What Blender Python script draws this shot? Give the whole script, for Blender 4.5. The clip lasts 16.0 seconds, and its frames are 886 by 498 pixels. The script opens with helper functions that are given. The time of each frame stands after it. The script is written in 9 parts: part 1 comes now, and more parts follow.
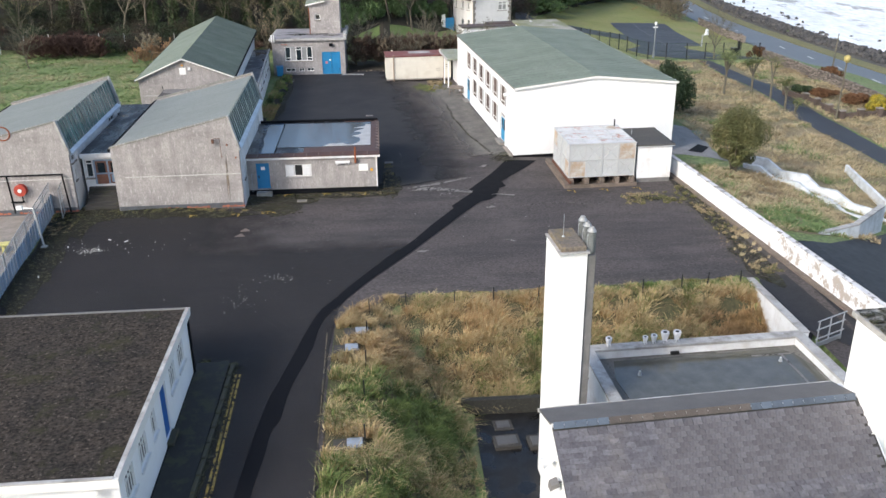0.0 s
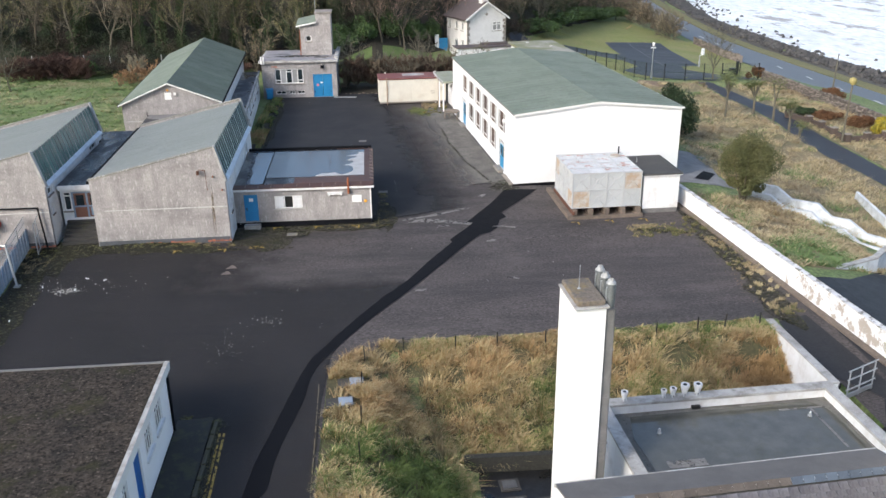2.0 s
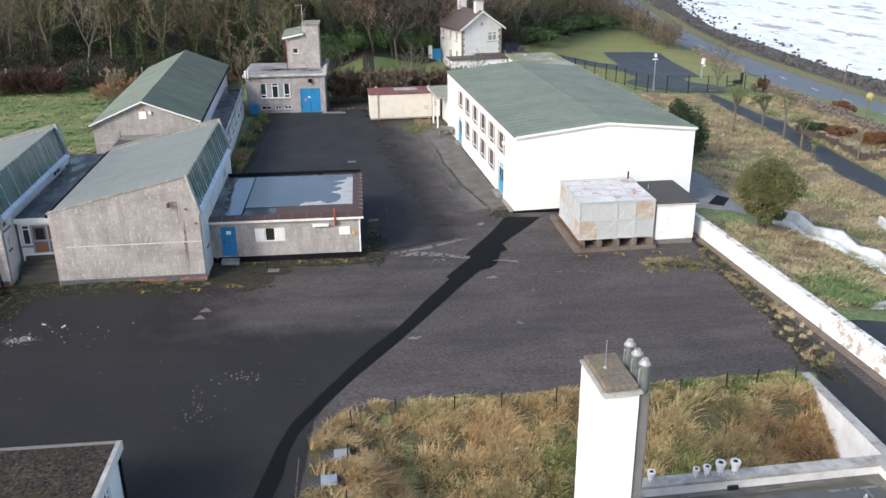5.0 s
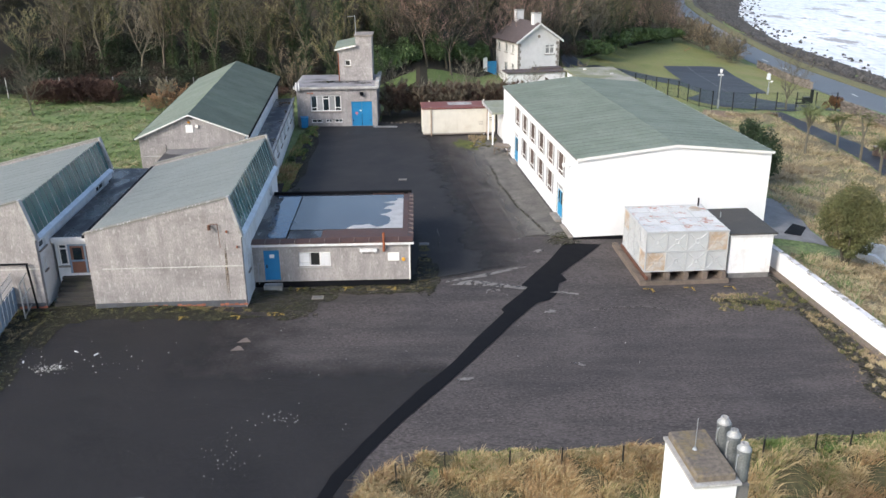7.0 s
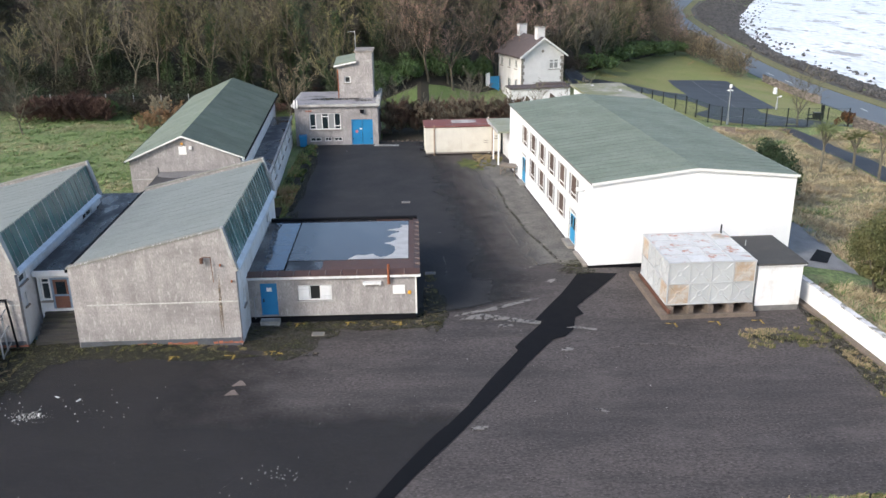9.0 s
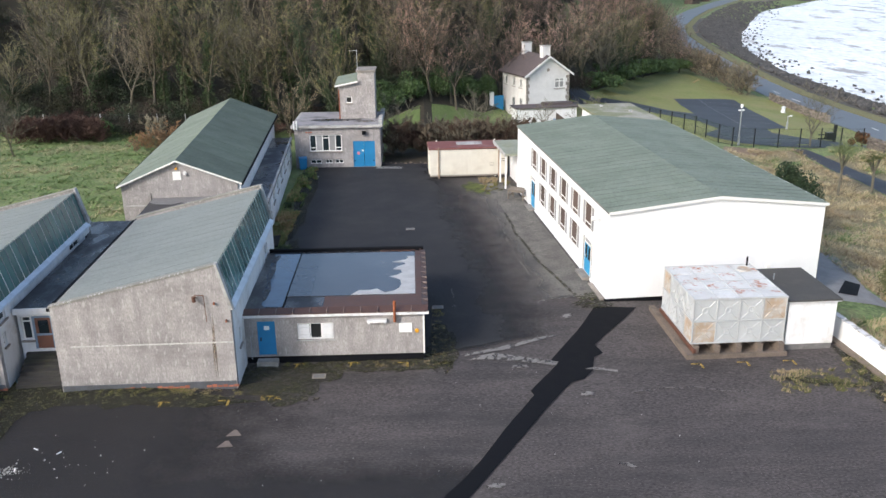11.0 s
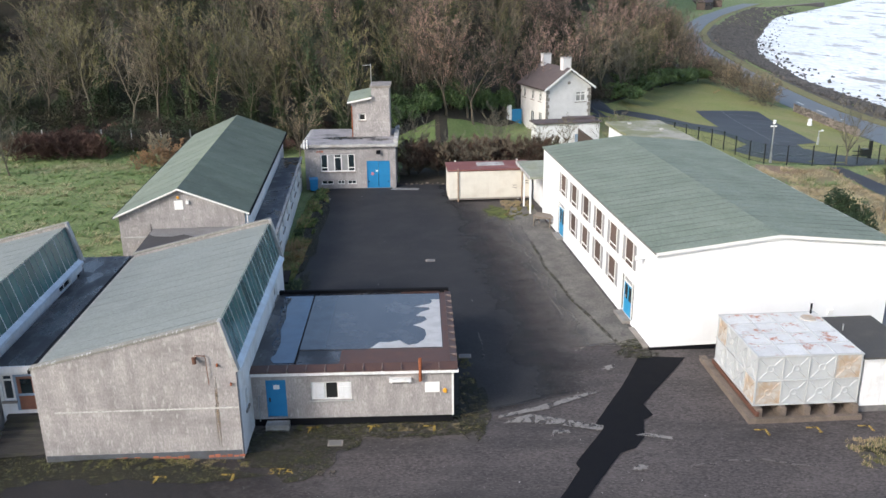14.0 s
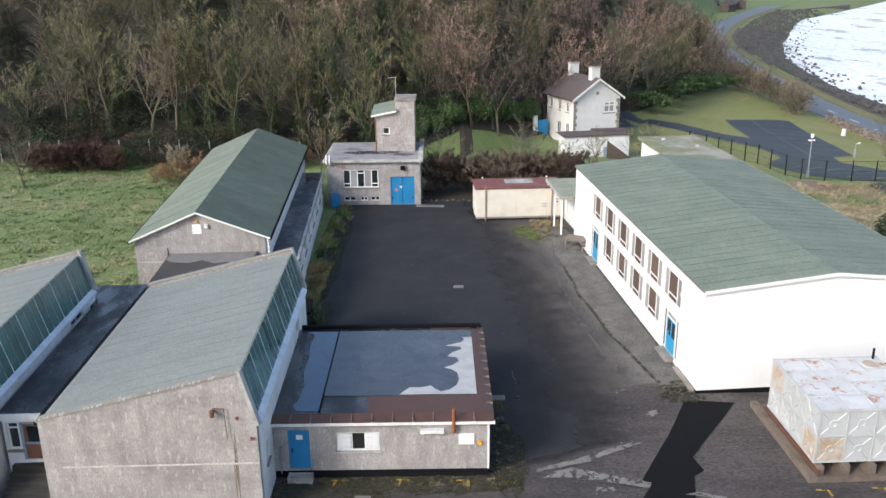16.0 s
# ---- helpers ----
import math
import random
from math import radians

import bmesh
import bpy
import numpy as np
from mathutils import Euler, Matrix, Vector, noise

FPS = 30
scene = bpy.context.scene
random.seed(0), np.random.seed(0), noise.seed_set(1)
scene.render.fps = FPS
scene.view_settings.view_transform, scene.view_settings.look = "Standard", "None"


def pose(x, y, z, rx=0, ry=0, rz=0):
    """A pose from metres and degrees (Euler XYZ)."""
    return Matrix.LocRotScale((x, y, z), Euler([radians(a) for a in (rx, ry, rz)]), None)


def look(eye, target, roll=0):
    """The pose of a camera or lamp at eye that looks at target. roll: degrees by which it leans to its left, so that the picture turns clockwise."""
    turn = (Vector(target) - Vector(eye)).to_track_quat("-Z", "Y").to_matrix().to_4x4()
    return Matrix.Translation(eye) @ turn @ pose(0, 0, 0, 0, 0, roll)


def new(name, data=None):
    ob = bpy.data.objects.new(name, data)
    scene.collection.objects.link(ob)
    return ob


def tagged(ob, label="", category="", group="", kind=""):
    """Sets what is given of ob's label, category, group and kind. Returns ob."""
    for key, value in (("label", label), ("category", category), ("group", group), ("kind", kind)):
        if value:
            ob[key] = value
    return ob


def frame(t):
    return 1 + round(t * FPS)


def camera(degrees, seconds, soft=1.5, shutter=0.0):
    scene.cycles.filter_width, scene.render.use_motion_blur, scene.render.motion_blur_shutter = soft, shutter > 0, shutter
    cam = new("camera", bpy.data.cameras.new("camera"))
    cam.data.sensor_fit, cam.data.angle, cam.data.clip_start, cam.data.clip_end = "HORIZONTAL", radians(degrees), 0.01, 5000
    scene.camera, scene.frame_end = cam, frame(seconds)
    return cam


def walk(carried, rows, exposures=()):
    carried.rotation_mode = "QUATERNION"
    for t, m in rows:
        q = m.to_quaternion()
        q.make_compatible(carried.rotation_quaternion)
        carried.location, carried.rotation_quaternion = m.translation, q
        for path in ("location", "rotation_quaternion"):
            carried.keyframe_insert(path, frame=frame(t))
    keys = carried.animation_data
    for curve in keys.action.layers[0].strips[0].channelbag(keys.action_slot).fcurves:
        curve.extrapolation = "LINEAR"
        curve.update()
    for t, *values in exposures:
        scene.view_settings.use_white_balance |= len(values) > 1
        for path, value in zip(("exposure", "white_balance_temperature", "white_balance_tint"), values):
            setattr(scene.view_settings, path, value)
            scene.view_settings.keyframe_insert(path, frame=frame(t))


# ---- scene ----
cam = camera(54.4, 16.0)
PATH = [
    (0, (8.729, -53.151, 18.249), (8.837, -51.311, 17.474), -0.66),
    (0.5, (8.689, -52.407, 18.261), (8.802, -50.567, 17.486), -0.65),
    (1, (8.65, -51.678, 18.259), (8.768, -49.837, 17.485), -0.64),
    (1.5, (8.601, -50.953, 18.275), (8.724, -49.112, 17.503), -0.64),
    (2, (8.537, -50.211, 18.289), (8.666, -48.358, 17.548), -0.63),
    (2.5, (8.521, -49.428, 18.323), (8.653, -47.575, 17.583), -0.63),
    (3, (8.548, -48.598, 18.316), (8.683, -46.745, 17.576), -0.62),
    (5.5, (8.749, -44.674, 18.244), (8.896, -42.815, 17.519), -0.61),
    (6, (8.761, -43.851, 18.22), (8.793, -41.985, 17.501), -0.56),
    (6.5, (8.726, -43.02, 18.138), (8.759, -41.152, 17.425), -0.56),
    (7, (8.615, -42.264, 18.108), (8.65, -40.394, 17.4), -0.55),
    (7.5, (8.504, -41.495, 18.082), (8.542, -39.622, 17.381), -0.55),
    (8, (8.433, -40.777, 18.125), (8.471, -38.903, 17.429), -0.65),
    (8.5, (8.263, -40.007, 18.101), (8.303, -38.13, 17.412), -0.65),
    (9, (8.14, -39.249, 18.073), (8.181, -37.37, 17.39), -0.65),
    (11.5, (7.6, -35.683, 18.007), (7.645, -33.79, 17.362), -0.64),
    (12, (7.472, -34.972, 18.053), (7.518, -33.079, 17.409), -0.64),
    (12.5, (7.352, -34.2, 18.122), (7.397, -32.307, 17.48), -0.64),
    (13, (7.146, -33.373, 18.233), (7.191, -31.48, 17.591), -0.64),
    (13.5, (6.973, -32.49, 18.304), (7.016, -30.595, 17.663), -0.65),
    (14, (6.819, -31.619, 18.374), (6.848, -29.724, 17.734), -0.66),
    (14.5, (6.634, -30.923, 18.523), (6.636, -29.028, 17.882), -0.70),
    (15, (6.426, -30.213, 18.699), (6.423, -28.319, 18.057), -0.60),
    (15.5, (6.261, -29.482, 18.909), (6.252, -27.588, 18.268), -0.61),
    (16, (6.136, -28.753, 19.091), (6.126, -26.858, 18.451), -0.61),
]
SIZE = 1.11  # the plan below is drawn at 1 : 1.11
FALL = 0.0401  # and its levels on a slope: they are let down by this much a metre, towards the wood
walk(cam, [(t, look(Vector(eye) * SIZE, Vector(aim) * SIZE, lean)) for t, eye, aim, lean in PATH])

# ---- world and sun ----
world = bpy.data.worlds.new("sky")
scene.world = world
world.use_nodes = True
wn, wl = world.node_tree.nodes, world.node_tree.links
sky = wn.new("ShaderNodeTexSky")
sky.sky_type = "NISHITA"
sky.sun_disc = False
SUN_EL, SUN_AZ = radians(32), radians(228)
sky.sun_elevation, sky.sun_rotation = SUN_EL, SUN_AZ
sky.air_density, sky.dust_density = 1.0, 2.5
wn["Background"].inputs[1].default_value = 0.12
wl.new(sky.outputs[0], wn["Background"].inputs[0])
sun = new("sun", bpy.data.lights.new("sun", "SUN"))
sun.data.energy, sun.data.angle, sun.data.color = 1.2, radians(12), (1.0, 0.975, 0.94)
sun_dir = Vector((math.sin(SUN_AZ) * math.cos(SUN_EL), math.cos(SUN_AZ) * math.cos(SUN_EL), math.sin(SUN_EL)))
sun.matrix_world = look(sun_dir * 60, (0, 0, 0))
scene.view_settings.exposure = 1.2


# ---- materials ----
def material(name, color, rough=0.8, metal=0.0, vary=0.15, scale=1.5, grain=0.1, fine=30.0, bump=0.2, second=None, stain=0.0, stain_color=(0.05, 0.05, 0.045), stain_scale=0.5, rnd=0.0, gloss=0.5, stretch=(1, 1, 1), wet=0.0, stain_at=(0.5, 0.68), gaps=None, wash=None, speck=None):
    """Colour broken up by a large and a fine noise, with stains of their own shape and a fine relief."""
    m = bpy.data.materials.new(name)
    m.use_nodes = True
    n, l = m.node_tree.nodes, m.node_tree.links
    b = n["Principled BSDF"]
    b.inputs["Metallic"].default_value = metal
    b.inputs["Specular IOR Level"].default_value = gloss
    tc, mp = n.new("ShaderNodeTexCoord"), n.new("ShaderNodeMapping")
    mp.inputs["Scale"].default_value = stretch
    l.new(tc.outputs["Object"], mp.inputs[0])

    def noise_tex(s, detail=5.0, rough_=0.6, pulled=None):
        t = n.new("ShaderNodeTexNoise")
        t.inputs["Scale"].default_value, t.inputs["Detail"].default_value, t.inputs["Roughness"].default_value = s, detail, rough_
        if pulled:
            own = n.new("ShaderNodeMapping")
            own.inputs["Scale"].default_value, own.inputs["Location"].default_value = pulled, (3.7, 1.9, 5.3)
            l.new(tc.outputs["Object"], own.inputs[0])
            l.new(own.outputs[0], t.inputs["Vector"])
        else:
            l.new(mp.outputs[0], t.inputs["Vector"])
        return t

    def ramp(src, lo, hi, a, c):
        r = n.new("ShaderNodeMapRange")
        r.inputs[1].default_value, r.inputs[2].default_value, r.inputs[3].default_value, r.inputs[4].default_value = lo, hi, a, c
        l.new(src, r.inputs[0])
        return r.outputs[0]

    def mix(kind, fac, a, c):
        x = n.new("ShaderNodeMix")
        x.data_type, x.blend_type = "RGBA", kind
        for i, v in ((0, fac), (6, a), (7, c)):
            if isinstance(v, (int, float)):
                x.inputs[i].default_value = v
            elif isinstance(v, tuple):
                x.inputs[i].default_value = (*v[:3], 1)
            else:
                l.new(v, x.inputs[i])
        return x.outputs[2]

    big, small = noise_tex(scale), noise_tex(fine, 3.0)
    col = mix("MIX", ramp(big.outputs[0], 0.35, 0.65, 0, 1), tuple(color), tuple(second) if second else tuple(c * (1 - vary * 1.6) for c in color))
    k = ramp(small.outputs[0], 0.3, 0.7, 1 - grain, 1 + grain)
    col = mix("MULTIPLY", 1.0, col, k)
    if rnd:
        oi = n.new("ShaderNodeObjectInfo")
        col = mix("MULTIPLY", 1.0, col, ramp(oi.outputs["Random"], 0, 1, 1 - rnd, 1 + rnd))
    st = None
    if stain:
        st = ramp(noise_tex(stain_scale, 8.0, 0.7).outputs[0], stain_at[0], stain_at[1], 0, stain)
        col = mix("MIX", st, col, tuple(stain_color))
    if wash:  # (scale, from, to, amount, colour, stretch): broad streaks
        col = mix("MIX", ramp(noise_tex(wash[0], 7.0, 0.65, wash[5]).outputs[0], wash[1], wash[2], 0, wash[3]), col, wash[4])
    if speck:  # (scale, from, to, amount, colour): chips and spots
        col = mix("MIX", ramp(noise_tex(speck[0], 2.0, 0.5).outputs[0], speck[1], speck[2], 0, speck[3]), col, speck[4])
    l.new(col, b.inputs["Base Color"])
    if wet:
        l.new(ramp(noise_tex(wet, 4.0).outputs[0], 0.42, 0.6, rough, max(0.12, rough - 0.5)), b.inputs["Roughness"])
    else:
        l.new(ramp(big.outputs[0], 0.3, 0.7, rough, max(0.05, rough - 0.12)), b.inputs["Roughness"])
    if gaps:
        l.new(ramp(noise_tex(gaps[0], 8.0, 0.7).outputs[0], gaps[1], gaps[2], 0, 1), b.inputs["Alpha"])
    if bump:
        bp = n.new("ShaderNodeBump")
        bp.inputs["Strength"].default_value, bp.inputs["Distance"].default_value = bump, 0.02
        l.new(small.outputs[0], bp.inputs["Height"])
        l.new(bp.outputs[0], b.inputs["Normal"])
    return m


TARMAC = material("tarmac", (0.083, 0.072, 0.069), 0.9, second=(0.058, 0.051, 0.05), scale=0.25, grain=0.5, fine=12, bump=0.5, stain=0.5, stain_color=(0.11, 0.097, 0.093), stain_scale=0.6, gloss=0.3, stretch=(0.6, 1, 1), wash=(0.5, 0.47, 0.68, 0.7, (0.034, 0.032, 0.032), (0.3, 1.3, 1)), speck=(14.0, 0.66, 0.72, 0.5, (0.2, 0.185, 0.175)))
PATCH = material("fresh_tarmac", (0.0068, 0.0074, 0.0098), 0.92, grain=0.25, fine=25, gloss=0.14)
PALE = material("worn_grey_concrete", (0.2, 0.19, 0.18), 0.9, grain=0.3, fine=12, stain=0.8, stain_color=(0.08, 0.074, 0.073), stain_scale=1.4, gaps=(2.2, 0.4, 0.5))
ROAD = material("road_asphalt", (0.115, 0.127, 0.143), 0.6, grain=0.12, scale=0.15)
DRIVE = material("drive_asphalt", (0.035, 0.037, 0.044), 0.7, grain=0.2, scale=0.2)
GRASS = material("meadow_turf", (0.115, 0.17, 0.055), 0.95, second=(0.155, 0.19, 0.075), scale=0.4, grain=0.5, fine=4, bump=0.8, stain=0.5, stain_color=(0.24, 0.215, 0.115), stain_scale=0.35)
LAWN = material("mown_lawn", (0.18, 0.2, 0.055), 0.95, second=(0.22, 0.215, 0.075), scale=0.15, grain=0.3, fine=4, bump=0.3, stain=0.55, stain_color=(0.27, 0.215, 0.1), stain_scale=0.13)
DRYGRASS = material("dry_grass_thatch", (0.21, 0.175, 0.105), 0.95, second=(0.15, 0.125, 0.07), scale=0.4, grain=0.4, fine=6, bump=0.8, stain=0.6, stain_color=(0.1, 0.115, 0.045), stain_scale=0.25)
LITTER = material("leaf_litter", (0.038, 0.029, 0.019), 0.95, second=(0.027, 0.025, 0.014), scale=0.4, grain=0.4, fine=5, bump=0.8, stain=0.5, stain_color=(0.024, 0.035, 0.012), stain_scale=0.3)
MOSS = material("moss_and_weeds", (0.022, 0.024, 0.011), 0.95, second=(0.045, 0.043, 0.016), scale=2.5, grain=0.6, fine=14, bump=1.0, stain=0.6, stain_color=(0.024, 0.022, 0.018), stain_scale=1.8, gaps=(4.5, 0.4, 0.6), speck=(9.0, 0.64, 0.7, 0.7, (0.12, 0.11, 0.03)))
WHITE = material("white_render", (0.8, 0.81, 0.82), 0.85, vary=0.04, scale=0.6, grain=0.04, bump=0.15, wash=(0.8, 0.55, 0.8, 0.22, (0.56, 0.57, 0.57), (2.5, 2.5, 0.25)))
OLDWHITE = material("weathered_white_paint", (0.74, 0.75, 0.76), 0.8, vary=0.06, scale=0.5, grain=0.05, bump=0.2, stain=0.5, stain_color=(0.4, 0.36, 0.31), stain_scale=0.8, wash=(1.0, 0.52, 0.75, 0.5, (0.42, 0.41, 0.39), (3.0, 3.0, 0.3)))
COPING = material("stained_coping", (0.46, 0.46, 0.45), 0.9, second=(0.3, 0.29, 0.275), scale=1.2, grain=0.15, bump=0.3, stain=0.7, stain_color=(0.13, 0.12, 0.1), stain_scale=1.8)
ROUGHCAST = material("grey_roughcast", (0.375, 0.35, 0.34), 0.95, second=(0.28, 0.262, 0.256), scale=1.1, grain=0.24, fine=13, bump=0.6, stain=0.7, stain_color=(0.19, 0.177, 0.173), stain_scale=1.3, stain_at=(0.46, 0.7), stretch=(1.5, 1.5, 0.6), wash=(0.8, 0.5, 0.72, 0.65, (0.17, 0.158, 0.157), (0.5, 0.5, 1.6)), speck=(4.5, 0.58, 0.68, 0.55, (0.47, 0.45, 0.435)))
CEMENT = material("concrete", (0.3, 0.27, 0.24), 0.9, second=(0.2, 0.18, 0.16), scale=1.5, grain=0.2, bump=0.4, stain=0.4, stain_color=(0.1, 0.09, 0.07), stain_scale=1.0)
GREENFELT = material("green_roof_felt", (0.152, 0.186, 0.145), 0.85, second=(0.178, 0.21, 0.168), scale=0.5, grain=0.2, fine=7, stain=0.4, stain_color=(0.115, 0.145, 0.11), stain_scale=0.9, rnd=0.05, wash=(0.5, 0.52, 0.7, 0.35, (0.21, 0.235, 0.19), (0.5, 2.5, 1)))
# The long block's right slope: green felt darkened to carry its shaded side.
SHADEGREEN = material("green_felt_with_painted_shade", (0.08, 0.105, 0.078), 0.8, second=(0.105, 0.132, 0.1), scale=0.5, grain=0.14, fine=6, rnd=0.1, stain=0.25, stain_color=(0.055, 0.08, 0.055), stain_scale=0.8)
GREYFELT = material("grey_roof_felt", (0.2, 0.222, 0.212), 0.85, second=(0.175, 0.196, 0.187), scale=0.5, grain=0.16, fine=9, rnd=0.03, stain=0.35, stain_color=(0.145, 0.16, 0.155), stain_scale=0.6, wash=(0.6, 0.52, 0.72, 0.35, (0.25, 0.265, 0.25), (1.0, 3.0, 1)))
WETFELT = material("wet_black_felt", (0.024, 0.024, 0.028), 0.5, grain=0.15, wet=0.45, gloss=0.6, stain=0.85, stain_color=(0.085, 0.087, 0.093), stain_scale=0.45, stain_at=(0.47, 0.6), stretch=(1.4, 0.7, 1))
POOL = material("standing_water_on_felt", (0.055, 0.062, 0.074), 0.08, grain=0.08, bump=0.0, gloss=0.8, stain=0.6, stain_color=(0.095, 0.1, 0.108), stain_scale=0.6)
# Annex roof sheet: its blue base carries the reflection of the sky.
SKYBLUE = material("sheet_with_sky_blue", (0.045, 0.095, 0.165), 0.08, grain=0.06, bump=0.05, gloss=0.8, stain=0.4, stain_color=(0.06, 0.09, 0.13), stain_scale=0.5)
# Lap lines: shading of the felt edges put into a darker tone.
LAPGREY = material("grey_lap_shade", (0.15, 0.178, 0.175), 0.85, grain=0.2)
LAPSHADE = material("lap_shade_line", (0.115, 0.136, 0.11), 0.85, grain=0.2)
DRYFELT = material("dry_silver_felt", (0.44, 0.445, 0.45), 0.75, grain=0.1, stain=0.3, stain_color=(0.3, 0.3, 0.31), stain_scale=2.0)
BROWNCAP = material("brown_painted_metal", (0.09, 0.048, 0.036), 0.55, grain=0.12, stain=0.3, stain_color=(0.16, 0.07, 0.04), stain_scale=2.0)
GLASS = material("dark_glass", (0.02, 0.03, 0.035), 0.12, grain=0.02, bump=0.0, gloss=0.8)
GREENGLASS = material("green_patent_glazing", (0.06, 0.165, 0.16), 0.22, second=(0.045, 0.125, 0.122), scale=0.8, grain=0.08, bump=0.05, gloss=0.6, rnd=0.2)
CURTAIN = material("brown_curtain", (0.11, 0.075, 0.06), 0.9, grain=0.1, rnd=0.3)
NETGREY = material("grey_net_curtain", (0.3, 0.3, 0.3), 0.5, grain=0.1, rnd=0.2)
FRAMEWHITE = material("white_window_paint", (0.75, 0.75, 0.73), 0.6, vary=0.04, grain=0.03)
BLUE = material("blue_door_paint", (0.018, 0.205, 0.43), 0.5, vary=0.06, grain=0.04, stain=0.2, stain_color=(0.03, 0.24, 0.43), stain_scale=2.0)
TEAL = material("pale_blue_door_paint", (0.03, 0.3, 0.55), 0.5, vary=0.06, grain=0.04)
FENCEBLUE = material("faded_blue_grey_boards", (0.2, 0.29, 0.41), 0.8, second=(0.28, 0.36, 0.45), scale=1.5, grain=0.15, rnd=0.15, stain=0.4, stain_color=(0.12, 0.15, 0.2), stain_scale=1.2)
TANKPAINT = material("weathered_tank_paint", (0.43, 0.45, 0.46), 0.65, vary=0.06, scale=1.0, grain=0.1, rnd=0.06, stain=0.5, stain_color=(0.37, 0.29, 0.22), stain_scale=0.9, stain_at=(0.55, 0.72), bump=0.1, wash=(1.2, 0.55, 0.75, 0.4, (0.3, 0.28, 0.26), (3, 3, 0.3)))
TANKTOP = material("rust_patched_tank_lid", (0.6, 0.61, 0.61), 0.65, vary=0.08, scale=1.0, grain=0.12, rnd=0.06, stain=0.95, stain_color=(0.34, 0.12, 0.055), stain_scale=1.5, stain_at=(0.55, 0.62), wash=(2.5, 0.5, 0.75, 0.3, (0.3, 0.29, 0.28), (1, 1, 1)))
RUST = material("rusty_iron", (0.28, 0.085, 0.035), 0.85, grain=0.25)
TIMBER = material("weathered_timber", (0.2, 0.17, 0.14), 0.9, grain=0.25, stretch=(6, 1, 6))
CREAM = material("cream_cabin_paint", (0.68, 0.65, 0.57), 0.7, vary=0.05, grain=0.05, stain=0.3, stain_color=(0.45, 0.38, 0.29), stain_scale=0.8, wash=(1.0, 0.55, 0.8, 0.4, (0.4, 0.33, 0.26), (3, 3, 0.3)))
REDROOF = material("faded_red_sheet", (0.2, 0.07, 0.06), 0.7, grain=0.15, stain=0.6, stain_color=(0.25, 0.16, 0.14), stain_scale=0.9)
SLATE = material("slate", (0.118, 0.114, 0.127), 0.6, grain=0.3, fine=12, rnd=0.26, stain=0.5, stain_color=(0.15, 0.133, 0.12), stain_scale=0.5)
RIDGE = material("blue_ridge_tile", (0.1, 0.125, 0.16), 0.55, grain=0.1, rnd=0.25)
DARKSLATE = material("brown_grey_tiles", (0.1, 0.08, 0.08), 0.8, grain=0.15, fine=10)
GRAVELROOF = material("stone_chipped_felt", (0.046, 0.037, 0.029), 0.95, second=(0.022, 0.019, 0.016), scale=1.4, grain=0.9, fine=9, bump=1.0, gloss=0.2, stain=0.6, stain_color=(0.045, 0.043, 0.015), stain_scale=0.7, stain_at=(0.54, 0.66), speck=(8.0, 0.62, 0.7, 0.7, (0.13, 0.105, 0.085)))
STONE = material("rubble_stone", (0.19, 0.165, 0.145), 0.95, grain=0.25, rnd=0.5, fine=8)
BRICK = material("brown_brick", (0.105, 0.078, 0.066), 0.9, grain=0.2, rnd=0.2)
REDBRICK = material("red_brick", (0.36, 0.12, 0.07), 0.9, grain=0.2, rnd=0.25)
GALV = material("galvanised_steel", (0.42, 0.44, 0.46), 0.45, 0.5, grain=0.08)
PIPEGREY = material("grey_flue_paint", (0.17, 0.165, 0.16), 0.7, grain=0.12, stain=0.4, stain_color=(0.28, 0.27, 0.26), stain_scale=2.0)
BLACK = material("black_coated_steel", (0.015, 0.016, 0.016), 0.5, grain=0.05)
YELLOW = material("worn_yellow_line", (0.4, 0.27, 0.05), 0.8, grain=0.3, stain=0.7, stain_color=(0.06, 0.055, 0.05), stain_scale=3.0, gaps=(4.0, 0.42, 0.5))
BAYLINE = material("faded_bay_line", (0.2, 0.2, 0.2), 0.85, grain=0.25, stain=0.5, stain_color=(0.08, 0.08, 0.085), stain_scale=1.5)
LINE = material("white_road_line", (0.62, 0.62, 0.6), 0.8, grain=0.15, stain=0.4, stain_color=(0.2, 0.2, 0.2), stain_scale=2.0)
SIGNWHITE = material("white_board", (0.8, 0.8, 0.78), 0.6, vary=0.03, grain=0.02)
AMBER = material("amber_plastic", (0.75, 0.36, 0.03), 0.5, grain=0.05)
RED = material("red_paint", (0.4, 0.05, 0.03), 0.6, grain=0.1)
LEMON = material("lemon_plastic", (0.55, 0.52, 0.2), 0.6, grain=0.05)
# Near-white base holds the sky's sheen on the wet flats as well as foam.
FLATS = material("foam_sand_and_sky_sheen", (0.86, 0.87, 0.88), 0.45, second=(0.74, 0.75, 0.77), scale=0.05, grain=0.2, fine=0.7, bump=0.1, stain=0.9, stain_color=(0.24, 0.21, 0.19), stain_scale=0.11, stain_at=(0.55, 0.6), stretch=(1.0, 0.4, 1), speck=(0.9, 0.62, 0.7, 0.5, (0.4, 0.38, 0.36)))
ROCKS = material("shore_boulders", (0.045, 0.045, 0.046), 0.9, second=(0.085, 0.082, 0.078), scale=0.5, grain=0.4, fine=1.5, bump=1.0)
BARK = material("grey_brown_bark", (0.09, 0.078, 0.057), 0.95, grain=0.2, fine=6)
BARKPALE = material("pale_lichened_bark", (0.14, 0.128, 0.095), 0.95, grain=0.2, fine=6)
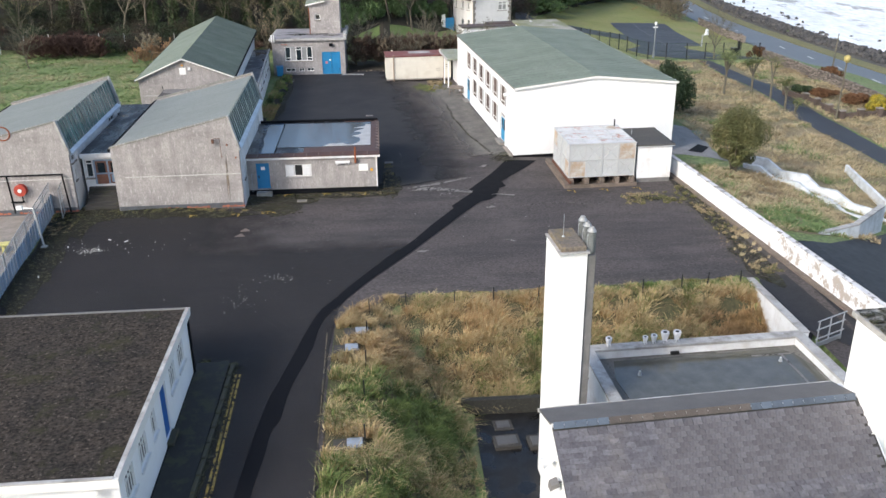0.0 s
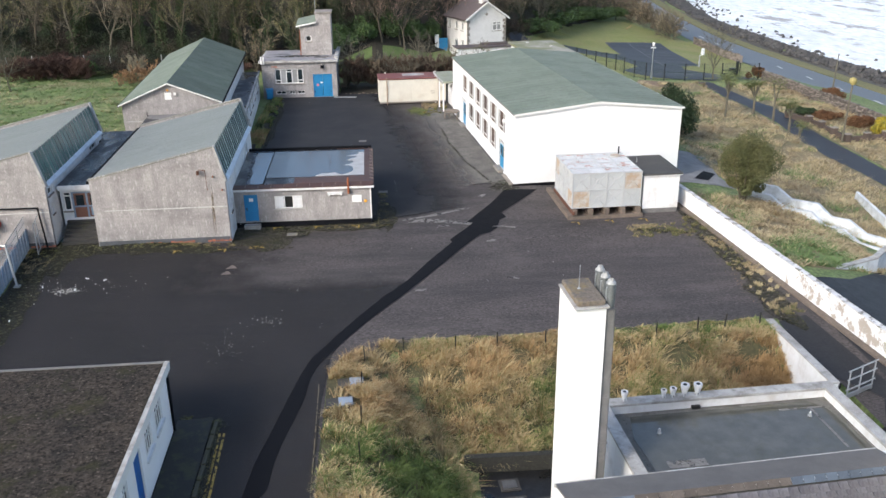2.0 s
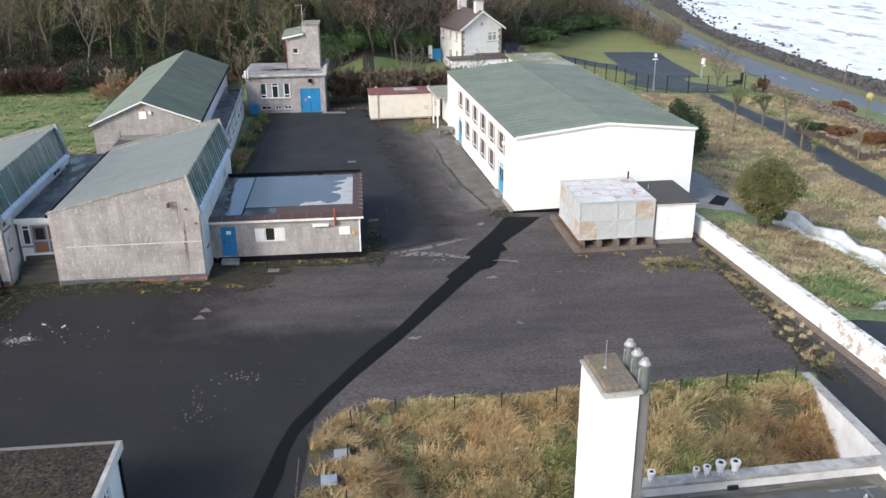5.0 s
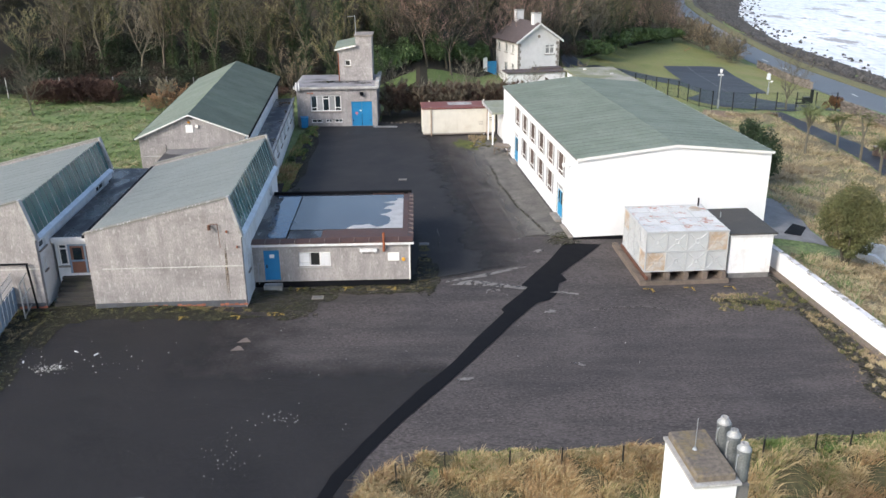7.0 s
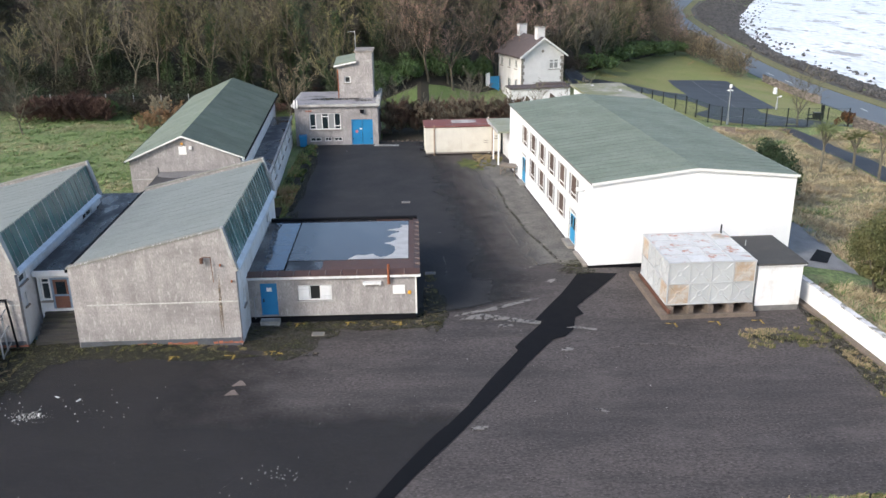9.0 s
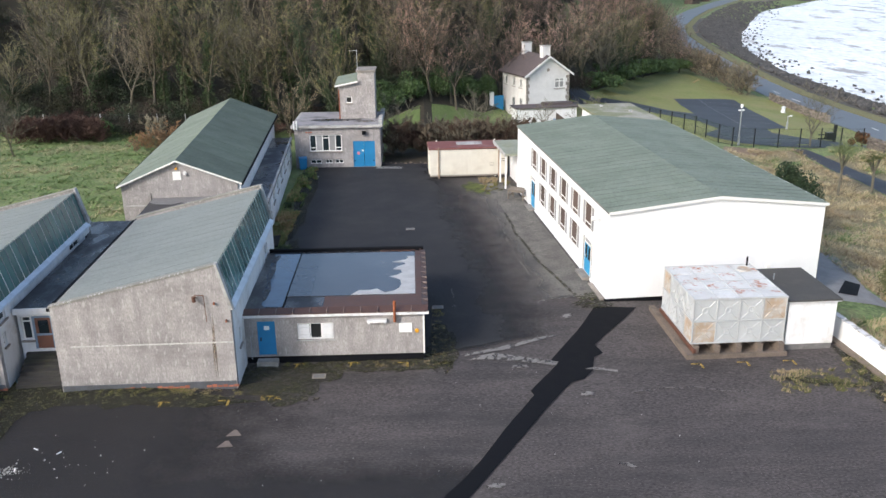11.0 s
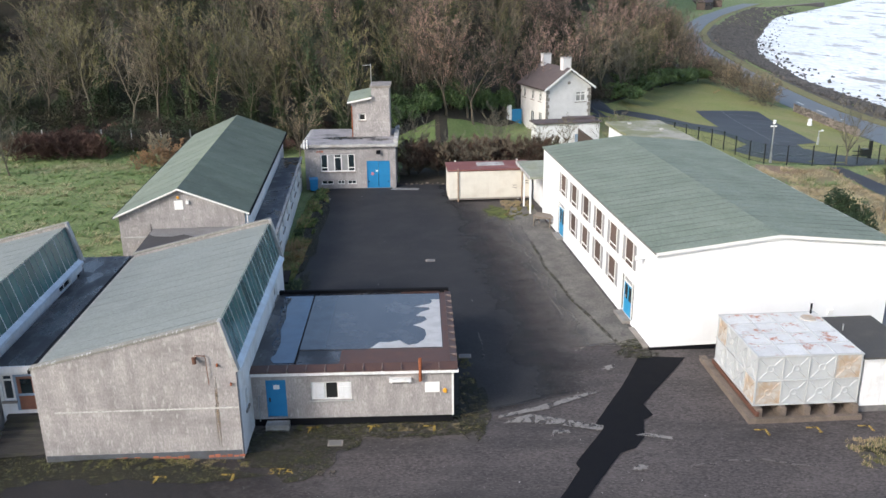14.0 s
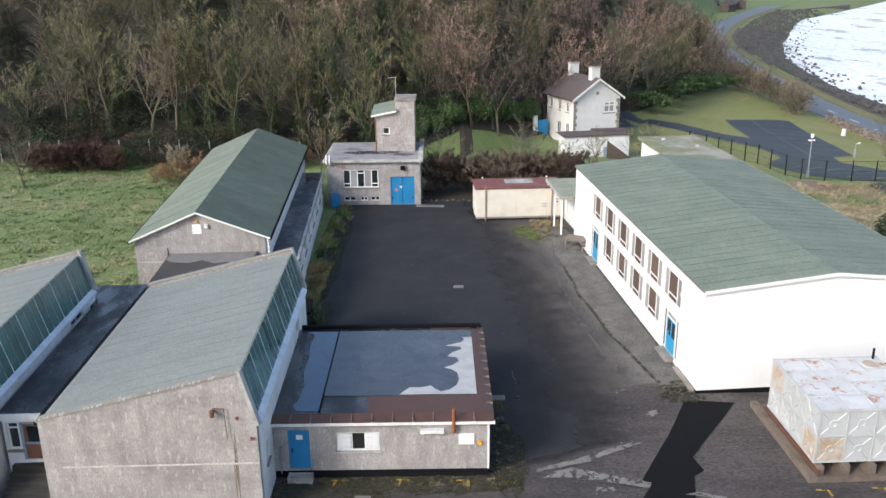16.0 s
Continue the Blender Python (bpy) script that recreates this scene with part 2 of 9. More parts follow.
TWIG_BROWN = material("brown_twigs", (0.3, 0.24, 0.16), 0.95, grain=0.3, scale=0.1, vary=0.3)
TWIG_OLIVE = material("olive_twigs", (0.235, 0.215, 0.1), 0.95, grain=0.3, scale=0.1, vary=0.3)
TWIG_RED = material("russet_twigs", (0.46, 0.3, 0.25), 0.95, grain=0.3, scale=0.1, vary=0.3)
TWIG_GREY = material("grey_twigs", (0.2, 0.18, 0.13), 0.95, grain=0.25, scale=0.1, vary=0.2)
IVY = material("ivy_leaves", (0.04, 0.07, 0.018), 0.7, grain=0.3, scale=0.6, vary=0.3)
LAURELLEAF = material("laurel_leaves", (0.085, 0.145, 0.045), 0.6, grain=0.3, scale=0.8, vary=0.3)
CONIFER = material("dark_conifer_leaves", (0.03, 0.058, 0.02), 0.7, grain=0.3, scale=1.2, vary=0.3)
OLIVELEAF = material("olive_shrub_leaves", (0.07, 0.085, 0.028), 0.7, second=(0.125, 0.115, 0.045), grain=0.3, scale=1.2)
PALMLEAF = material("cordyline_leaves", (0.16, 0.19, 0.075), 0.7, grain=0.25, scale=1.5)
GORSE = material("yellow_flowers", (0.4, 0.3, 0.02), 0.8, grain=0.3, second=(0.16, 0.17, 0.03), scale=3.0)
BRACKEN = material("russet_bracken", (0.13, 0.062, 0.026), 0.9, grain=0.3, scale=1.0)
STRAW = material("straw_blades", (0.5, 0.4, 0.21), 0.9, grain=0.2, second=(0.4, 0.315, 0.17), scale=0.6)
REDSTRAW = material("rust_blades", (0.4, 0.265, 0.125), 0.9, grain=0.2, second=(0.29, 0.19, 0.095), scale=0.6)
MEADOWSTRAW = material("bleached_meadow_blades", (0.36, 0.335, 0.19), 0.9, grain=0.2, scale=0.6)
MEADOWGREEN = material("meadow_blades", (0.16, 0.235, 0.085), 0.9, grain=0.2, scale=0.6)
SLOPESTRAW = material("bleached_slope_blades", (0.48, 0.4, 0.24), 0.9, grain=0.2, scale=0.6)
SLOPEBROWN = material("brown_slope_blades", (0.31, 0.24, 0.145), 0.9, grain=0.2, scale=0.6)
OLIVEBLADE = material("olive_blades", (0.1, 0.105, 0.035), 0.9, grain=0.2, scale=0.6)
BLADE = material("green_blades", (0.13, 0.2, 0.05), 0.85, grain=0.2, second=(0.2, 0.22, 0.07), scale=0.6)


def by_island(m, amount):
    """Vary the colour from piece to piece of one joined mesh."""
    n, l = m.node_tree.nodes, m.node_tree.links
    geo, mul, rng = n.new("ShaderNodeNewGeometry"), n.new("ShaderNodeMix"), n.new("ShaderNodeMapRange")
    mul.data_type, mul.blend_type = "RGBA", "MULTIPLY"
    mul.inputs[0].default_value = 1.0
    rng.inputs[3].default_value, rng.inputs[4].default_value = 1 - amount, 1 + amount
    b = n["Principled BSDF"]
    old = b.inputs["Base Color"].links[0].from_socket
    l.new(geo.outputs["Random Per Island"], rng.inputs[0])
    l.new(old, mul.inputs[6])
    l.new(rng.outputs[0], mul.inputs[7])
    l.new(mul.outputs[2], b.inputs["Base Color"])
    return m


STONE_REST = by_island(material("weathered_stonework", (0.17, 0.15, 0.133), 0.95, grain=0.25, fine=8), 0.55)


# ---- building helpers ----
def box(bm, x0, y0, z0, x1, y1, z1):
    v = [bm.verts.new((x, y, z)) for z in (z0, z1) for x, y in ((x0, y0), (x1, y0), (x1, y1), (x0, y1))]
    for f in ((3, 2, 1, 0), (4, 5, 6, 7), (0, 1, 5, 4), (1, 2, 6, 5), (2, 3, 7, 6), (3, 0, 4, 7)):
        bm.faces.new([v[i] for i in f])
    return v


def prism(bm, outline, depth):
    """outline: 3D points of one face; depth: the vector to the opposite face."""
    d = Vector(depth)
    a = [bm.verts.new(p) for p in outline]
    c = [bm.verts.new(Vector(p) + d) for p in outline]
    n = len(a)
    bm.faces.new(a[::-1])
    bm.faces.new(c)
    for i in range(n):
        bm.faces.new((a[i], a[(i + 1) % n], c[(i + 1) % n], c[i]))


def tube(bm, p, q, r0, r1=None, sides=8, caps=True):
    p, q, r1 = Vector(p), Vector(q), r0 if r1 is None else r1
    side = (q - p).to_track_quat("Z", "Y").to_matrix()
    rings = []
    for c, r in ((p, r0), (q, r1)):
        rings.append([bm.verts.new(c + side @ Vector((r * math.cos(k * math.tau / sides), r * math.sin(k * math.tau / sides), 0))) for k in range(sides)])
    for k in range(sides):
        bm.faces.new((rings[0][k], rings[0][(k + 1) % sides], rings[1][(k + 1) % sides], rings[1][k]))
    if caps:
        bm.faces.new(rings[0][::-1])
        bm.faces.new(rings[1])


def lathe(bm, profile, at=(0, 0, 0), sides=16):
    rings = [[bm.verts.new((at[0] + r * math.cos(k * math.tau / sides), at[1] + r * math.sin(k * math.tau / sides), at[2] + z)) for k in range(sides)] for r, z in profile]
    for a, b in zip(rings, rings[1:]):
        for k in range(sides):
            bm.faces.new((a[k], a[(k + 1) % sides], b[(k + 1) % sides], b[k]))
    bm.faces.new(rings[0][::-1])
    bm.faces.new(rings[-1])


def finish(name, bm, mat, bevel=0.0):
    bmesh.ops.recalc_face_normals(bm, faces=bm.faces)
    if bevel:
        bmesh.ops.bevel(bm, geom=[e for e in bm.edges], offset=bevel, segments=1, affect="EDGES")
    me = bpy.data.meshes.new(name)
    bm.to_mesh(me)
    bm.free()
    me.materials.append(mat)
    return me


def part(name, bm, mat, parent, label="", bevel=0.0):
    ob = new(name, finish(name, bm, mat, bevel))
    ob.parent = parent
    return tagged(ob, label)


def solid(name, bm, mat, label="", category="", group="", kind="", bevel=0.0, at=None):
    ob = new(name, finish(name, bm, mat, bevel))
    if at:
        ob.matrix_basis = at
    return tagged(ob, label, category, group, kind)


def thing(name, m, label, category, group="", kind=""):
    ob = new(name)
    ob.empty_display_size = 0.3
    ob.matrix_basis = m
    return tagged(ob, label, category, group, kind)


def boxes(*bs):
    bm = bmesh.new()
    for b in bs:
        box(bm, *b)
    return bm


def smooth(a, b, v):
    k = min(1.0, max(0.0, (v - a) / (b - a)))
    return k * k * (3 - 2 * k)


# ---- the lie of the land ----
def wood_edge(x):
    """How far back the wood begins."""
    if x < 8:
        return 56.0
    if x < 28:
        return 56 + (x - 8) * 1.3
    return 82 + (x - 28) * 1.82


def shore(y):
    """Where the land ends and the tidal flats begin."""
    return 4 + float(np.interp(y, (80, 124, 145, 157, 181, 213, 254, 297, 356, 425, 506, 2600), (87, 86.9, 87.2, 88.5, 92, 98.7, 113.7, 132.4, 159.3, 211.6, 270, 1900)))


def hill_edge(y):
    """Where the foot of the wooded hill runs, landward of the road."""
    return float(np.interp(y, (0, 126, 142, 170, 194, 223, 251, 298, 337, 396, 479, 3000), (40, 56.9, 59.5, 62.7, 65.5, 70.8, 78.1, 95.1, 110.6, 138.6, 159, 900)))


def land(x, y):
    z = 0.045 * y if y < 0 else 0.036 * min(y, 44)
    z = max(z, -1.7)
    z += 0.2 * math.exp(-((x - 17) / 3.0) ** 2) * smooth(3, 8, y) * smooth(36, 30, y)
    z += 0.32 * math.exp(-((x + 5.5) / 3.8) ** 2 - ((y + 1.5) / 2.4) ** 2)
    left = smooth(-9, -22, x) * smooth(2, 20, y)
    z += left * 0.01 * min(y, 60)
    back = smooth(44, 62, y)
    z += back * (2.0 - 0.075 * max(0, x - 20) - z) * smooth(-30, 5, x)
    right = smooth(29.5, 43, x)
    low = max(-3.6, min(-0.8, -1.3 + 0.055 * (y - 30)))
    z += right * (1 - back) * (low - z)
    z += smooth(54, 70, x) * (-2.2 - z)
    z += smooth(0, 1, (x - shore(y) + 12) / 12) * (-5.2 - z)
    d = y - wood_edge(x)
    if d > 0:
        z += min(30, 0.38 * d) * smooth(0, 1, (hill_edge(y) - x) / 22)
    if 6 < x < 26.2 and y < -14.6:
        d = min((x - 7.6) * 1.4, -15.8 - y)
        z -= min(2.9, max(0, d) * 0.55)
    return z


def lay(name, outline, mat, lift, step=2.0, label="", category="", kind="structure", edge=0.0):
    """A sheet that follows the land inside an outline; edge: depth of its rim."""
    bm = bmesh.new()
    vs = [bm.verts.new((x, y, 0)) for x, y in outline]
    bm.faces.new(vs)
    bmesh.ops.triangulate(bm, faces=bm.faces)
    xs, ys = [p[0] for p in outline], [p[1] for p in outline]
    for axis, lo, hi in ((0, min(xs), max(xs)), (1, min(ys), max(ys))):
        k = math.floor(lo / step) * step + step
        while k < hi:
            co = (k, 0, 0) if axis == 0 else (0, k, 0)
            no = (1, 0, 0) if axis == 0 else (0, 1, 0)
            bmesh.ops.bisect_plane(bm, geom=bm.verts[:] + bm.edges[:] + bm.faces[:], plane_co=co, plane_no=no)
            k += step
    for v in bm.verts:
        v.co.z = land(v.co.x, v.co.y) + lift
    if edge:
        rim = [e for e in bm.edges if e.is_boundary]
        out = bmesh.ops.extrude_edge_only(bm, edges=rim)
        for v in out["geom"]:
            if isinstance(v, bmesh.types.BMVert):
                v.co.z -= edge
    return solid(name, bm, mat, label, category, "", kind)


def axis_steps(lo, hi, step, far, rate=1.35):
    a = list(np.arange(lo, hi + 1e-6, step))
    s, v = step, lo
    while v > -far:
        s *= 1.35
        v -= s
        a.insert(0, v)
    s, v = step, hi
    while v < far:
        s *= rate
        v += s
        a.append(v)
    return a


def ground_sheet():
    gx, gy = axis_steps(-60, 110, 1.0, 3500), axis_steps(-60, 150, 1.0, 4500, 1.07)
    verts = []
    for y in gy:
        for x in gx:
            xx = x + (shore(y) - 91) * smooth(60, 84, x)  # the sheet's lines follow the shore
            verts.append((xx, y, land(xx, y)))
    w = len(gx)
    faces = [(j * w + i, j * w + i + 1, (j + 1) * w + i + 1, (j + 1) * w + i) for j in range(len(gy) - 1) for i in range(w - 1)]
    me = bpy.data.meshes.new("ground")
    me.from_pydata(verts, [], faces)
    me.materials.append(GRASS)
    me.polygons.foreach_set("use_smooth", [True] * len(faces))
    return tagged(new("ground", me), "winter turf and rough grass sloping to the shore", "ground", "", "structure")



ground_sheet()
lay("yard", [(-10.4, -24), (-11.0, -9), (-12.2, -1.4), (-2, -2.2), (-1.6, 18), (-3.0, 41.5), (6, 41.5), (16, 40), (17.6, 9), (27.2, 9), (28.7, -12), (30.2, -30), (27.0, -30), (26.8, -14.8), (25.5, -14.7), (18, -15.2), (10.8, -15.5), (8.4, -15.6), (7.1, -16.4), (6.3, -17.2), (5.85, -18.4), (5.8, -24), (6.2, -34), (7, -62), (-10, -62)], TARMAC, 0.04, step=1.0, label="worn dark tarmac yard with cracks and moss", category="tarmac")
def wander(outline, amp, step=0.7, seed=0.0):
    """The outline again with a crumbled edge."""
    out = []
    for (x0, y0), (x1, y1) in zip(outline, outline[1:] + outline[:1]):
        n = max(1, int(math.hypot(x1 - x0, y1 - y0) / step))
        for k in range(n):
            x, y = x0 + (x1 - x0) * k / n, y0 + (y1 - y0) * k / n
            a = noise.noise(Vector((x * 0.35, y * 0.35, seed))) + 0.5 * noise.noise(Vector((x * 1.4, y * 1.4, seed)))
            b = noise.noise(Vector((x * 0.35, y * 0.35, seed + 7))) + 0.5 * noise.noise(Vector((x * 1.4, y * 1.4, seed + 7)))
            out.append((x + a * amp, y + b * amp))
    return out


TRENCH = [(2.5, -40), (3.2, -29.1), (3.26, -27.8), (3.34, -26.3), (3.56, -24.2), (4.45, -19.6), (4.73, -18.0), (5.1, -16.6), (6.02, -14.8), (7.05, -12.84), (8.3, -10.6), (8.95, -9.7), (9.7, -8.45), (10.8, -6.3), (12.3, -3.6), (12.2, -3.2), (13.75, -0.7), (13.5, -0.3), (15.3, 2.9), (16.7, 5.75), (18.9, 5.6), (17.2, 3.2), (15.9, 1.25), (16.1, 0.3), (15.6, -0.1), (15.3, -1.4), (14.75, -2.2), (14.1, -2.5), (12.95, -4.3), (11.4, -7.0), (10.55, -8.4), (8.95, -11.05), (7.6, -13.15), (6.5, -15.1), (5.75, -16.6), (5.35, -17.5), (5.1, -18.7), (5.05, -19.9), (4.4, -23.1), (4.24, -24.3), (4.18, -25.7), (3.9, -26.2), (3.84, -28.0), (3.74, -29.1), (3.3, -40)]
DAMP_SOFT = material("damp_tarmac_margin", (0.0205, 0.0203, 0.0222), 0.9, grain=0.45, fine=10, gloss=0.28, second=(0.031, 0.0296, 0.0305), scale=0.3, stain=0.55, stain_color=(0.033, 0.031, 0.0315), stain_scale=0.5, speck=(12.0, 0.67, 0.74, 0.4, (0.1, 0.095, 0.09)))


def soften(m, terms, mode, amount=1.0):
    """Let a sheet thin out over a noisy margin; terms: (a, b, c, reach) of a*x + b*y + c."""
    n, l = m.node_tree.nodes, m.node_tree.links
    tc, nz = n.new("ShaderNodeTexCoord"), n.new("ShaderNodeTexNoise")
    nz.inputs["Scale"].default_value, nz.inputs["Detail"].default_value = 0.5, 8.0
    l.new(tc.outputs["Object"], nz.inputs["Vector"])
    last = None
    for p, q, c, reach in terms:
        d, k = n.new("ShaderNodeVectorMath"), n.new("ShaderNodeMath")
        d.operation, k.operation = "DOT_PRODUCT", "ADD"
        d.inputs[1].default_value = (p / reach, q / reach, 0)
        l.new(tc.outputs["Object"], d.inputs[0])
        l.new(d.outputs["Value"], k.inputs[0])
        k.inputs[1].default_value = c / reach
        if last:
            j = n.new("ShaderNodeMath")
            j.operation = mode
            l.new(last, j.inputs[0])
            l.new(k.outputs[0], j.inputs[1])
            last = j.outputs[0]
        else:
            last = k.outputs[0]
    ad, al = n.new("ShaderNodeMath"), n.new("ShaderNodeMapRange")
    ad.operation = "ADD"
    l.new(last, ad.inputs[0])
    l.new(nz.outputs[0], ad.inputs[1])
    al.inputs[1].default_value, al.inputs[2].default_value, al.inputs[4].default_value = 0.45, 1.3, amount
    l.new(ad.outputs[0], al.inputs[0])
    l.new(al.outputs[0], n["Principled BSDF"].inputs["Alpha"])
    return m


soften(DAMP_SOFT, [(-1, 0.0, 2.4, 6.0), (0, -1, -8.1, 2.0)], "MAXIMUM", 0.82)
lay("damp_patch", [(-10.4, -24), (-11.2, -8), (-12.2, -1.6), (-2, -2.4), (7.0, -0.6), (9.4, -8.9), (7.3, -12.6), (5.9, -16.6), (5.7, -20.3), (5.7, -27), (6.1, -36), (0, -36), (0, -22)], DAMP_SOFT, 0.067, step=1.0, label="darker damp stretch of tarmac", category="tarmac patch")
lay("back_yard", [(7.6, -0.8), (10.2, 0.0), (12.6, 0.9), (15.4, 2.4), (15.4, 5.5), (15.2, 10), (14.8, 18), (14.1, 26), (13.5, 33), (13, 40.2), (-2.5, 41), (-1.2, 18), (-0.8, 9.5), (7.6, 9.0)], soften(material("blue_black_tarmac", (0.02, 0.0212, 0.0248), 0.88, gloss=0.35, speck=(12.0, 0.69, 0.74, 0.3, (0.09, 0.085, 0.08)), second=(0.025, 0.0248, 0.026), scale=0.25, grain=0.3, fine=12, bump=0.3, stain=0.4, stain_color=(0.036, 0.035, 0.036), stain_scale=0.5), [(-1, -0.1, 14.5, 4.0), (-0.42, 1, 3.2, 0.7)], "MINIMUM", 1.0), 0.067, label="blue-black tarmac between the buildings", category="tarmac patch")
lay("hall_apron", [(17.2, 6.8), (13.4, 6.4), (12.2, 10), (11.2, 18), (10.4, 26), (10.6, 32), (14.8, 33)], soften(material("scuffed_tarmac", (0.16, 0.15, 0.135), 0.9, second=(0.06, 0.057, 0.055), scale=0.5, grain=0.3, fine=9, stain=0.5, stain_color=(0.05, 0.047, 0.047), stain_scale=0.5), [(1, 0.1, -13.9, 2.6), (0, 1, -6.8, 0.8)], "MINIMUM", 1.0), 0.073, label="paler scuffed tarmac beside the hall", category="tarmac patch")
lay("hall_path", wander([(17.2, 6.9), (16.0, 6.9), (15.1, 11.0), (14.42, 14.7), (13.9, 19.1), (13.6, 24.5), (13.3, 29), (13.4, 31.5), (14.9, 32)], 0.07, 0.5, 9.0), material("old_concrete_path", (0.15, 0.14, 0.126), 0.9, second=(0.085, 0.08, 0.074), scale=0.9, grain=0.35, fine=10, bump=0.4, stain=0.5, stain_color=(0.045, 0.046, 0.034), stain_scale=0.8), 0.077, label="old stained concrete path along the hall", category="path")
lay("moss_patch", wander([(16.1, 6.9), (15.9, 6.9), (15.0, 11.0), (14.37, 14.7), (13.85, 19.1), (13.6, 24), (13.8, 24), (14.05, 19.1), (14.57, 14.7), (15.2, 11.0)], 0.1, 0.4, 3.0), MOSS, 0.0885, step=1.0, label="moss growing in the joint along the concrete path", category="moss")
lay("moss_patch", wander([(17.2, 6.5), (16.0, 6.7), (16.1, 7.3), (17.2, 7.6)], 0.12, 0.4, 3.0), MOSS, 0.0885, step=1.0, label="moss at the hall's corner", category="moss")
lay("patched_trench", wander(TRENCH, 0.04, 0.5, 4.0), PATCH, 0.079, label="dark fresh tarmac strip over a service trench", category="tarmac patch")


def ragged(cx, cy, rx, ry, n=18, rough=0.35, turn=0.0):
    c, s_ = math.cos(turn), math.sin(turn)
    out = []
    for k in range(n):
        a = k * math.tau / n
        r = 1 + random.uniform(-rough, rough)
        x, y = rx * r * math.cos(a), ry * r * math.sin(a)
        out.append((cx + x * c - y * s_, cy + x * s_ + y * c))
    return out


random.seed(5)
for pts, amp in (([(9.5, 0.25), (11.8, 1.0), (14.1, 2.3), (14.2, 2.6), (11.8, 1.45), (9.6, 0.5)], 0.2), ([(9.7, -0.15), (10.9, -0.1), (12.2, -0.45), (13.7, -0.85), (13.8, -0.5), (12.2, 0.1), (11.0, 0.55), (9.8, 0.15)], 0.2), ([(15.0, -1.25), (15.6, -1.4), (16.4, -1.6), (16.4, -1.4), (15.5, -1.1)], 0.12), ([(11.6, -1.05), (12.4, -1.0), (12.3, -0.75), (11.7, -0.75)], 0.12)):
    lay("worn_patch", wander(pts, amp, 0.25, 5.0), PALE, 0.086, step=1.0, label="pale worn concrete patch in the tarmac", category="concrete patch")
for cx, cy, rx, ry, tn in ((14.1, 6.7, 0.25, 0.14, 0.4), (15.1, 4.75, 0.36, 0.17, 0.4), (14.55, -3.58, 0.32, 0.16, 0.1), (15.1, -9.0, 0.3, 0.12, -0.2), (10.1, -10.1, 0.28, 0.14, 0.2)):
    lay("worn_patch", ragged(cx, cy, rx, ry, turn=tn, rough=0.45), PALE, 0.086, label="pale worn concrete patch in the tarmac", category="concrete patch")
for cx, cy, rx, ry, tn in ((-5, -3.3, 4.6, 0.75, -0.02), (1.4, -1.9, 2.3, 1.7, 0.1), (5.2, -0.5, 3.2, 0.7, 0.02), (8.5, 1.2, 0.7, 2.4, 0), (-10.6, -4.2, 1.6, 3.0, 0), (-9.2, -3.0, 2.0, 0.9, 0), (-9.9, -11.0, 0.9, 5.0, 0.1), (27.4, -5.5, 0.6, 5.0, 0.03), (25.0, -3.0, 1.6, 0.3, -0.25), (27.4, -12.4, 0.8, 3.0, 0.0), (-1.9, 29, 0.9, 11.5, 0.03), (-0.9, 13.6, 0.8, 4.5, 0.03),  (16.7, 6.0, 0.9, 0.6, 0), (1.2, -21.7, 1.0, 0.35, 0), (1.95, -26, 0.2, 4.4, 0)):
    lay("moss_patch", ragged(cx, cy, rx, ry, n=26, rough=0.3, turn=tn), MOSS, 0.09, step=1.0, label="moss and weeds creeping over the tarmac", category="moss")

lay("bright_moss", ragged(12.1, 31.3, 0.9, 2.0, n=26, rough=0.3, turn=0.25), material("bright_green_moss", (0.095, 0.12, 0.018), 0.95, second=(0.05, 0.06, 0.014), scale=1.5, grain=0.4, fine=10, bump=1.0, gaps=(1.6, 0.36, 0.5)), 0.09, step=1.0, label="bright green moss on the tarmac by the cabin", category="moss")
# scuffs in the tarmac
SCUFF = material("pale_scuff", (0.13, 0.12, 0.112), 0.95, grain=0.3, gaps=(3.0, 0.42, 0.52))
for line, w, mt in (([(9.2, 9.0), (9.35, 7.4), (9.2, 5.5)], 0.035, SCUFF), ([(14.0, 9.5), (13.4, 15.0), (13.0, 22.0), (13.6, 30.0)], 0.05, SCUFF), ([(16.5, -3.6), (19.0, -3.2), (22.0, -3.9)], 0.05, SCUFF)):
    fine_line = []
    for (x0, y0), (x1, y1) in zip(line, line[1:]):
        fine_line += [(x0 + (x1 - x0) * k / 8 + 0.12 * noise.noise(Vector((x0 + k, y0, 1))), y0 + (y1 - y0) * k / 8 + 0.25 * noise.noise(Vector((x0 + k * 0.7, y0, 5)))) for k in range(8)]
    lay("tarmac_mark", [(x - w * 0.6, y - w) for x, y in fine_line] + [(x + w * 0.6, y + w) for x, y in reversed(fine_line)], mt, 0.091, step=3.0, label="thin pale scuff across the worn tarmac", category="scuff")

TURN = 2.4


lay("entrance_ground", [(-12.2, -2.2), (-7.4, -2.6), (-7.4, 1.0), (-11.4, 1.0)], material("mossy_dark_ground", (0.03, 0.031, 0.018), 0.95, second=(0.055, 0.055, 0.02), scale=0.9, grain=0.4, fine=9, bump=0.6), 0.062, step=1.0, label="mossy dark ground before the entrance", category="tarmac patch")


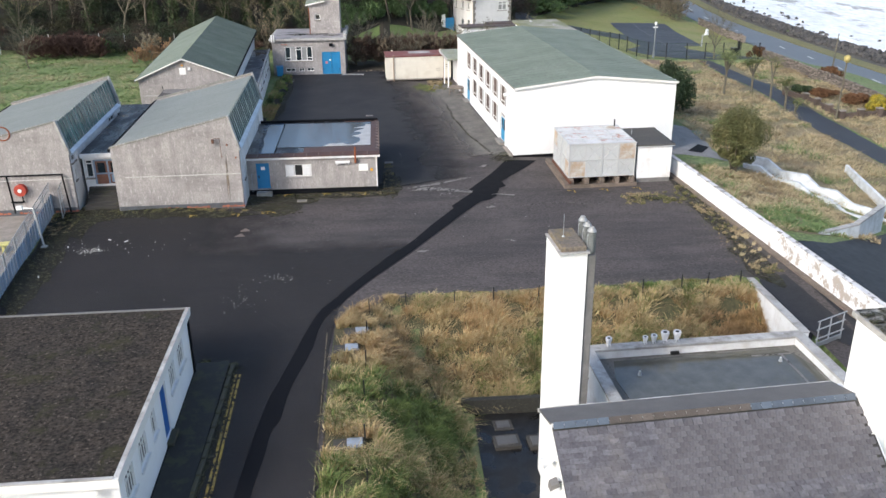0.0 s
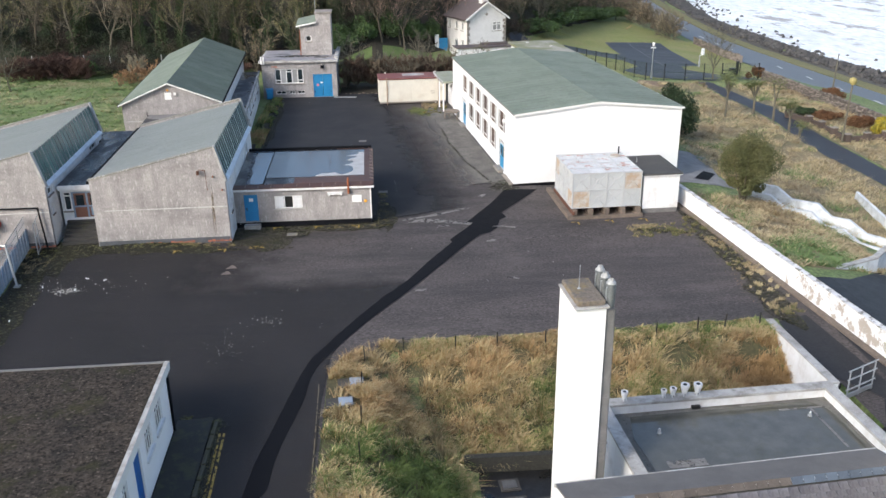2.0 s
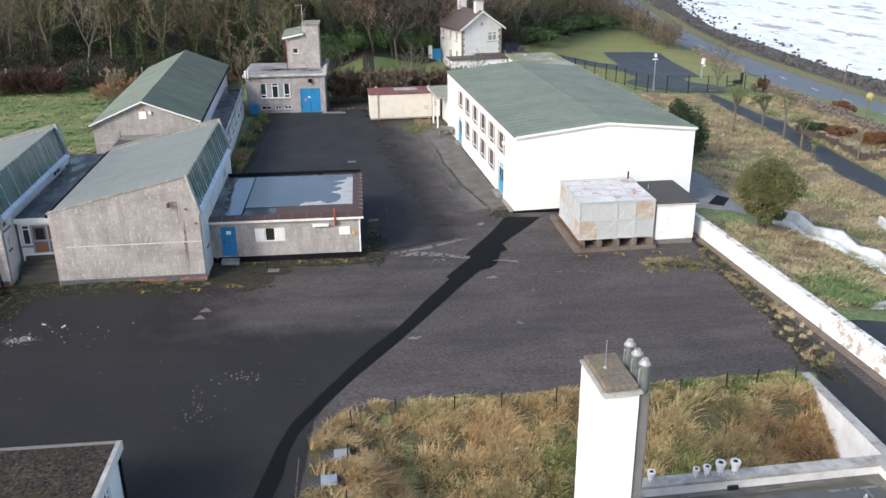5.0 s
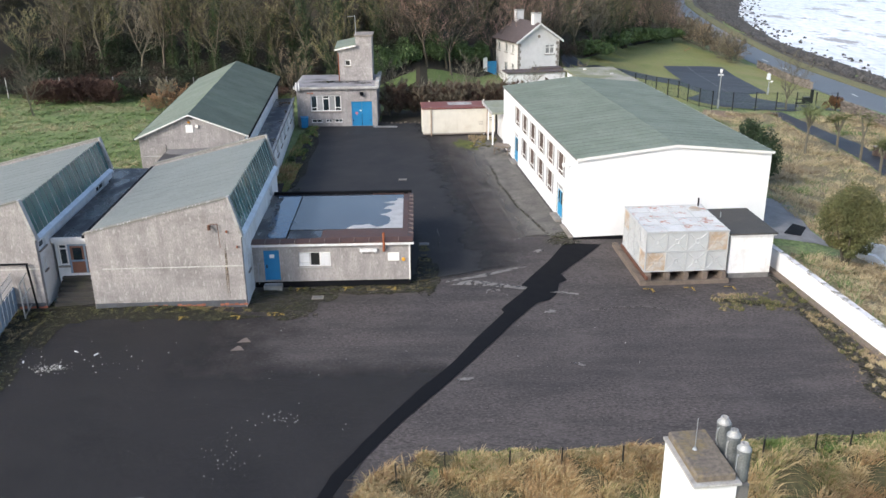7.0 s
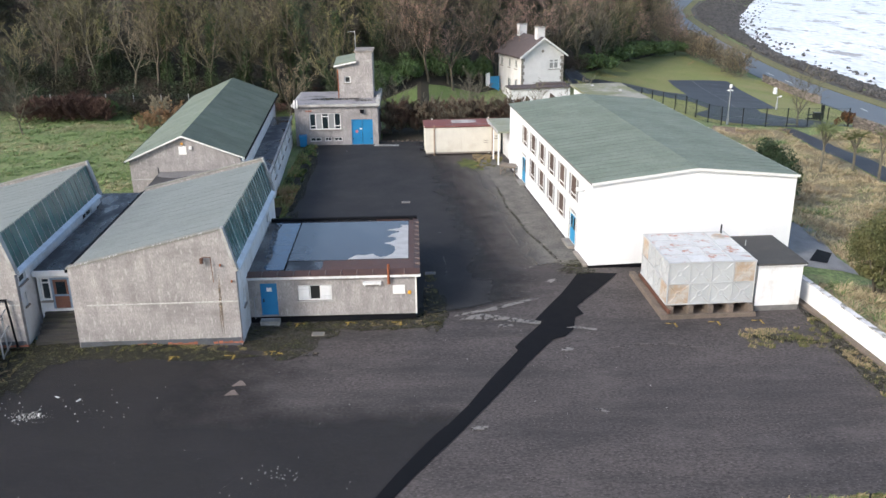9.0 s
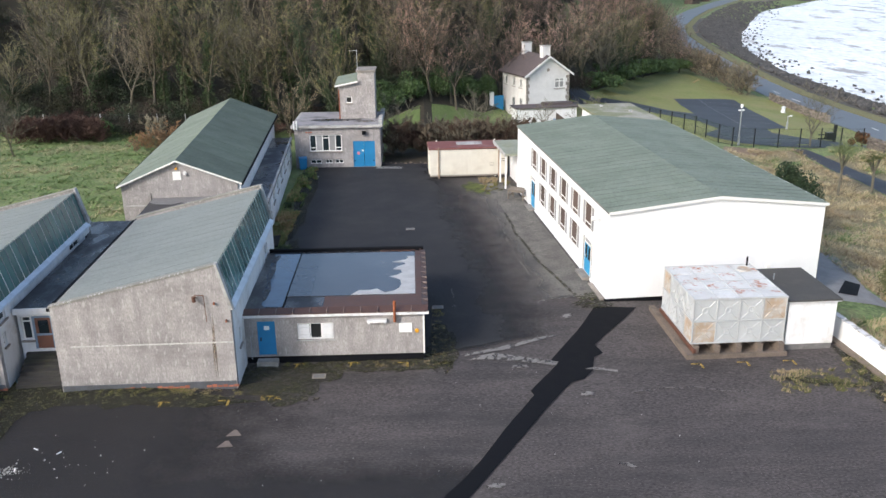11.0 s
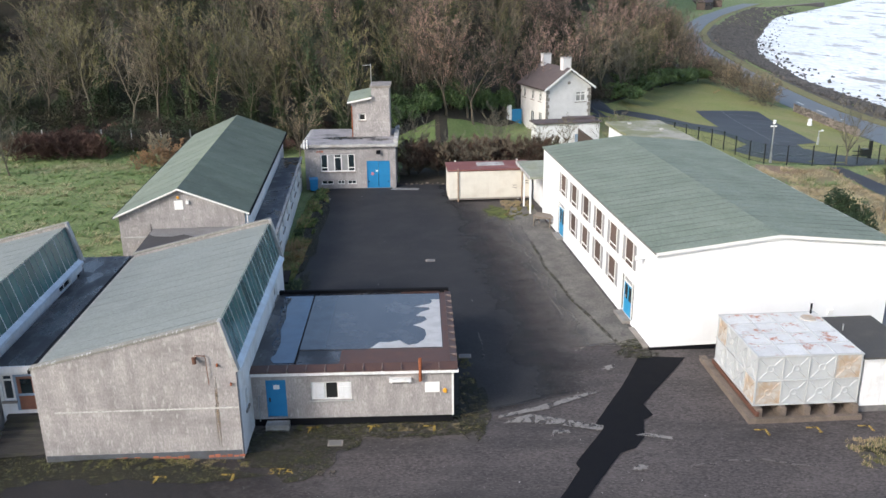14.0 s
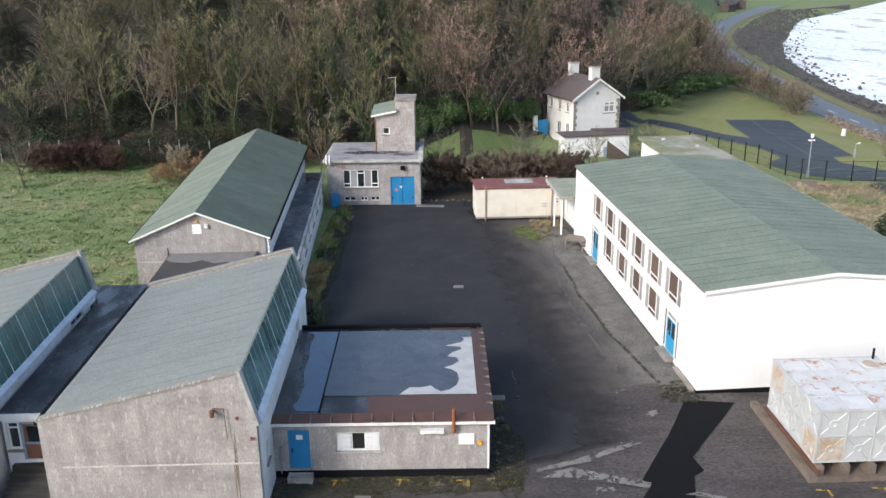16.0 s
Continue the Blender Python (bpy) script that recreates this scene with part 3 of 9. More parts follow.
# ---- walls with openings ----
def wall_cells(bm, u0, u1, z0, z1, holes, place, thick):
    """A wall from u0 to u1 and z0 to z1 with rectangular holes (u0, z0, u1, z1); place(u, w, z) gives the point."""
    us = sorted({u0, u1, *[h[0] for h in holes], *[h[2] for h in holes]})
    zs = sorted({z0, z1, *[h[1] for h in holes], *[h[3] for h in holes]})
    us, zs = [u for u in us if u0 <= u <= u1], [z for z in zs if z0 <= z <= z1]
    grid = {}

    def vert(u, w, z):
        key = (round(u, 4), w, round(z, 4))
        if key not in grid:
            grid[key] = bm.verts.new(place(u, w, z))
        return grid[key]

    full = {}
    for i in range(len(us) - 1):
        for j in range(len(zs) - 1):
            mu, mz = (us[i] + us[i + 1]) / 2, (zs[j] + zs[j + 1]) / 2
            full[i, j] = not any(h[0] < mu < h[2] and h[1] < mz < h[3] for h in holes)
    for (i, j), solid_ in full.items():
        if not solid_:
            continue
        a, b, c, d = us[i], us[i + 1], zs[j], zs[j + 1]
        for w in (0.0, thick):
            bm.faces.new([vert(a, w, c), vert(b, w, c), vert(b, w, d), vert(a, w, d)])
        for di, dj, e in ((-1, 0, ((a, c), (a, d))), (1, 0, ((b, c), (b, d))), (0, -1, ((a, c), (b, c))), (0, 1, ((a, d), (b, d)))):
            if not full.get((i + di, j + dj), False):
                (p, q), (r, s_) = e
                bm.faces.new([vert(p, 0.0, q), vert(r, 0.0, s_), vert(r, thick, s_), vert(p, thick, q)])


def window_unit(parent, u0, z0, u1, z1, place, mullions=(), transoms=(), frame_mat=None, pane_mat=None, bar=0.07, sill=True, depth=0.08, sill_mat=None, name="window"):
    """A window in a hole: frame, panes between its bars, and a sill."""
    frame_mat, pane_mat = frame_mat or FRAMEWHITE, pane_mat or GLASS

    def block(bm, a, w0, c, b, w1, d):
        v = [bm.verts.new(place(u, w, z)) for z in (c, d) for u, w in ((a, w0), (b, w0), (b, w1), (a, w1))]
        for f in ((3, 2, 1, 0), (4, 5, 6, 7), (0, 1, 5, 4), (1, 2, 6, 5), (2, 3, 7, 6), (3, 0, 4, 7)):
            bm.faces.new([v[i] for i in f])

    bm = bmesh.new()
    w0, w1 = depth, depth + 0.06
    rings = [[bm.verts.new(place(u, w, z)) for u, z in ((u0 + k, z0 + k), (u1 - k, z0 + k), (u1 - k, z1 - k), (u0 + k, z1 - k))] for w in (w0, w1) for k in (0, bar)]
    for p, q in ((0, 1), (1, 3), (3, 2), (2, 0)):
        for k in range(4):
            bm.faces.new((rings[p][k], rings[p][(k + 1) % 4], rings[q][(k + 1) % 4], rings[q][k]))
    bmesh.ops.recalc_face_normals(bm, faces=bm.faces)
    win = part(name, bm, frame_mat, parent)
    us = [u0 + bar, *[u0 + (u1 - u0) * m for m in mullions], u1 - bar]
    for m in us[1:-1]:
        bm = bmesh.new()
        block(bm, m - bar / 2, w0, z0 + bar, m + bar / 2, w1, z1 - bar)
        part("mullion", bm, frame_mat, win)
    spans = []
    for k in range(len(us) - 1):
        a = us[k] + (bar / 2 if k else 0)
        b = us[k + 1] - (bar / 2 if k < len(us) - 2 else 0)
        zs = [z0 + bar, *[z0 + (z1 - z0) * q for i, q in transoms if i in (k, -1)], z1 - bar]
        for z in zs[1:-1]:
            bm = bmesh.new()
            block(bm, a, w0, z - bar / 2, b, w1, z + bar / 2)
            part("transom", bm, frame_mat, win)
        for i in range(len(zs) - 1):
            spans.append((a, zs[i] + (bar / 2 if i else 0), b, zs[i + 1] - (bar / 2 if i < len(zs) - 2 else 0)))
    for i, (a, c, b, d) in enumerate(spans):
        bm = bmesh.new()
        block(bm, a, w0 + 0.025, c, b, w0 + 0.035, d)
        mat = pane_mat[i % len(pane_mat)] if isinstance(pane_mat, (list, tuple)) else pane_mat
        part("pane", bm, mat, win)
    if sill:
        bm = bmesh.new()
        block(bm, u0 - 0.08, -0.07, z0 - 0.09, u1 + 0.08, depth + 0.02, z0 - 0.002)
        part("sill", bm, sill_mat or CEMENT, win)
    return win


def strips(parent, name, p00, p10, p11, p01, n, mat, thick=0.035, step=0.012, label=""):
    """A roof slope laid in n strips along the side p00 to p01, each lapping the last."""
    p00, p10, p11, p01 = map(Vector, (p00, p10, p11, p01))
    up = (p10 - p00).cross(p01 - p00).normalized()
    if up.z < 0:
        up = -up
    for k in range(n):
        a, b = k / n, min(1.0, (k + 1.06) / n)
        lo = [p00.lerp(p01, a), p10.lerp(p11, a), p10.lerp(p11, b), p00.lerp(p01, b)]
        wob = random.uniform(0, 0.006)
        hi = [lo[0] + up * (thick + step + wob), lo[1] + up * (thick + step + wob), lo[2] + up * (thick + wob * 0.3), lo[3] + up * (thick + wob * 0.3)]
        bm = bmesh.new()
        v = [bm.verts.new(p) for p in lo + hi]
        for f in ((3, 2, 1, 0), (4, 5, 6, 7), (0, 1, 5, 4), (1, 2, 6, 5), (2, 3, 7, 6), (3, 0, 4, 7)):
            bm.faces.new([v[i] for i in f])
        part(name, bm, mat, parent, label)
    # Thin darker lines paint the shading along each felt lap.
    bm = bmesh.new()
    for k in range(1, n):
        for c in range(3):
            if random.random() < 0.7:
                u, w = c / 3, (c + random.uniform(0.6, 1.0)) / 3
                p, q = p00.lerp(p01, k / n).lerp(p10.lerp(p11, k / n), u), p00.lerp(p01, k / n).lerp(p10.lerp(p11, k / n), w)
                d = (p01 - p00).normalized() * random.uniform(0.008, 0.024)
                h = up * (thick + step + 0.008)
                bm.faces.new([bm.verts.new(v + h) for v in (p - d, q - d, q + d, p + d)])
    tagged(part("tar_line", bm, LAPGREY if mat is GREYFELT else LAPSHADE, parent, "dark lines painted as shading at the felt laps"), kind="stuff")


# ---- hall ----
PORCHROOF = material("algae_green_felt", (0.3, 0.32, 0.25), 0.9, grain=0.15, stain=0.5, stain_color=(0.16, 0.17, 0.09), stain_scale=0.8)


def hall():
    t = thing("school_hall", pose(17.42, 6.4, FALL * 6.4, 0, 0, 5.2), "large white rendered hall with a shallow green felt roof", "building")
    W, D, E, R, B = 11.9, 24.0, 5.14, 5.74, 0.3
    side = lambda u, w, z: (w, u, z)
    bays = [3.95 + 2.82 * k for k in range(6)]
    holes = []
    for k, c in enumerate(bays):
        holes.append((c - 1.2, 3.08, c + 1.2, 4.6))
        if 0 < k < 5:
            holes.append((c - 1.2, 1.18, c + 1.2, 2.7))
    doors = [(bays[0] - 0.05, 0.36), (bays[5] + 0.35, 0.2)]
    for c, z in doors:
        holes.append((c - 1.1, z, c + 1.1, 2.5))
    bm = bmesh.new()
    wall_cells(bm, 0, D, -0.4, E, holes, side, 0.3)
    part("side_wall", bm, WHITE, t)
    bm = bmesh.new()
    prism(bm, [(0.3, 0, B), (W, 0, B), (W, 0, E), (W / 2, 0, R), (0.3, 0, E + 0.03)], (0, 0.3, 0))
    part("gable_wall", bm, WHITE, t)
    bm = bmesh.new()
    prism(bm, [(0.3, D - 0.3, -0.4), (W, D - 0.3, -0.4), (W, D - 0.3, E), (W / 2, D - 0.3, R), (0.3, D - 0.3, E + 0.03)], (0, 0.3, 0))
    part("gable_wall", bm, WHITE, t)
    part("side_wall", boxes((W - 0.3, 0.3, -1, W, D - 0.3, E)), WHITE, t)
    part("plinth", boxes((-0.02, -0.02, -0.6, W - 0.05, 2.4, B)), PATCH, t, "black painted plinth")
    part("kerb_block", boxes((-0.26, 0.2, -0.2, -0.02, 2.5, 0.3)), CEMENT, t)
    for k, c in enumerate(bays):
        for z0, z1 in ((3.08, 4.6), (1.18, 2.7)):
            if z0 < 2 and k in (0, 5):
                continue
            window_unit(t, c - 1.2, z0, c + 1.2, z1, side, (0.25, 0.75), ((1, 0.22),), FRAMEWHITE, [NETGREY, CURTAIN, CURTAIN, NETGREY], 0.07, False, 0.02)
    for c, z in doors:
        part("door_frame", boxes((0.05, c - 1.1, z, 0.14, c - 1.02, 2.5), (0.05, c + 1.02, z, 0.14, c + 1.1, 2.5), (0.05, c - 1.02, 2.42, 0.14, c + 1.02, 2.5), (0.05, c - 0.7, z, 0.14, c - 0.62, 2.42), (0.05, c + 0.62, z, 0.14, c + 0.7, 2.42), (0.05, c - 0.62, 2.12, 0.14, c + 0.62, 2.18)), FRAMEWHITE, t)
        d = part("door", boxes((0.07, c - 0.62, z + 0.02, 0.13, c + 0.62, z + 0.85), (0.07, c - 0.62, z + 0.85, 0.13, c - 0.54, 2.12), (0.07, c + 0.54, z + 0.85, 0.13, c + 0.62, 2.12), (0.07, c - 0.54, 2.03, 0.13, c + 0.54, 2.12), (0.07, c - 0.05, z + 0.85, 0.13, c + 0.05, 2.03)), TEAL, t, "pale blue half-glazed door")
        part("pane", boxes((0.09, c - 0.54, z + 0.85, 0.1, c - 0.05, 2.03)), GLASS, d)
        part("pane", boxes((0.09, c + 0.05, z + 0.85, 0.1, c + 0.54, 2.03)), GLASS, d)
        part("handle", boxes((0.03, c + 0.3, z + 0.9, 0.07, c + 0.34, z + 1.07)), GALV, d)
        part("fanlight", boxes((0.1, c - 0.62, 2.18, 0.11, c + 0.62, 2.42)), NETGREY, t)
        for a in (c - 1.02, c + 0.7):
            part("side_light", boxes((0.1, a, z + 0.02, 0.11, a + 0.32, 2.42)), GLASS, t)
        part("door_step", boxes((-0.4, c - 0.8, z - 0.6, 0.05, c + 0.8, z + 0.01)), CEMENT, t)
    o = 0.06
    strips(t, "felt_strip", (-o, -0.12, E + 0.02), (W / 2, -0.12, R + 0.05), (W / 2, D + 0.2, R + 0.05), (-o, D + 0.2, E + 0.02), 30, GREENFELT)
    strips(t, "felt_strip", (W / 2, -0.12, R + 0.05), (W + o, -0.12, E + 0.02), (W + o, D + 0.2, E + 0.02), (W / 2, D + 0.2, R + 0.05), 30, GREENFELT)
    bm = bmesh.new()
    prism(bm, [(-o, -0.16, E - 0.1), (W / 2, -0.16, R - 0.07), (W + o, -0.16, E - 0.1), (W + o, -0.16, E + 0.05), (W / 2, -0.16, R + 0.08), (-o, -0.16, E + 0.05)], (0, 0.045, 0))
    part("bargeboard", bm, FRAMEWHITE, t)
    part("gutter", boxes((-o - 0.03, -0.12, E - 0.05, -o + 0.02, D + 0.2, E + 0.02)), PIPEGREY, t)
    part("gutter", boxes((W + o - 0.02, -0.12, E - 0.08, W + o + 0.08, D + 0.2, E + 0.03)), FRAMEWHITE, t)
    bm = bmesh.new()
    tube(bm, (-0.02, 0.12, 0.4), (-0.02, 0.12, E - 0.1), 0.045)
    part("downpipe", bm, FRAMEWHITE, t)
    bm = bmesh.new()
    tube(bm, (-0.05, 1.45, 4.42), (-0.5, 1.5, 4.4), 0.04, 0.14, 12)
    tube(bm, (0.05, 1.45, 4.42), (-0.1, 1.45, 4.42), 0.07)
    part("loudspeaker", bm, SIGNWHITE, t, "white horn loudspeaker")
    part("socket_box", boxes((8.9, -0.08, 1.55, 9.15, 0.02, 1.8)), SIGNWHITE, t)
    # covered way at the far corner
    part("porch_roof", boxes((-0.95, D + 0.22, 2.75, 3.0, D + 5.6, 2.92)), PORCHROOF, t, "mossy flat porch roof")
    part("porch_fascia", boxes((-0.99, D + 0.2, 2.7, -0.95, D + 5.64, 2.96)), COPING, t)
    for y in (D + 0.4, D + 2.8, D + 5.2):
        part("porch_post", boxes((-0.9, y, -0.4, -0.78, y + 0.12, 2.75)), WHITE, t)
    part("porch_wall", boxes((0.4, D + 0.2, -0.4, 0.6, D + 5.4, 2.75)), OLDWHITE, t)
    return t


random.seed(11)
hall()


# ---- sawtooth classroom blocks ----
DULLCOPING = material("lichened_grey_coping", (0.26, 0.25, 0.22), 0.95, grain=0.2, stain=0.7, stain_color=(0.45, 0.44, 0.41), stain_scale=4.0, stain_at=(0.58, 0.62))


def saw_block(m, label, D=13.0, holes=((9.8, 2.55, 10.7, 3.25), (1.1, 1.5, 1.6, 2.3))):
    t = thing("classroom_block", m, label, "building", "sawtooth classroom blocks")
    prof = [(-8.0, -0.6), (-0.52, -0.6), (-0.52, 3.74), (-1.02, 5.7), (-8.0, 4.05)]
    for y, top in ((0, 0.0), (D, 0.0)):
        bm = bmesh.new()
        prism(bm, [(x, y, z) for x, z in prof], (0, 0.28, 0))
        part("end_wall", bm, ROUGHCAST, t, "stained grey roughcast end wall")
        bm = bmesh.new()
        prism(bm, [(-8.06, y - 0.03, 4.04), (-1.03, y - 0.03, 5.7), (-1.03, y - 0.03, 5.78), (-8.06, y - 0.03, 4.12)], (0, 0.33, 0))
        part("coping", bm, DULLCOPING, t)
        bm = bmesh.new()
        prism(bm, [(-1.04, y - 0.03, 5.8), (-0.94, y - 0.03, 5.78), (-0.42, y - 0.03, 3.74), (-0.57, y - 0.03, 3.74)], (0, 0.34, 0))
        part("slanted_edge", bm, COPING, t)
    part("brick_course", boxes((-7.96, -0.03, -0.6, -0.56, 0.0, 0.4)), material("blue_grey_plinth", (0.085, 0.095, 0.11), 0.85, grain=0.3, stain=0.5, stain_color=(0.05, 0.05, 0.045), stain_scale=1.5), t, "blue-grey painted plinth with bare brick showing")
    for k in range(22):
        if k not in (5, 6, 13, 14, 15):
            x0 = -5.6 + 0.235 * k
            part("bare_brick", boxes((x0, -0.045, 0.13, x0 + 0.2, -0.028, 0.2 + 0.03 * ((k * 7) % 5) / 2)), REDBRICK, t)
    part("render_joint", boxes((-7.4, -0.012, 2.21, -0.55, 0.0, 2.27)), material("pale_joint", (0.5, 0.49, 0.47), 0.9, grain=0.3, fine=9), t, "pale joint line across the render")
    lr = random.Random(round(m.translation.x * 10))
    bm = bmesh.new()
    for k in range(34):
        x = lr.uniform(-7.9, -1.3)
        z, e = 4.12 + (x + 8.06) * 0.2361, lr.uniform(0.01, 0.032)
        box(bm, x - e, -0.034, z - 0.06 * lr.random(), x + e, 0.02 + 0.1 * lr.random(), z + 0.012)
    tagged(part("lichen", bm, COPING, t, "white lichen crusts on the coping"), kind="stuff")
    side = lambda u, w, z: (-0.5 - w, u, z)
    bm = bmesh.new()
    wall_cells(bm, 0.28, D, -0.6, 3.62, list(holes), side, 0.25)
    part("side_wall", bm, OLDWHITE, t)
    for k, h in enumerate(holes):
        window_unit(t, h[0], h[1], h[2], h[3], side, (0.5,) if k == 0 else (), (), None, None, 0.06, True)
    part("side_wall", boxes((-8.0, 0.28, -0.6, -7.75, D, 3.95)), ROUGHCAST, t)
    bm = bmesh.new()
    prism(bm, [(-0.7, 0.3, 3.62), (-0.38, 0.3, 3.6), (-0.38, 0.3, 3.72), (-0.63, 0.3, 3.86)], (0, D - 0.3, 0))
    part("sill_band", bm, material("pale_blue_white_sill", (0.68, 0.74, 0.8), 0.6, grain=0.08, stain=0.3, stain_color=(0.5, 0.5, 0.5), stain_scale=3.0), t, "flaking pale sill below the glazing")
    n = round(D * 1.6)
    lo, hi = Vector((-0.6, 0, 3.84)), Vector((-1.04, 0, 5.6))
    for k in range(n):
        y0, y1 = 0.34 + (D - 0.4) * k / n, 0.34 + (D - 0.4) * (k + 1) / n
        bm = bmesh.new()
        prism(bm, [(lo.x, y0 + 0.02, lo.z), (lo.x, y1 - 0.02, lo.z), (hi.x, y1 - 0.02, hi.z), (hi.x, y0 + 0.02, hi.z)], (-0.02, 0, -0.006))
        part("pane", bm, GREENGLASS, t)
        bm = bmesh.new()
        prism(bm, [(lo.x, y0 - 0.015, lo.z), (lo.x, y0 + 0.015, lo.z), (hi.x, y0 + 0.015, hi.z), (hi.x, y0 - 0.015, hi.z)], (0.02, 0, 0.006))
        part("glazing_bar", bm, GALV if k % 3 else FRAMEWHITE, t)
    strips(t, "felt_strip", (-8.1, 0.25, 3.88), (-0.99, 0.25, 5.56), (-0.99, D, 5.56), (-8.1, D, 3.88), 15, GREYFELT, step=0.003)
    part("gutter", boxes((-8.22, 0.2, 3.8, -8.08, D, 3.94)), PATCH, t)
    return t


random.seed(12)
b1 = saw_block(pose(0, -2.45, 0, 0, 0, 1.6), "grey roughcast block with sloping felt roof and glazed clerestory")
b2 = saw_block(pose(-10.1, -2.2, -0.08, 0, 0, 2.9), "grey roughcast block with sloping felt roof and glazed clerestory", 13.0, ((9.7, 3.12, 11.3, 3.52), (0.35, 3.1, 1.15, 3.5), (0.55, 1.95, 0.85, 2.6)))
stain_r = random.Random(4)
for k in range(5):
    x, top = -1.36 + stain_r.gauss(0, 0.07), stain_r.uniform(2.2, 3.9)
    bm = bmesh.new()
    w = stain_r.uniform(0.02, 0.06)
    prism(bm, [(x - w * 0.4, -0.006, top), (x + w * 0.4, -0.006, top), (x + w, -0.006, top - 1.0), (x + w * 0.5, -0.006, max(0.5, top - stain_r.uniform(1.4, 2.6))), (x - w, -0.006, top - 0.9)], (0, -0.002 - 0.0006 * k, 0))
    part("rust_streak", bm, material("rust_streak", (0.34, 0.27, 0.205), 0.95, grain=0.3, gaps=(5.0, 0.3, 0.85)) if k == 0 else bpy.data.materials["rust_streak"], b1, "brown rust streak down the render")
# rusted bracket and pipe stain on the near end wall
bm = bmesh.new()
tube(bm, (0, 0.1, 0), (0, -0.16, 0.02), 0.05)
tube(bm, (0, -0.16, 0.1), (0, -0.16, -0.14), 0.08)
tube(bm, (0.0, -0.03, 0.12), (0.38, -0.03, 0.1), 0.018)
tube(bm, (0.38, -0.03, 0.1), (0.42, -0.03, -1.1), 0.016)
solid("rusty_bracket", bm, material("brown_rust", (0.15, 0.07, 0.045), 0.9, grain=0.3), "rusty iron bracket and pipe fixed to the roughcast wall", "bracket", at=pose(-1.95, -2.56, 4.35))
for k, (x, z) in enumerate(((-1.2, 4.0), (-0.75, 3.2))):
    solid("wall_clip", boxes((0, -0.08, 0, 0.06, 0.02, 0.1)), RUST, "small rusty clip on the roughcast wall", "clip", "wall clips", at=pose(x, -2.52, z))


# ---- annex ----
BROWNJOINT = material("pale_brown_joint", (0.2, 0.15, 0.13), 0.8, grain=0.2)


def annex():
    t = thing("annex", pose(0, 0.02, 0.12, 0, 0, 0.6), "low grey roughcast annex with a wet flat roof", "building")
    front = lambda u, w, z: (u, w, z)
    X0, X1, D, T = -0.62, 7.66, 8.4, 2.42
    bm = bmesh.new()
    wall_cells(bm, X0, X1, 0.28, T, [(0.0, 0.34, 0.82, 2.05), (1.83, 1.1, 3.5, 1.92)], front, 0.25)
    part("front_wall", bm, ROUGHCAST, t, "stained grey roughcast wall")
    part("side_wall", boxes((X1 - 0.25, 0.25, 0.28, X1, D, T)), ROUGHCAST, t)
    part("side_wall", boxes((X0, 0.25, 0.28, X0 + 0.25, D, T)), ROUGHCAST, t)
    part("back_wall", boxes((X0 + 0.25, D - 0.25, 0.28, X1 - 0.25, D, T)), ROUGHCAST, t)
    part("plinth", boxes((X0 + 0.03, 0.03, -0.5, X1 - 0.03, D - 0.03, 0.28)), PATCH, t, "black painted plinth")
    part("corner_strip", boxes((X1 - 0.06, -0.025, 0.28, X1 + 0.02, 0.0, T)), FRAMEWHITE, t)
    # door
    part("door_frame", boxes((0.0, 0.05, 0.34, 0.05, 0.14, 2.05), (0.77, 0.05, 0.34, 0.82, 0.14, 2.05), (0.05, 0.05, 2.0, 0.77, 0.14, 2.05)), BLUE, t)
    d = part("door", boxes((0.05, 0.07, 0.36, 0.77, 0.12, 2.0)), BLUE, t, "plain blue painted door")
    part("notice", boxes((0.3, 0.062, 1.6, 0.55, 0.069, 1.8)), SIGNWHITE, d, "small white notice")
    part("handle", boxes((0.1, 0.03, 1.05, 0.16, 0.07, 1.22)), BLACK, d)
    part("door_step", boxes((-0.05, -0.42, -0.2, 0.9, 0.0, 0.2)), COPING, t)
    # boarded window
    w = part("window", boxes((1.83, 0.06, 1.1, 1.89, 0.14, 1.92), (3.44, 0.06, 1.1, 3.5, 0.14, 1.92), (1.89, 0.06, 1.1, 3.44, 0.14, 1.15), (1.89, 0.06, 1.86, 3.44, 0.14, 1.92), (2.4, 0.06, 1.15, 2.45, 0.14, 1.86), (2.91, 0.06, 1.15, 2.96, 0.14, 1.86)), FRAMEWHITE, t)
    part("pane", boxes((2.45, 0.12, 1.15, 2.91, 0.13, 1.86)), BLACK, w)
    for a in (1.89, 2.96):
        for k in range(4):
            z = 1.15 + k * 0.178
            part("board", boxes((a, 0.02 + 0.012 * (k % 2), z, a + 0.5, 0.07, z + 0.17)), OLDWHITE, w, "flaking white board")
    part("sill", boxes((1.76, -0.06, 1.04, 3.56, 0.06, 1.09)), COPING, w)
    # vent hood, flue, board, lamp, tap pipe
    part("vent_hood", boxes((5.05, -0.2, 2.02, 5.95, 0.0, 2.06), (5.05, -0.2, 1.93, 5.95, -0.17, 2.02), (5.1, -0.05, 1.8, 5.16, 0.0, 1.93), (5.84, -0.05, 1.8, 5.9, 0.0, 1.93)), OLDWHITE, t)
    bm = bmesh.new()
    tube(bm, (6.32, -0.16, 1.95), (6.32, -0.16, 2.98), 0.07, 0.065, 12)
    tube(bm, (6.32, -0.16, 1.98), (6.32, 0.02, 1.93), 0.06, sides=10)
    part("flue_pipe", bm, RUST, t, "rust-red iron flue pipe")
    part("sign_board", boxes((6.5, -0.04, 1.36, 7.1, 0.0, 1.82)), SIGNWHITE, t, "blank white board")
    bm = bmesh.new()
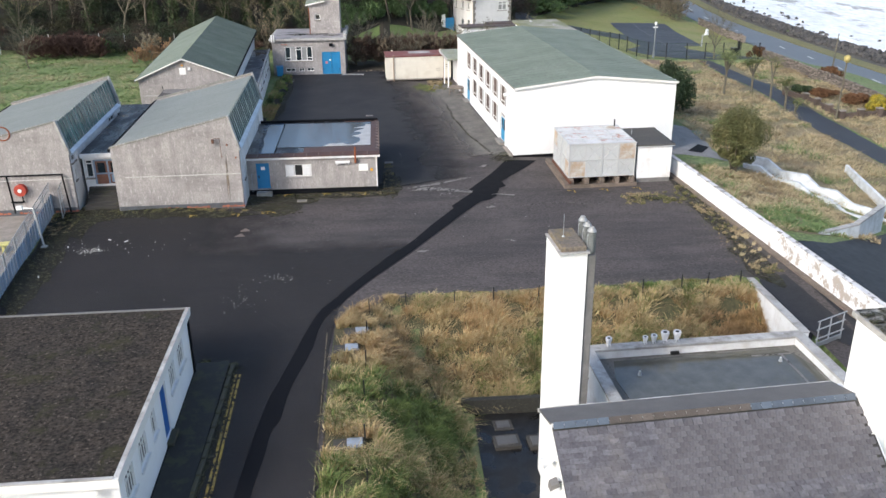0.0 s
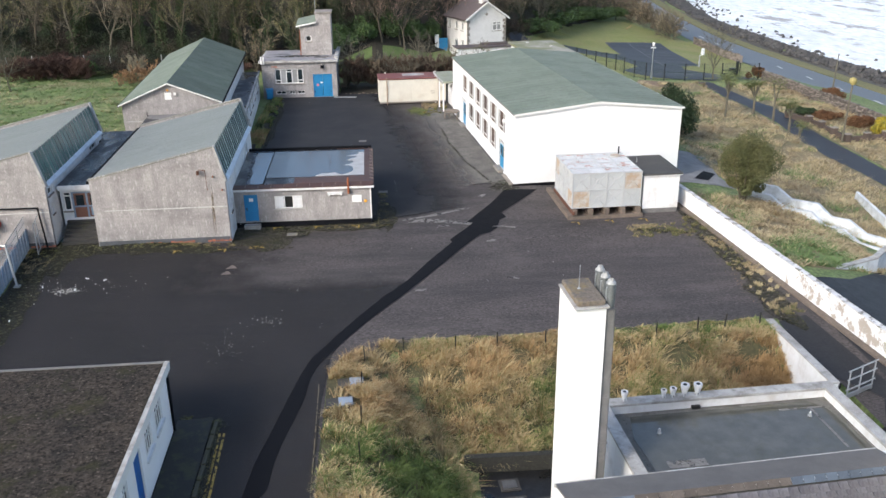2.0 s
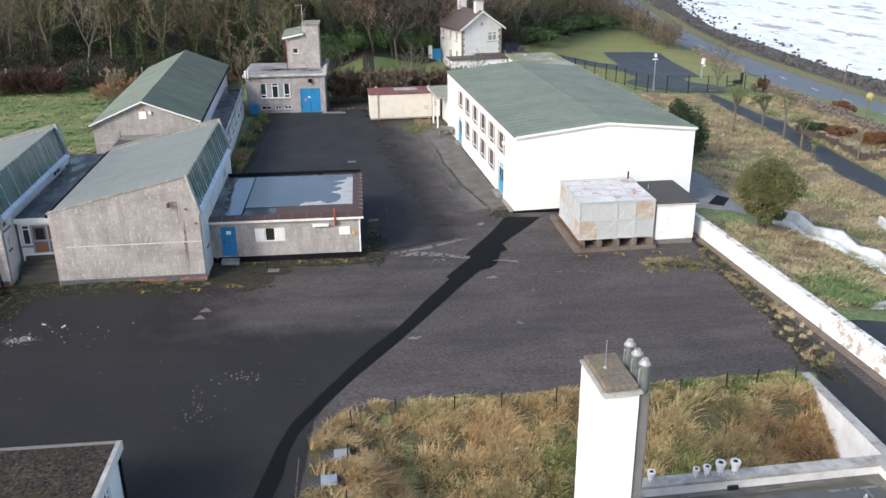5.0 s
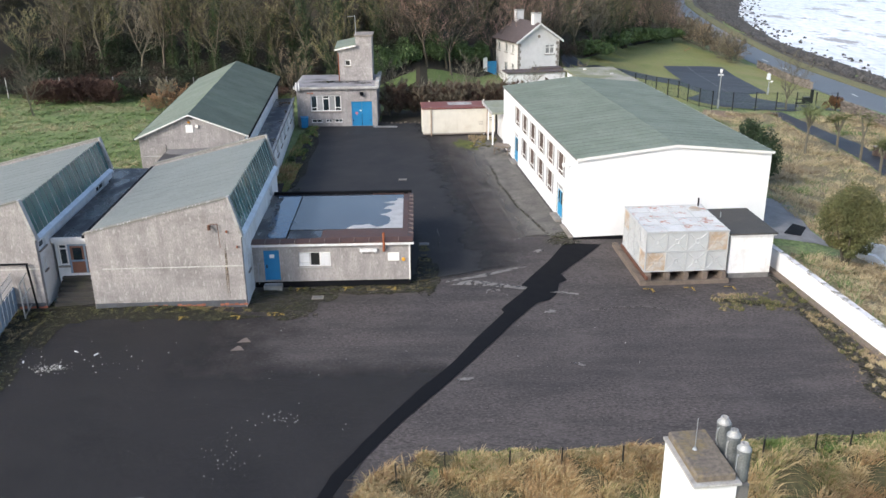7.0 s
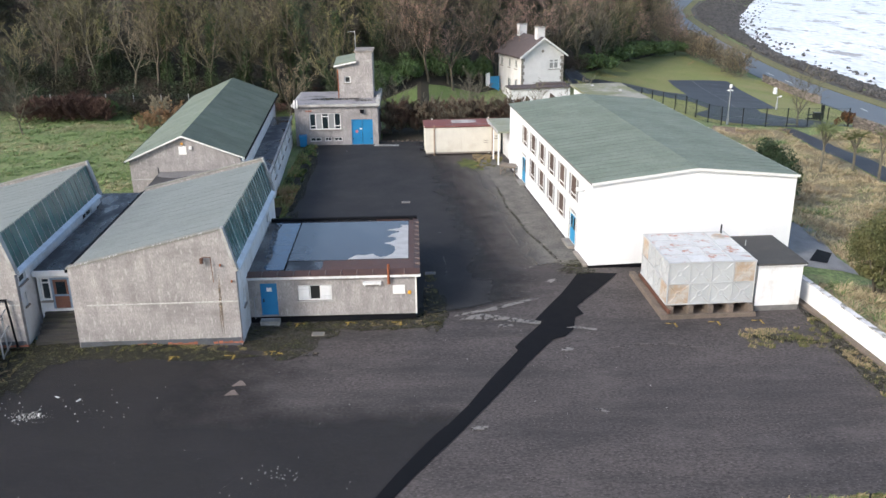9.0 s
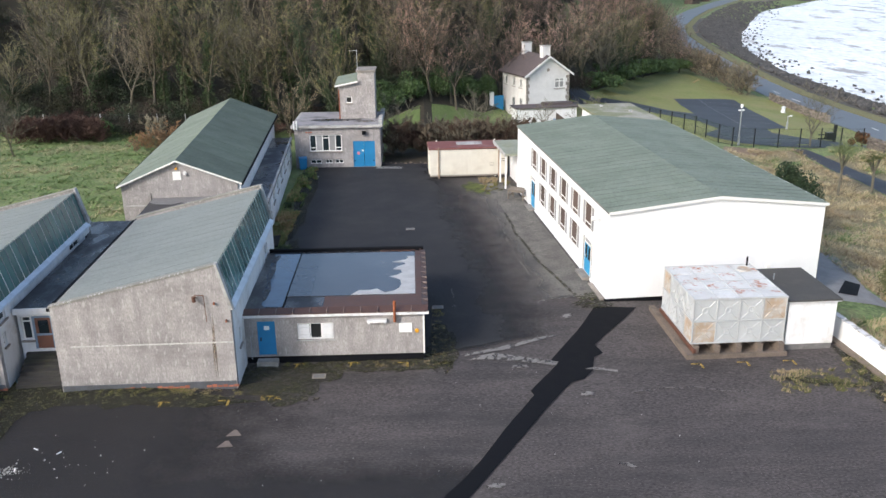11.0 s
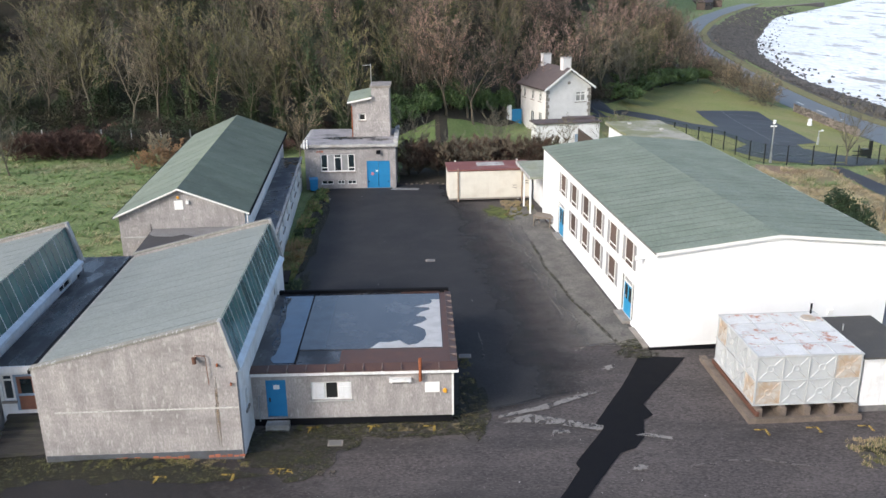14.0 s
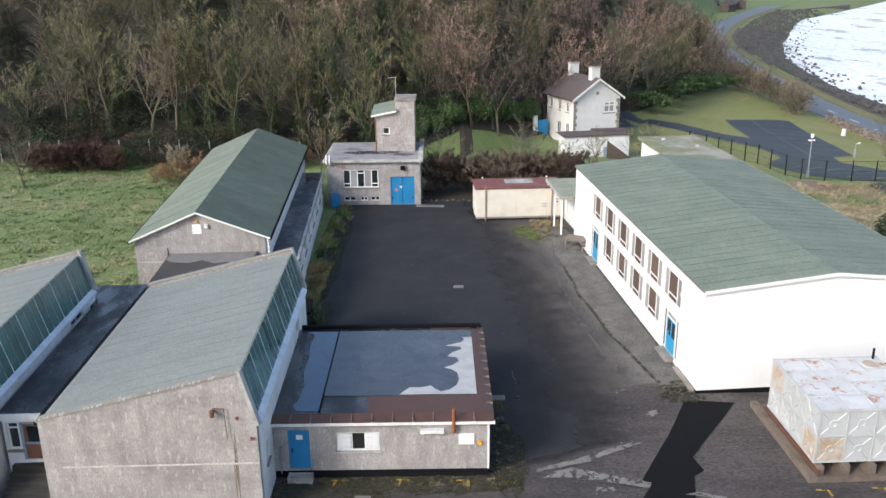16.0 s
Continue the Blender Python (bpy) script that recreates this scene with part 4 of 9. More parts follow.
    tube(bm, (7.32, 0.0, 1.42), (7.32, -0.09, 1.42), 0.1, 0.08, 10)
    part("alarm_lamp", bm, AMBER, t, "round amber lamp")
    bm = bmesh.new()
    tube(bm, (-0.32, -0.04, 0.2), (-0.32, -0.04, 1.35), 0.02)
    tube(bm, (-0.32, -0.04, 1.35), (-0.2, -0.06, 1.35), 0.03)
    part("tap_pipe", bm, GALV, t)
    # roof
    part("roof_deck", boxes((X0, 0.0, T, X1, D, T + 0.1)), WETFELT, t, "wet black felt roof")
    bm = bmesh.new()
    prism(bm, [(x, y, T + 0.1) for x, y in ((1.15, 0.55), (1.15, D - 0.4), (-0.28, D - 0.4), (-0.2, 7.0), (-0.3, 6.6), (-0.12, 5.2), (-0.2, 4.6), (0.02, 3.4), (-0.06, 2.4), (0.16, 1.6), (0.1, 0.9), (0.3, 0.55))], (0, 0, 0.025))
    part("blue_sheet", bm, SKYBLUE, t, "smooth wet roof sheet, the sky's reflection painted in its blue")
    part("roof_sheet", boxes((1.2, 1.75, T + 0.1, 7.28, D - 0.4, T + 0.13)), POOL, t, "grey felt sheet under standing water")
    bm = bmesh.new()
    edge = [(7.28, 1.77), (7.28, 8.25), (6.85, 8.25), (6.95, 8.0), (6.8, 7.6), (6.5, 7.45), (6.1, 7.2), (6.75, 7.05), (6.8, 6.75), (6.4, 6.4), (6.15, 5.9), (6.55, 5.75), (6.65, 5.3), (6.35, 4.85), (6.0, 4.6), (6.3, 4.4), (6.55, 4.0), (6.6, 3.3), (6.5, 2.7), (6.2, 2.2), (5.85, 2.05), (5.6, 2.35), (5.45, 2.65), (5.0, 2.45), (4.6, 2.5), (4.4, 2.15), (4.2, 1.77)]
    prism(bm, [(x, 1.77 + 0.83 * (y - 1.77), T + 0.134) for x, y in edge], (0, 0, 0.008))
    part("dry_patch", bm, DRYFELT, t, "dry silver felt above the waterline")
    part("deep_strip", boxes((1.2, 1.8, T + 0.131, 2.3, D - 0.5, T + 0.137)), material("deeper_water", (0.065, 0.08, 0.1), 0.22, grain=0.05, bump=0.0, gloss=0.6), t)
    bm = bmesh.new()
    prism(bm, [(x, y, T + 0.126) for x, y in ((-0.26, 7.8), (0.1, 7.7), (0.0, 6.6), (0.14, 5.2), (0.08, 4.0), (0.3, 2.6), (0.24, 1.4), (0.14, 1.2), (-0.03, 2.4), (0.04, 3.4), (-0.16, 4.6), (-0.1, 5.2), (-0.26, 6.6))], (0, 0, 0.006))
    part("dry_film", bm, material("dull_dried_film", (0.11, 0.115, 0.12), 0.6, grain=0.2, gaps=(2.5, 0.35, 0.6)), t, "dull dried film on the sheet")
    part("lap_bead", boxes((1.15, 0.45, T + 0.1, 1.2, D - 0.3, T + 0.16)), PATCH, t)
    part("brown_border", boxes((3.0, 0.3, T + 0.1, X1 - 0.1, 1.72, T + 0.118)), BROWNCAP, t)
    part("brown_border", boxes((7.3, 1.72, T + 0.1, X1 - 0.1, D - 0.3, T + 0.118)), BROWNCAP, t)
    part("brown_border", boxes((5.4, D - 0.4, T + 0.1, 7.3, D - 0.12, T + 0.118)), BROWNCAP, t)
    part("fascia", boxes((X0 + 0.02, -0.18, T - 0.12, X1 + 0.22, -0.1, T + 0.02)), OLDWHITE, t, "flaking white fascia board")
    n = 11
    for k in range(n):
        a, b = X0 + (X1 + 0.2 - X0) * k / n, X0 + (X1 + 0.2 - X0) * (k + 1) / n
        bm = bmesh.new()
        prism(bm, [(a + 0.02, -0.2, T + 0.02), (b - 0.02, -0.2, T + 0.02), (b - 0.02, 0.28, T + 0.14), (a + 0.02, 0.28, T + 0.14)], (0, 0, 0.03))
        part("edge_tile", bm, BROWNCAP, t, bevel=0.0)
        if k:
            part("edge_joint", boxes((a - 0.018, -0.19, T + 0.03, a + 0.018, 0.26, T + 0.165)), BROWNJOINT, t)
    for k in range(n):
        a, b = 0.3 + (D - 0.3) * k / n, 0.3 + (D - 0.3) * (k + 1) / n
        bm = bmesh.new()
        prism(bm, [(X1 + 0.2, a + 0.02, T + 0.02), (X1 + 0.2, b - 0.02, T + 0.02), (X1 - 0.1, b - 0.02, T + 0.14), (X1 - 0.1, a + 0.02, T + 0.14)], (0, 0, 0.03))
        part("edge_tile", bm, BROWNCAP, t)
        if k:
            part("edge_joint", boxes((X1 - 0.1, a - 0.018, T + 0.03, X1 + 0.2, a + 0.018, T + 0.16)), BROWNJOINT, t)
    part("back_upstand", boxes((X0, D - 0.12, T + 0.1, X1 + 0.1, D + 0.08, T + 0.26)), PATCH, t)
    return t


annex()


# ---- link corridor between the blocks ----
DARKSTEP = material("damp_black_concrete", (0.045, 0.043, 0.04), 0.85, grain=0.3, stain=0.5, stain_color=(0.05, 0.055, 0.025), stain_scale=1.2)


def link():
    t = thing("link_corridor", pose(-10.43, -0.41, 0.72, 0, 0, TURN), "low flat-roofed link corridor with a glazed entrance", "building")
    front = lambda u, w, z: (u, w, z)
    bm = bmesh.new()
    wall_cells(bm, -0.1, 2.3, -0.9, 2.35, [(0.02, 0.95, 0.46, 2.1), (0.5, 0.5, 2.2, 2.1)], front, 0.2)
    part("front_wall", bm, OLDWHITE, t)
    window_unit(t, 0.02, 0.95, 0.46, 2.1, front, (), ((0, 0.78),), None, None, 0.07, True)
    part("door_frame", boxes((0.5, 0.02, 0.5, 0.6, 0.14, 2.1), (2.1, 0.02, 0.5, 2.2, 0.14, 2.1), (1.3, 0.02, 0.5, 1.4, 0.14, 2.1), (0.6, 0.02, 2.0, 1.3, 0.14, 2.1), (1.4, 0.02, 2.0, 2.1, 0.14, 2.1)), FENCEBLUE, t)
    for a in (0.6, 1.4):
        d = part("door", boxes((a, 0.06, 0.5, a + 0.7, 0.11, 1.2), (a, 0.06, 1.2, a + 0.12, 0.11, 2.0), (a + 0.58, 0.06, 1.2, a + 0.7, 0.11, 2.0), (a + 0.12, 0.06, 1.88, a + 0.58, 0.11, 2.0)), material("brown_varnish", (0.2, 0.09, 0.06), 0.6, grain=0.15), t, "brown door with a pale patched panel")
        part("pane", boxes((a + 0.12, 0.08, 1.2, a + 0.58, 0.09, 1.88)), GLASS, d)
        part("rail", boxes((a + 0.02, 0.04, 1.13, a + 0.68, 0.06, 1.23)), FENCEBLUE, d)
    part("patch_panel", boxes((1.5, 0.04, 0.6, 2.05, 0.06, 1.1)), FENCEBLUE, t)
    for k in range(6):
        part("step", boxes((0.1, -1.75 + 0.3 * k, -1.1, 2.1, -0.02, -0.42 + 0.16 * k)), DARKSTEP, t)
    part("roof", boxes((-0.18, -0.15, 2.35, 2.5, 10.4, 2.52), (-2.4, 10.4, 2.35, 2.5, 13.2, 2.52)), WETFELT, t, "wet black felt roof with pale dry patches")
    part("fascia", boxes((-0.18, -0.22, 2.27, 2.4, -0.15, 2.55)), OLDWHITE, t)
    part("side_wall", boxes((2.15, 0.2, -1.2, 2.3, 13.0, 2.35)), ROUGHCAST, t)
    part("back_wall", boxes((-2.2, 12.9, -1.2, 2.15, 13.1, 2.35)), ROUGHCAST, t)
    return t


link()


# ---- long gabled block with its lean-to ----
def long_block():
    t = thing("long_block", pose(-7.95, 17.55, 0, 0, 0, 3.7), "long grey block with a green pitched roof, one slope darkened as shade", "building")
    L = 24.6
    for y in (0, L - 0.3):
        bm = bmesh.new()
        prism(bm, [(-3.55, y, 0.3), (3.75, y, 0.3), (3.75, y, 4.9), (0.05, y, 6.42), (-3.55, y, 4.9)], (0, 0.3, 0))
        part("gable_wall", bm, ROUGHCAST, t)
    part("string_course", boxes((-3.58, -0.03, 3.55, -1.75, 0.0, 3.62)), COPING, t)
    part("side_wall", boxes((-3.55, 0.3, 0.3, -3.3, L - 0.3, 4.9)), ROUGHCAST, t)
    part("side_wall", boxes((3.5, 0.3, 0.3, 3.75, L - 0.3, 4.9)), OLDWHITE, t)
    o = 0.3
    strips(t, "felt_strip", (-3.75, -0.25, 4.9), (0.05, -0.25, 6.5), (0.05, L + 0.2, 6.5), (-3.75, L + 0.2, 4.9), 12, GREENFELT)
    # A darker felt paints shade on the slope away from the sun.
    strips(t, "felt_strip", (0.05, -0.25, 6.5), (4.05, -0.25, 4.9), (4.05, L + 0.2, 4.9), (0.05, L + 0.2, 6.5), 12, SHADEGREEN)
    for x0, x1 in ((-3.78, 0.05), (4.08, 0.05)):
        bm = bmesh.new()
        prism(bm, [(x0, -0.3, 4.83), (x1, -0.3, 6.43), (x1, -0.3, 6.53), (x0, -0.3, 4.93)], (0, 0.05, 0))
        part("bargeboard", bm, FRAMEWHITE, t)
    part("gutter", boxes((4.02, -0.25, 4.78, 4.14, L + 0.2, 4.9)), PATCH, t)
    part("gutter", boxes((-3.86, -0.25, 4.78, -3.74, L + 0.2, 4.9)), PATCH, t)
    bm = bmesh.new()
    tube(bm, (3.95, -0.1, 3.4), (3.95, -0.1, 4.8), 0.05)
    part("downpipe", bm, FRAMEWHITE, t)
    part("sign_board", boxes((-0.25, -0.05, 5.2, 0.25, 0.0, 5.75)), SIGNWHITE, t, "blank white board")
    part("alarm_box", boxes((-0.07, -0.1, 5.88, 0.07, 0.0, 6.0)), AMBER, t, "amber alarm box")
    part("flood_light", boxes((0.45, -0.15, 5.55, 0.62, 0.0, 5.75)), SIGNWHITE, t)
    part("cable_pipe", boxes((-1.75, -0.04, 3.4, -1.72, 0.0, 4.4)), PATCH, t)
    # lean-to along the yard
    side = lambda u, w, z: (5.35 - w, u, z)
    holes = [(2.2 + 3.1 * k, 1.9, 3.5 + 3.1 * k, 2.75) for k in range(7)]
    bm = bmesh.new()
    wall_cells(bm, 0.2, L - 2.6, 0.0, 3.1, holes, side, 0.22)
    part("lean_to_wall", bm, OLDWHITE, t, "pale rendered lean-to wall")
    for h in holes:
        window_unit(t, h[0], h[1], h[2], h[3], side, (0.5,), (), None, None, 0.07, True, 0.07)
    part("lean_to_roof", boxes((3.78, -3.4, 3.1, 5.5, L - 2.4, 3.26)), material("blue_black_felt", (0.045, 0.05, 0.065), 0.6, grain=0.15, wet=0.4, stain=0.3, stain_color=(0.09, 0.095, 0.11), stain_scale=0.5), t, "blue-black felt lean-to roof")
    part("lean_to_upstand", boxes((5.36, -3.4, 3.26, 5.52, L - 2.4, 3.36)), COPING, t)
    part("lean_to_end", boxes((3.8, L - 2.6, 0.5, 5.35, L - 2.4, 3.1)), OLDWHITE, t)
    part("lean_to_end", boxes((3.8, -3.2, 0.0, 5.35, -3.0, 3.1)), OLDWHITE, t)
    part("lean_to_wall", boxes((5.15, -3.0, 0.0, 5.35, 0.2, 3.1)), OLDWHITE, t)
    # flat roof between this block and the classroom block
    part("flat_roof", boxes((-1.65, -6.6, 3.9, 3.3, -0.02, 4.06)), material("damp_brown_felt", (0.06, 0.056, 0.055), 0.8, grain=0.2, stain=0.5, stain_color=(0.1, 0.097, 0.096), stain_scale=0.7), t, "flat felt roof, half wet and half dry")
    bm = bmesh.new()
    prism(bm, [(x, y, 4.06) for x, y in ((-1.6, -0.05), (-1.6, -1.1), (-1.2, -1.5), (-0.2, -1.7), (0.4, -1.3), (1.2, -1.9), (1.9, -1.7), (2.2, -2.6), (3.2, -2.9), (3.2, -0.05))], (0, 0, 0.008))
    part("dry_patch", bm, material("dry_grey_felt", (0.2, 0.195, 0.195), 0.85, grain=0.2, stain=0.4, stain_color=(0.11, 0.11, 0.11), stain_scale=1.2), t, "paler dry felt")
    part("flat_wall", boxes((-1.6, -6.5, 0.0, -1.4, -0.02, 3.9)), ROUGHCAST, t)
    part("entrance_roof", boxes((5.4, -4.4, 1.9, 6.5, -2.4, 2.0)), PATCH, t)
    return t


random.seed(13)
long_block()

steps = thing("entrance_steps", pose(-0.65, 11.0, 0.3, 0, 0, TURN), "concrete entrance steps with side walls beside the block", "steps")
for k in range(4):
    part("step", boxes((0.0, -1.0 + 0.3 * k, -0.3, 0.9, 0.6, 0.05 + 0.15 * k)), CEMENT, steps)
part("side_wall", boxes((0.9, -1.1, -0.3, 1.05, 0.7, 0.9)), CEMENT, steps)
part("landing", boxes((-0.1, 0.6, -0.3, 1.05, 1.9, 0.66)), PATCH, steps)


# ---- boiler house with tower ----
def boiler_house():
    t = thing("boiler_house", pose(0.0, 39.6, 0, 0, 0, 0), "grey roughcast boiler house with a square chimney tower", "building")
    front = lambda u, w, z: (u, w, z)
    bm = bmesh.new()
    holes = [(-2.3, 2.95, 0.58, 4.45), (1.55, 1.5, 3.5, 3.85), (-2.3, 1.85, -1.3, 2.2), (-0.95, 1.85, -0.35, 2.2), (-0.1, 1.85, 0.65, 2.2)]
    wall_cells(bm, -3.6, 4.0, 0.6, 5.1, holes, front, 0.28)
    part("front_wall", bm, ROUGHCAST, t)
    part("side_wall", boxes((3.72, 0.28, 0.6, 4.0, 6.6, 5.1)), ROUGHCAST, t)
    part("side_wall", boxes((-3.6, 0.28, 0.6, -3.32, 6.6, 5.1)), ROUGHCAST, t)
    part("back_wall", boxes((-3.32, 6.3, 0.6, 3.72, 6.6, 5.1)), ROUGHCAST, t)
    window_unit(t, -2.3, 2.95, 0.58, 4.45, front, (0.2, 0.4, 0.6, 0.8), ((0, 0.22), (2, 0.8), (4, 0.22)), FRAMEWHITE, [GLASS, GLASS, NETGREY], 0.08, True)
    for h in holes[2:]:
        window_unit(t, h[0], h[1], h[2], h[3], front, (0.5,), (), FRAMEWHITE, GLASS, 0.06, False)
    part("door_frame", boxes((1.55, 0.03, 1.5, 1.62, 0.16, 3.85), (3.43, 0.03, 1.5, 3.5, 0.16, 3.85), (1.62, 0.03, 3.77, 3.43, 0.16, 3.85)), BLUE, t)
    for a in (1.62, 2.54):
        d = part("door", boxes((a, 0.07, 1.5, a + 0.89, 0.13, 3.77)), BLUE, t, "blue painted door leaf")
        part("hinge", boxes((a + (0.0 if a < 2 else 0.75), 0.05, 2.0, a + (0.14 if a < 2 else 0.89), 0.07, 2.08)), BLACK, d)
    bm = bmesh.new()
    tube(bm, (2.02, 0.07, 2.72), (2.02, 0.05, 2.72), 0.14, sides=14)
    part("hazard_disc", bm, material("pink_sign", (0.6, 0.2, 0.25), 0.6), t, "round pink warning disc")
    part("notice", boxes((2.3, 0.055, 2.9, 2.5, 0.069, 3.05)), SIGNWHITE, t)
    part("flood_light", boxes((2.4, -0.25, 4.45, 2.75, 0.0, 4.75)), PATCH, t)
    for x in (-2.6, -2.4, -2.2):
        part("red_brick_vent", boxes((x, -0.02, 4.62, x + 0.15, 0.0, 4.74)), REDBRICK, t)
    part("roof", boxes((-3.85, -0.3, 5.1, 4.2, 6.7, 5.32)), COPING, t, "grey slab roof with a damp stain")
    part("roof_felt", boxes((-3.6, -0.1, 5.32, 3.85, 6.5, 5.335)), material("grey_felt_with_damp", (0.3, 0.29, 0.3), 0.7, grain=0.1, stain=1.0, stain_color=(0.06, 0.06, 0.065), stain_scale=0.35), t)
    for k, (cx, cy, rx, ry) in enumerate(((-0.2, 2.4, 2.2, 0.6), (1.6, 3.4, 1.3, 0.9), (2.6, 1.6, 0.9, 0.5))):
        bm = bmesh.new()
        prism(bm, [(cx + rx * (1 + 0.3 * math.sin(3.1 * j + k)) * math.cos(j * math.tau / 20), cy + ry * (1 + 0.3 * math.cos(2.3 * j + k)) * math.sin(j * math.tau / 20), 5.335) for j in range(20)], (0, 0, 0.004 + 0.002 * k))
        part("damp_stain", bm, WETFELT, t, "dark damp stain on the roof")
    part("parapet", boxes((3.85, 0.4, 5.32, 4.2, 6.7, 5.6)), COPING, t)
    for x in (-3.55, -3.3):
        bm = bmesh.new()
        tube(bm, (x, -0.35, 5.0), (x, -0.35, 5.75), 0.07, sides=10)
        part("vent_pipe", bm, FRAMEWHITE, t)
    # tower
    tw = lambda u, w, z: (u, 2.9 + w, z)
    bm = bmesh.new()
    wall_cells(bm, 0.2, 3.5, 5.3, 8.5, [(0.85, 6.75, 1.42, 7.35)], tw, 0.25)
    wall_cells(bm, 1.95, 3.5, 8.5, 9.55, [], tw, 0.25)
    tow = part("tower", bm, ROUGHCAST, t, "square roughcast chimney tower")
    part("tower_side", boxes((0.2, 3.15, 5.3, 0.45, 5.5, 8.4), (3.25, 3.15, 5.3, 3.5, 5.5, 9.55), (0.45, 5.25, 5.3, 3.25, 5.5, 8.4), (1.95, 3.15, 8.4, 2.15, 5.5, 9.55), (2.15, 5.25, 8.4, 3.25, 5.5, 9.55)), ROUGHCAST, tow)
    window_unit(t, 0.85, 6.75, 1.42, 7.35, tw, (), (), FRAMEWHITE, BLACK, 0.08, True, name="tower_window")
    bm = bmesh.new()
    prism(bm, [(-0.05, 2.6, 8.35), (2.0, 2.6, 8.75), (2.0, 2.6, 8.9), (-0.05, 2.6, 8.5)], (0, 3.2, 0.3))
    prism(bm, [(0.2, 2.9, 8.4), (0.2, 5.5, 8.4), (0.2, 5.5, 8.7), (0.2, 2.9, 8.45)], (0.2, 0, 0))
    part("tower_roof", bm, GREENFELT, tow, "green felt lean-to roof")
    bm = bmesh.new()
    prism(bm, [(-0.07, 2.56, 8.26), (2.0, 2.56, 8.66), (2.0, 2.56, 8.8), (-0.07, 2.56, 8.4)], (0, 0.05, 0))
    part("tower_bargeboard", bm, FRAMEWHITE, tow)
    part("tower_cap", boxes((1.85, 2.8, 9.55, 3.62, 5.6, 9.7)), CEMENT, tow)
    bm = bmesh.new()
    tube(bm, (0.25, 2.87, 5.3), (0.25, 2.87, 8.0), 0.045)
    part("tower_downpipe", bm, RUST, tow)
    bm = bmesh.new()
    tube(bm, (2.0, 3.0, 8.9), (2.0, 3.0, 11.5), 0.03)
    tube(bm, (1.3, 3.0, 11.4), (2.05, 3.0, 11.45), 0.025)
    part("aerial", bm, GALV, tow)
    return t


boiler_house()
bin_ = thing("wheeled_bin", pose(-2.9, 39.0, land(-2.9, 39.0) + 0.05, 0, 0, 10), "dark blue wheeled bin beside the boiler house", "bin")
bm = bmesh.new()
prism(bm, [(-0.3, -0.35, 0.08), (0.3, -0.35, 0.08), (0.34, -0.42, 1.0), (-0.34, -0.42, 1.0)], (0, 0.75, 0))
part("body", bm, BLUE, bin_)
part("lid", boxes((-0.36, -0.46, 1.0, 0.36, 0.38, 1.09)), BLUE, bin_, bevel=0.02)
for sx in (-0.32, 0.26):
    bm = bmesh.new()
    tube(bm, (sx, 0.35, 0.1), (sx + 0.06, 0.35, 0.1), 0.1, sides=12)
    part("wheel", bm, BLACK, bin_)
ladder = thing("white_ladder", pose(3.6, 38.9, land(4.5, 38.9) + 0.07, 0, 0, -6), "white ladder lying on the tarmac by the boiler house", "ladder")
for y in (0, 0.4):
    part("stile", boxes((0, y, 0, 2.3, y + 0.04, 0.05)), GALV, ladder)
for k in range(8):
    part("rung", boxes((0.15 + 0.28 * k, 0.04, 0.01, 0.18 + 0.28 * k, 0.4, 0.04)), GALV, ladder)


# ---- site cabin ----
def cabin():
    t = thing("site_cabin", pose(8.35, 34.75, FALL * 34.75 - 0.02, 0, 0, 3.0), "cream steel site cabin with a faded red roof", "cabin")
    L, W, H = 6.6, 2.8, 2.4
    part("body", boxes((0, 0, 0.2, L, W, H)), CREAM, t, bevel=0.03)
    part("roof", boxes((-0.08, -0.08, H, L + 0.08, W + 0.08, H + 0.14)), REDROOF, t, "faded red sheet roof", bevel=0.03)
    part("roof_patch", boxes((2.4, 1.2, H + 0.14, 4.6, 2.4, H + 0.15)), COPING, t)
    for x in (0.7, L - 0.8):
        part("jack_leg", boxes((x, -0.09, -0.35, x + 0.09, -0.0, H + 0.25)), material("rust_stained_leg", (0.38, 0.27, 0.19), 0.8, grain=0.3) if x < 1 else bpy.data.materials["rust_stained_leg"], t, "rust-stained leg")
        part("jack_foot", boxes((x - 0.1, -0.2, -0.4, x + 0.22, 0.1, -0.33)), CEMENT, t)
        part("jack_leg", boxes((x, W, -0.35, x + 0.12, W + 0.1, H + 0.25)), CREAM, t)
    part("base_rail", boxes((0, -0.02, 0.08, L, 0.08, 0.2)), CEMENT, t)
    for k in range(5):
        part("swage_line", boxes((1.3 + k * 1.0, -0.012, 0.25, 1.33 + k * 1.0, 0.0, H - 0.1)), CREAM, t)
    for z in (1.5, 1.3):
        part("vent_slot", boxes((L - 0.55, -0.015, z, L - 0.25, 0.0, z + 0.05)), BLACK, t)
        part("vent_slot", boxes((L - 1.5, -0.015, z - 0.35, L - 1.15, 0.0, z - 0.31)), CEMENT, t)
    part("end_door", boxes((-0.04, 0.5, 0.25, 0.0, 1.4, 2.25)), CREAM, t)
    return t


cabin()

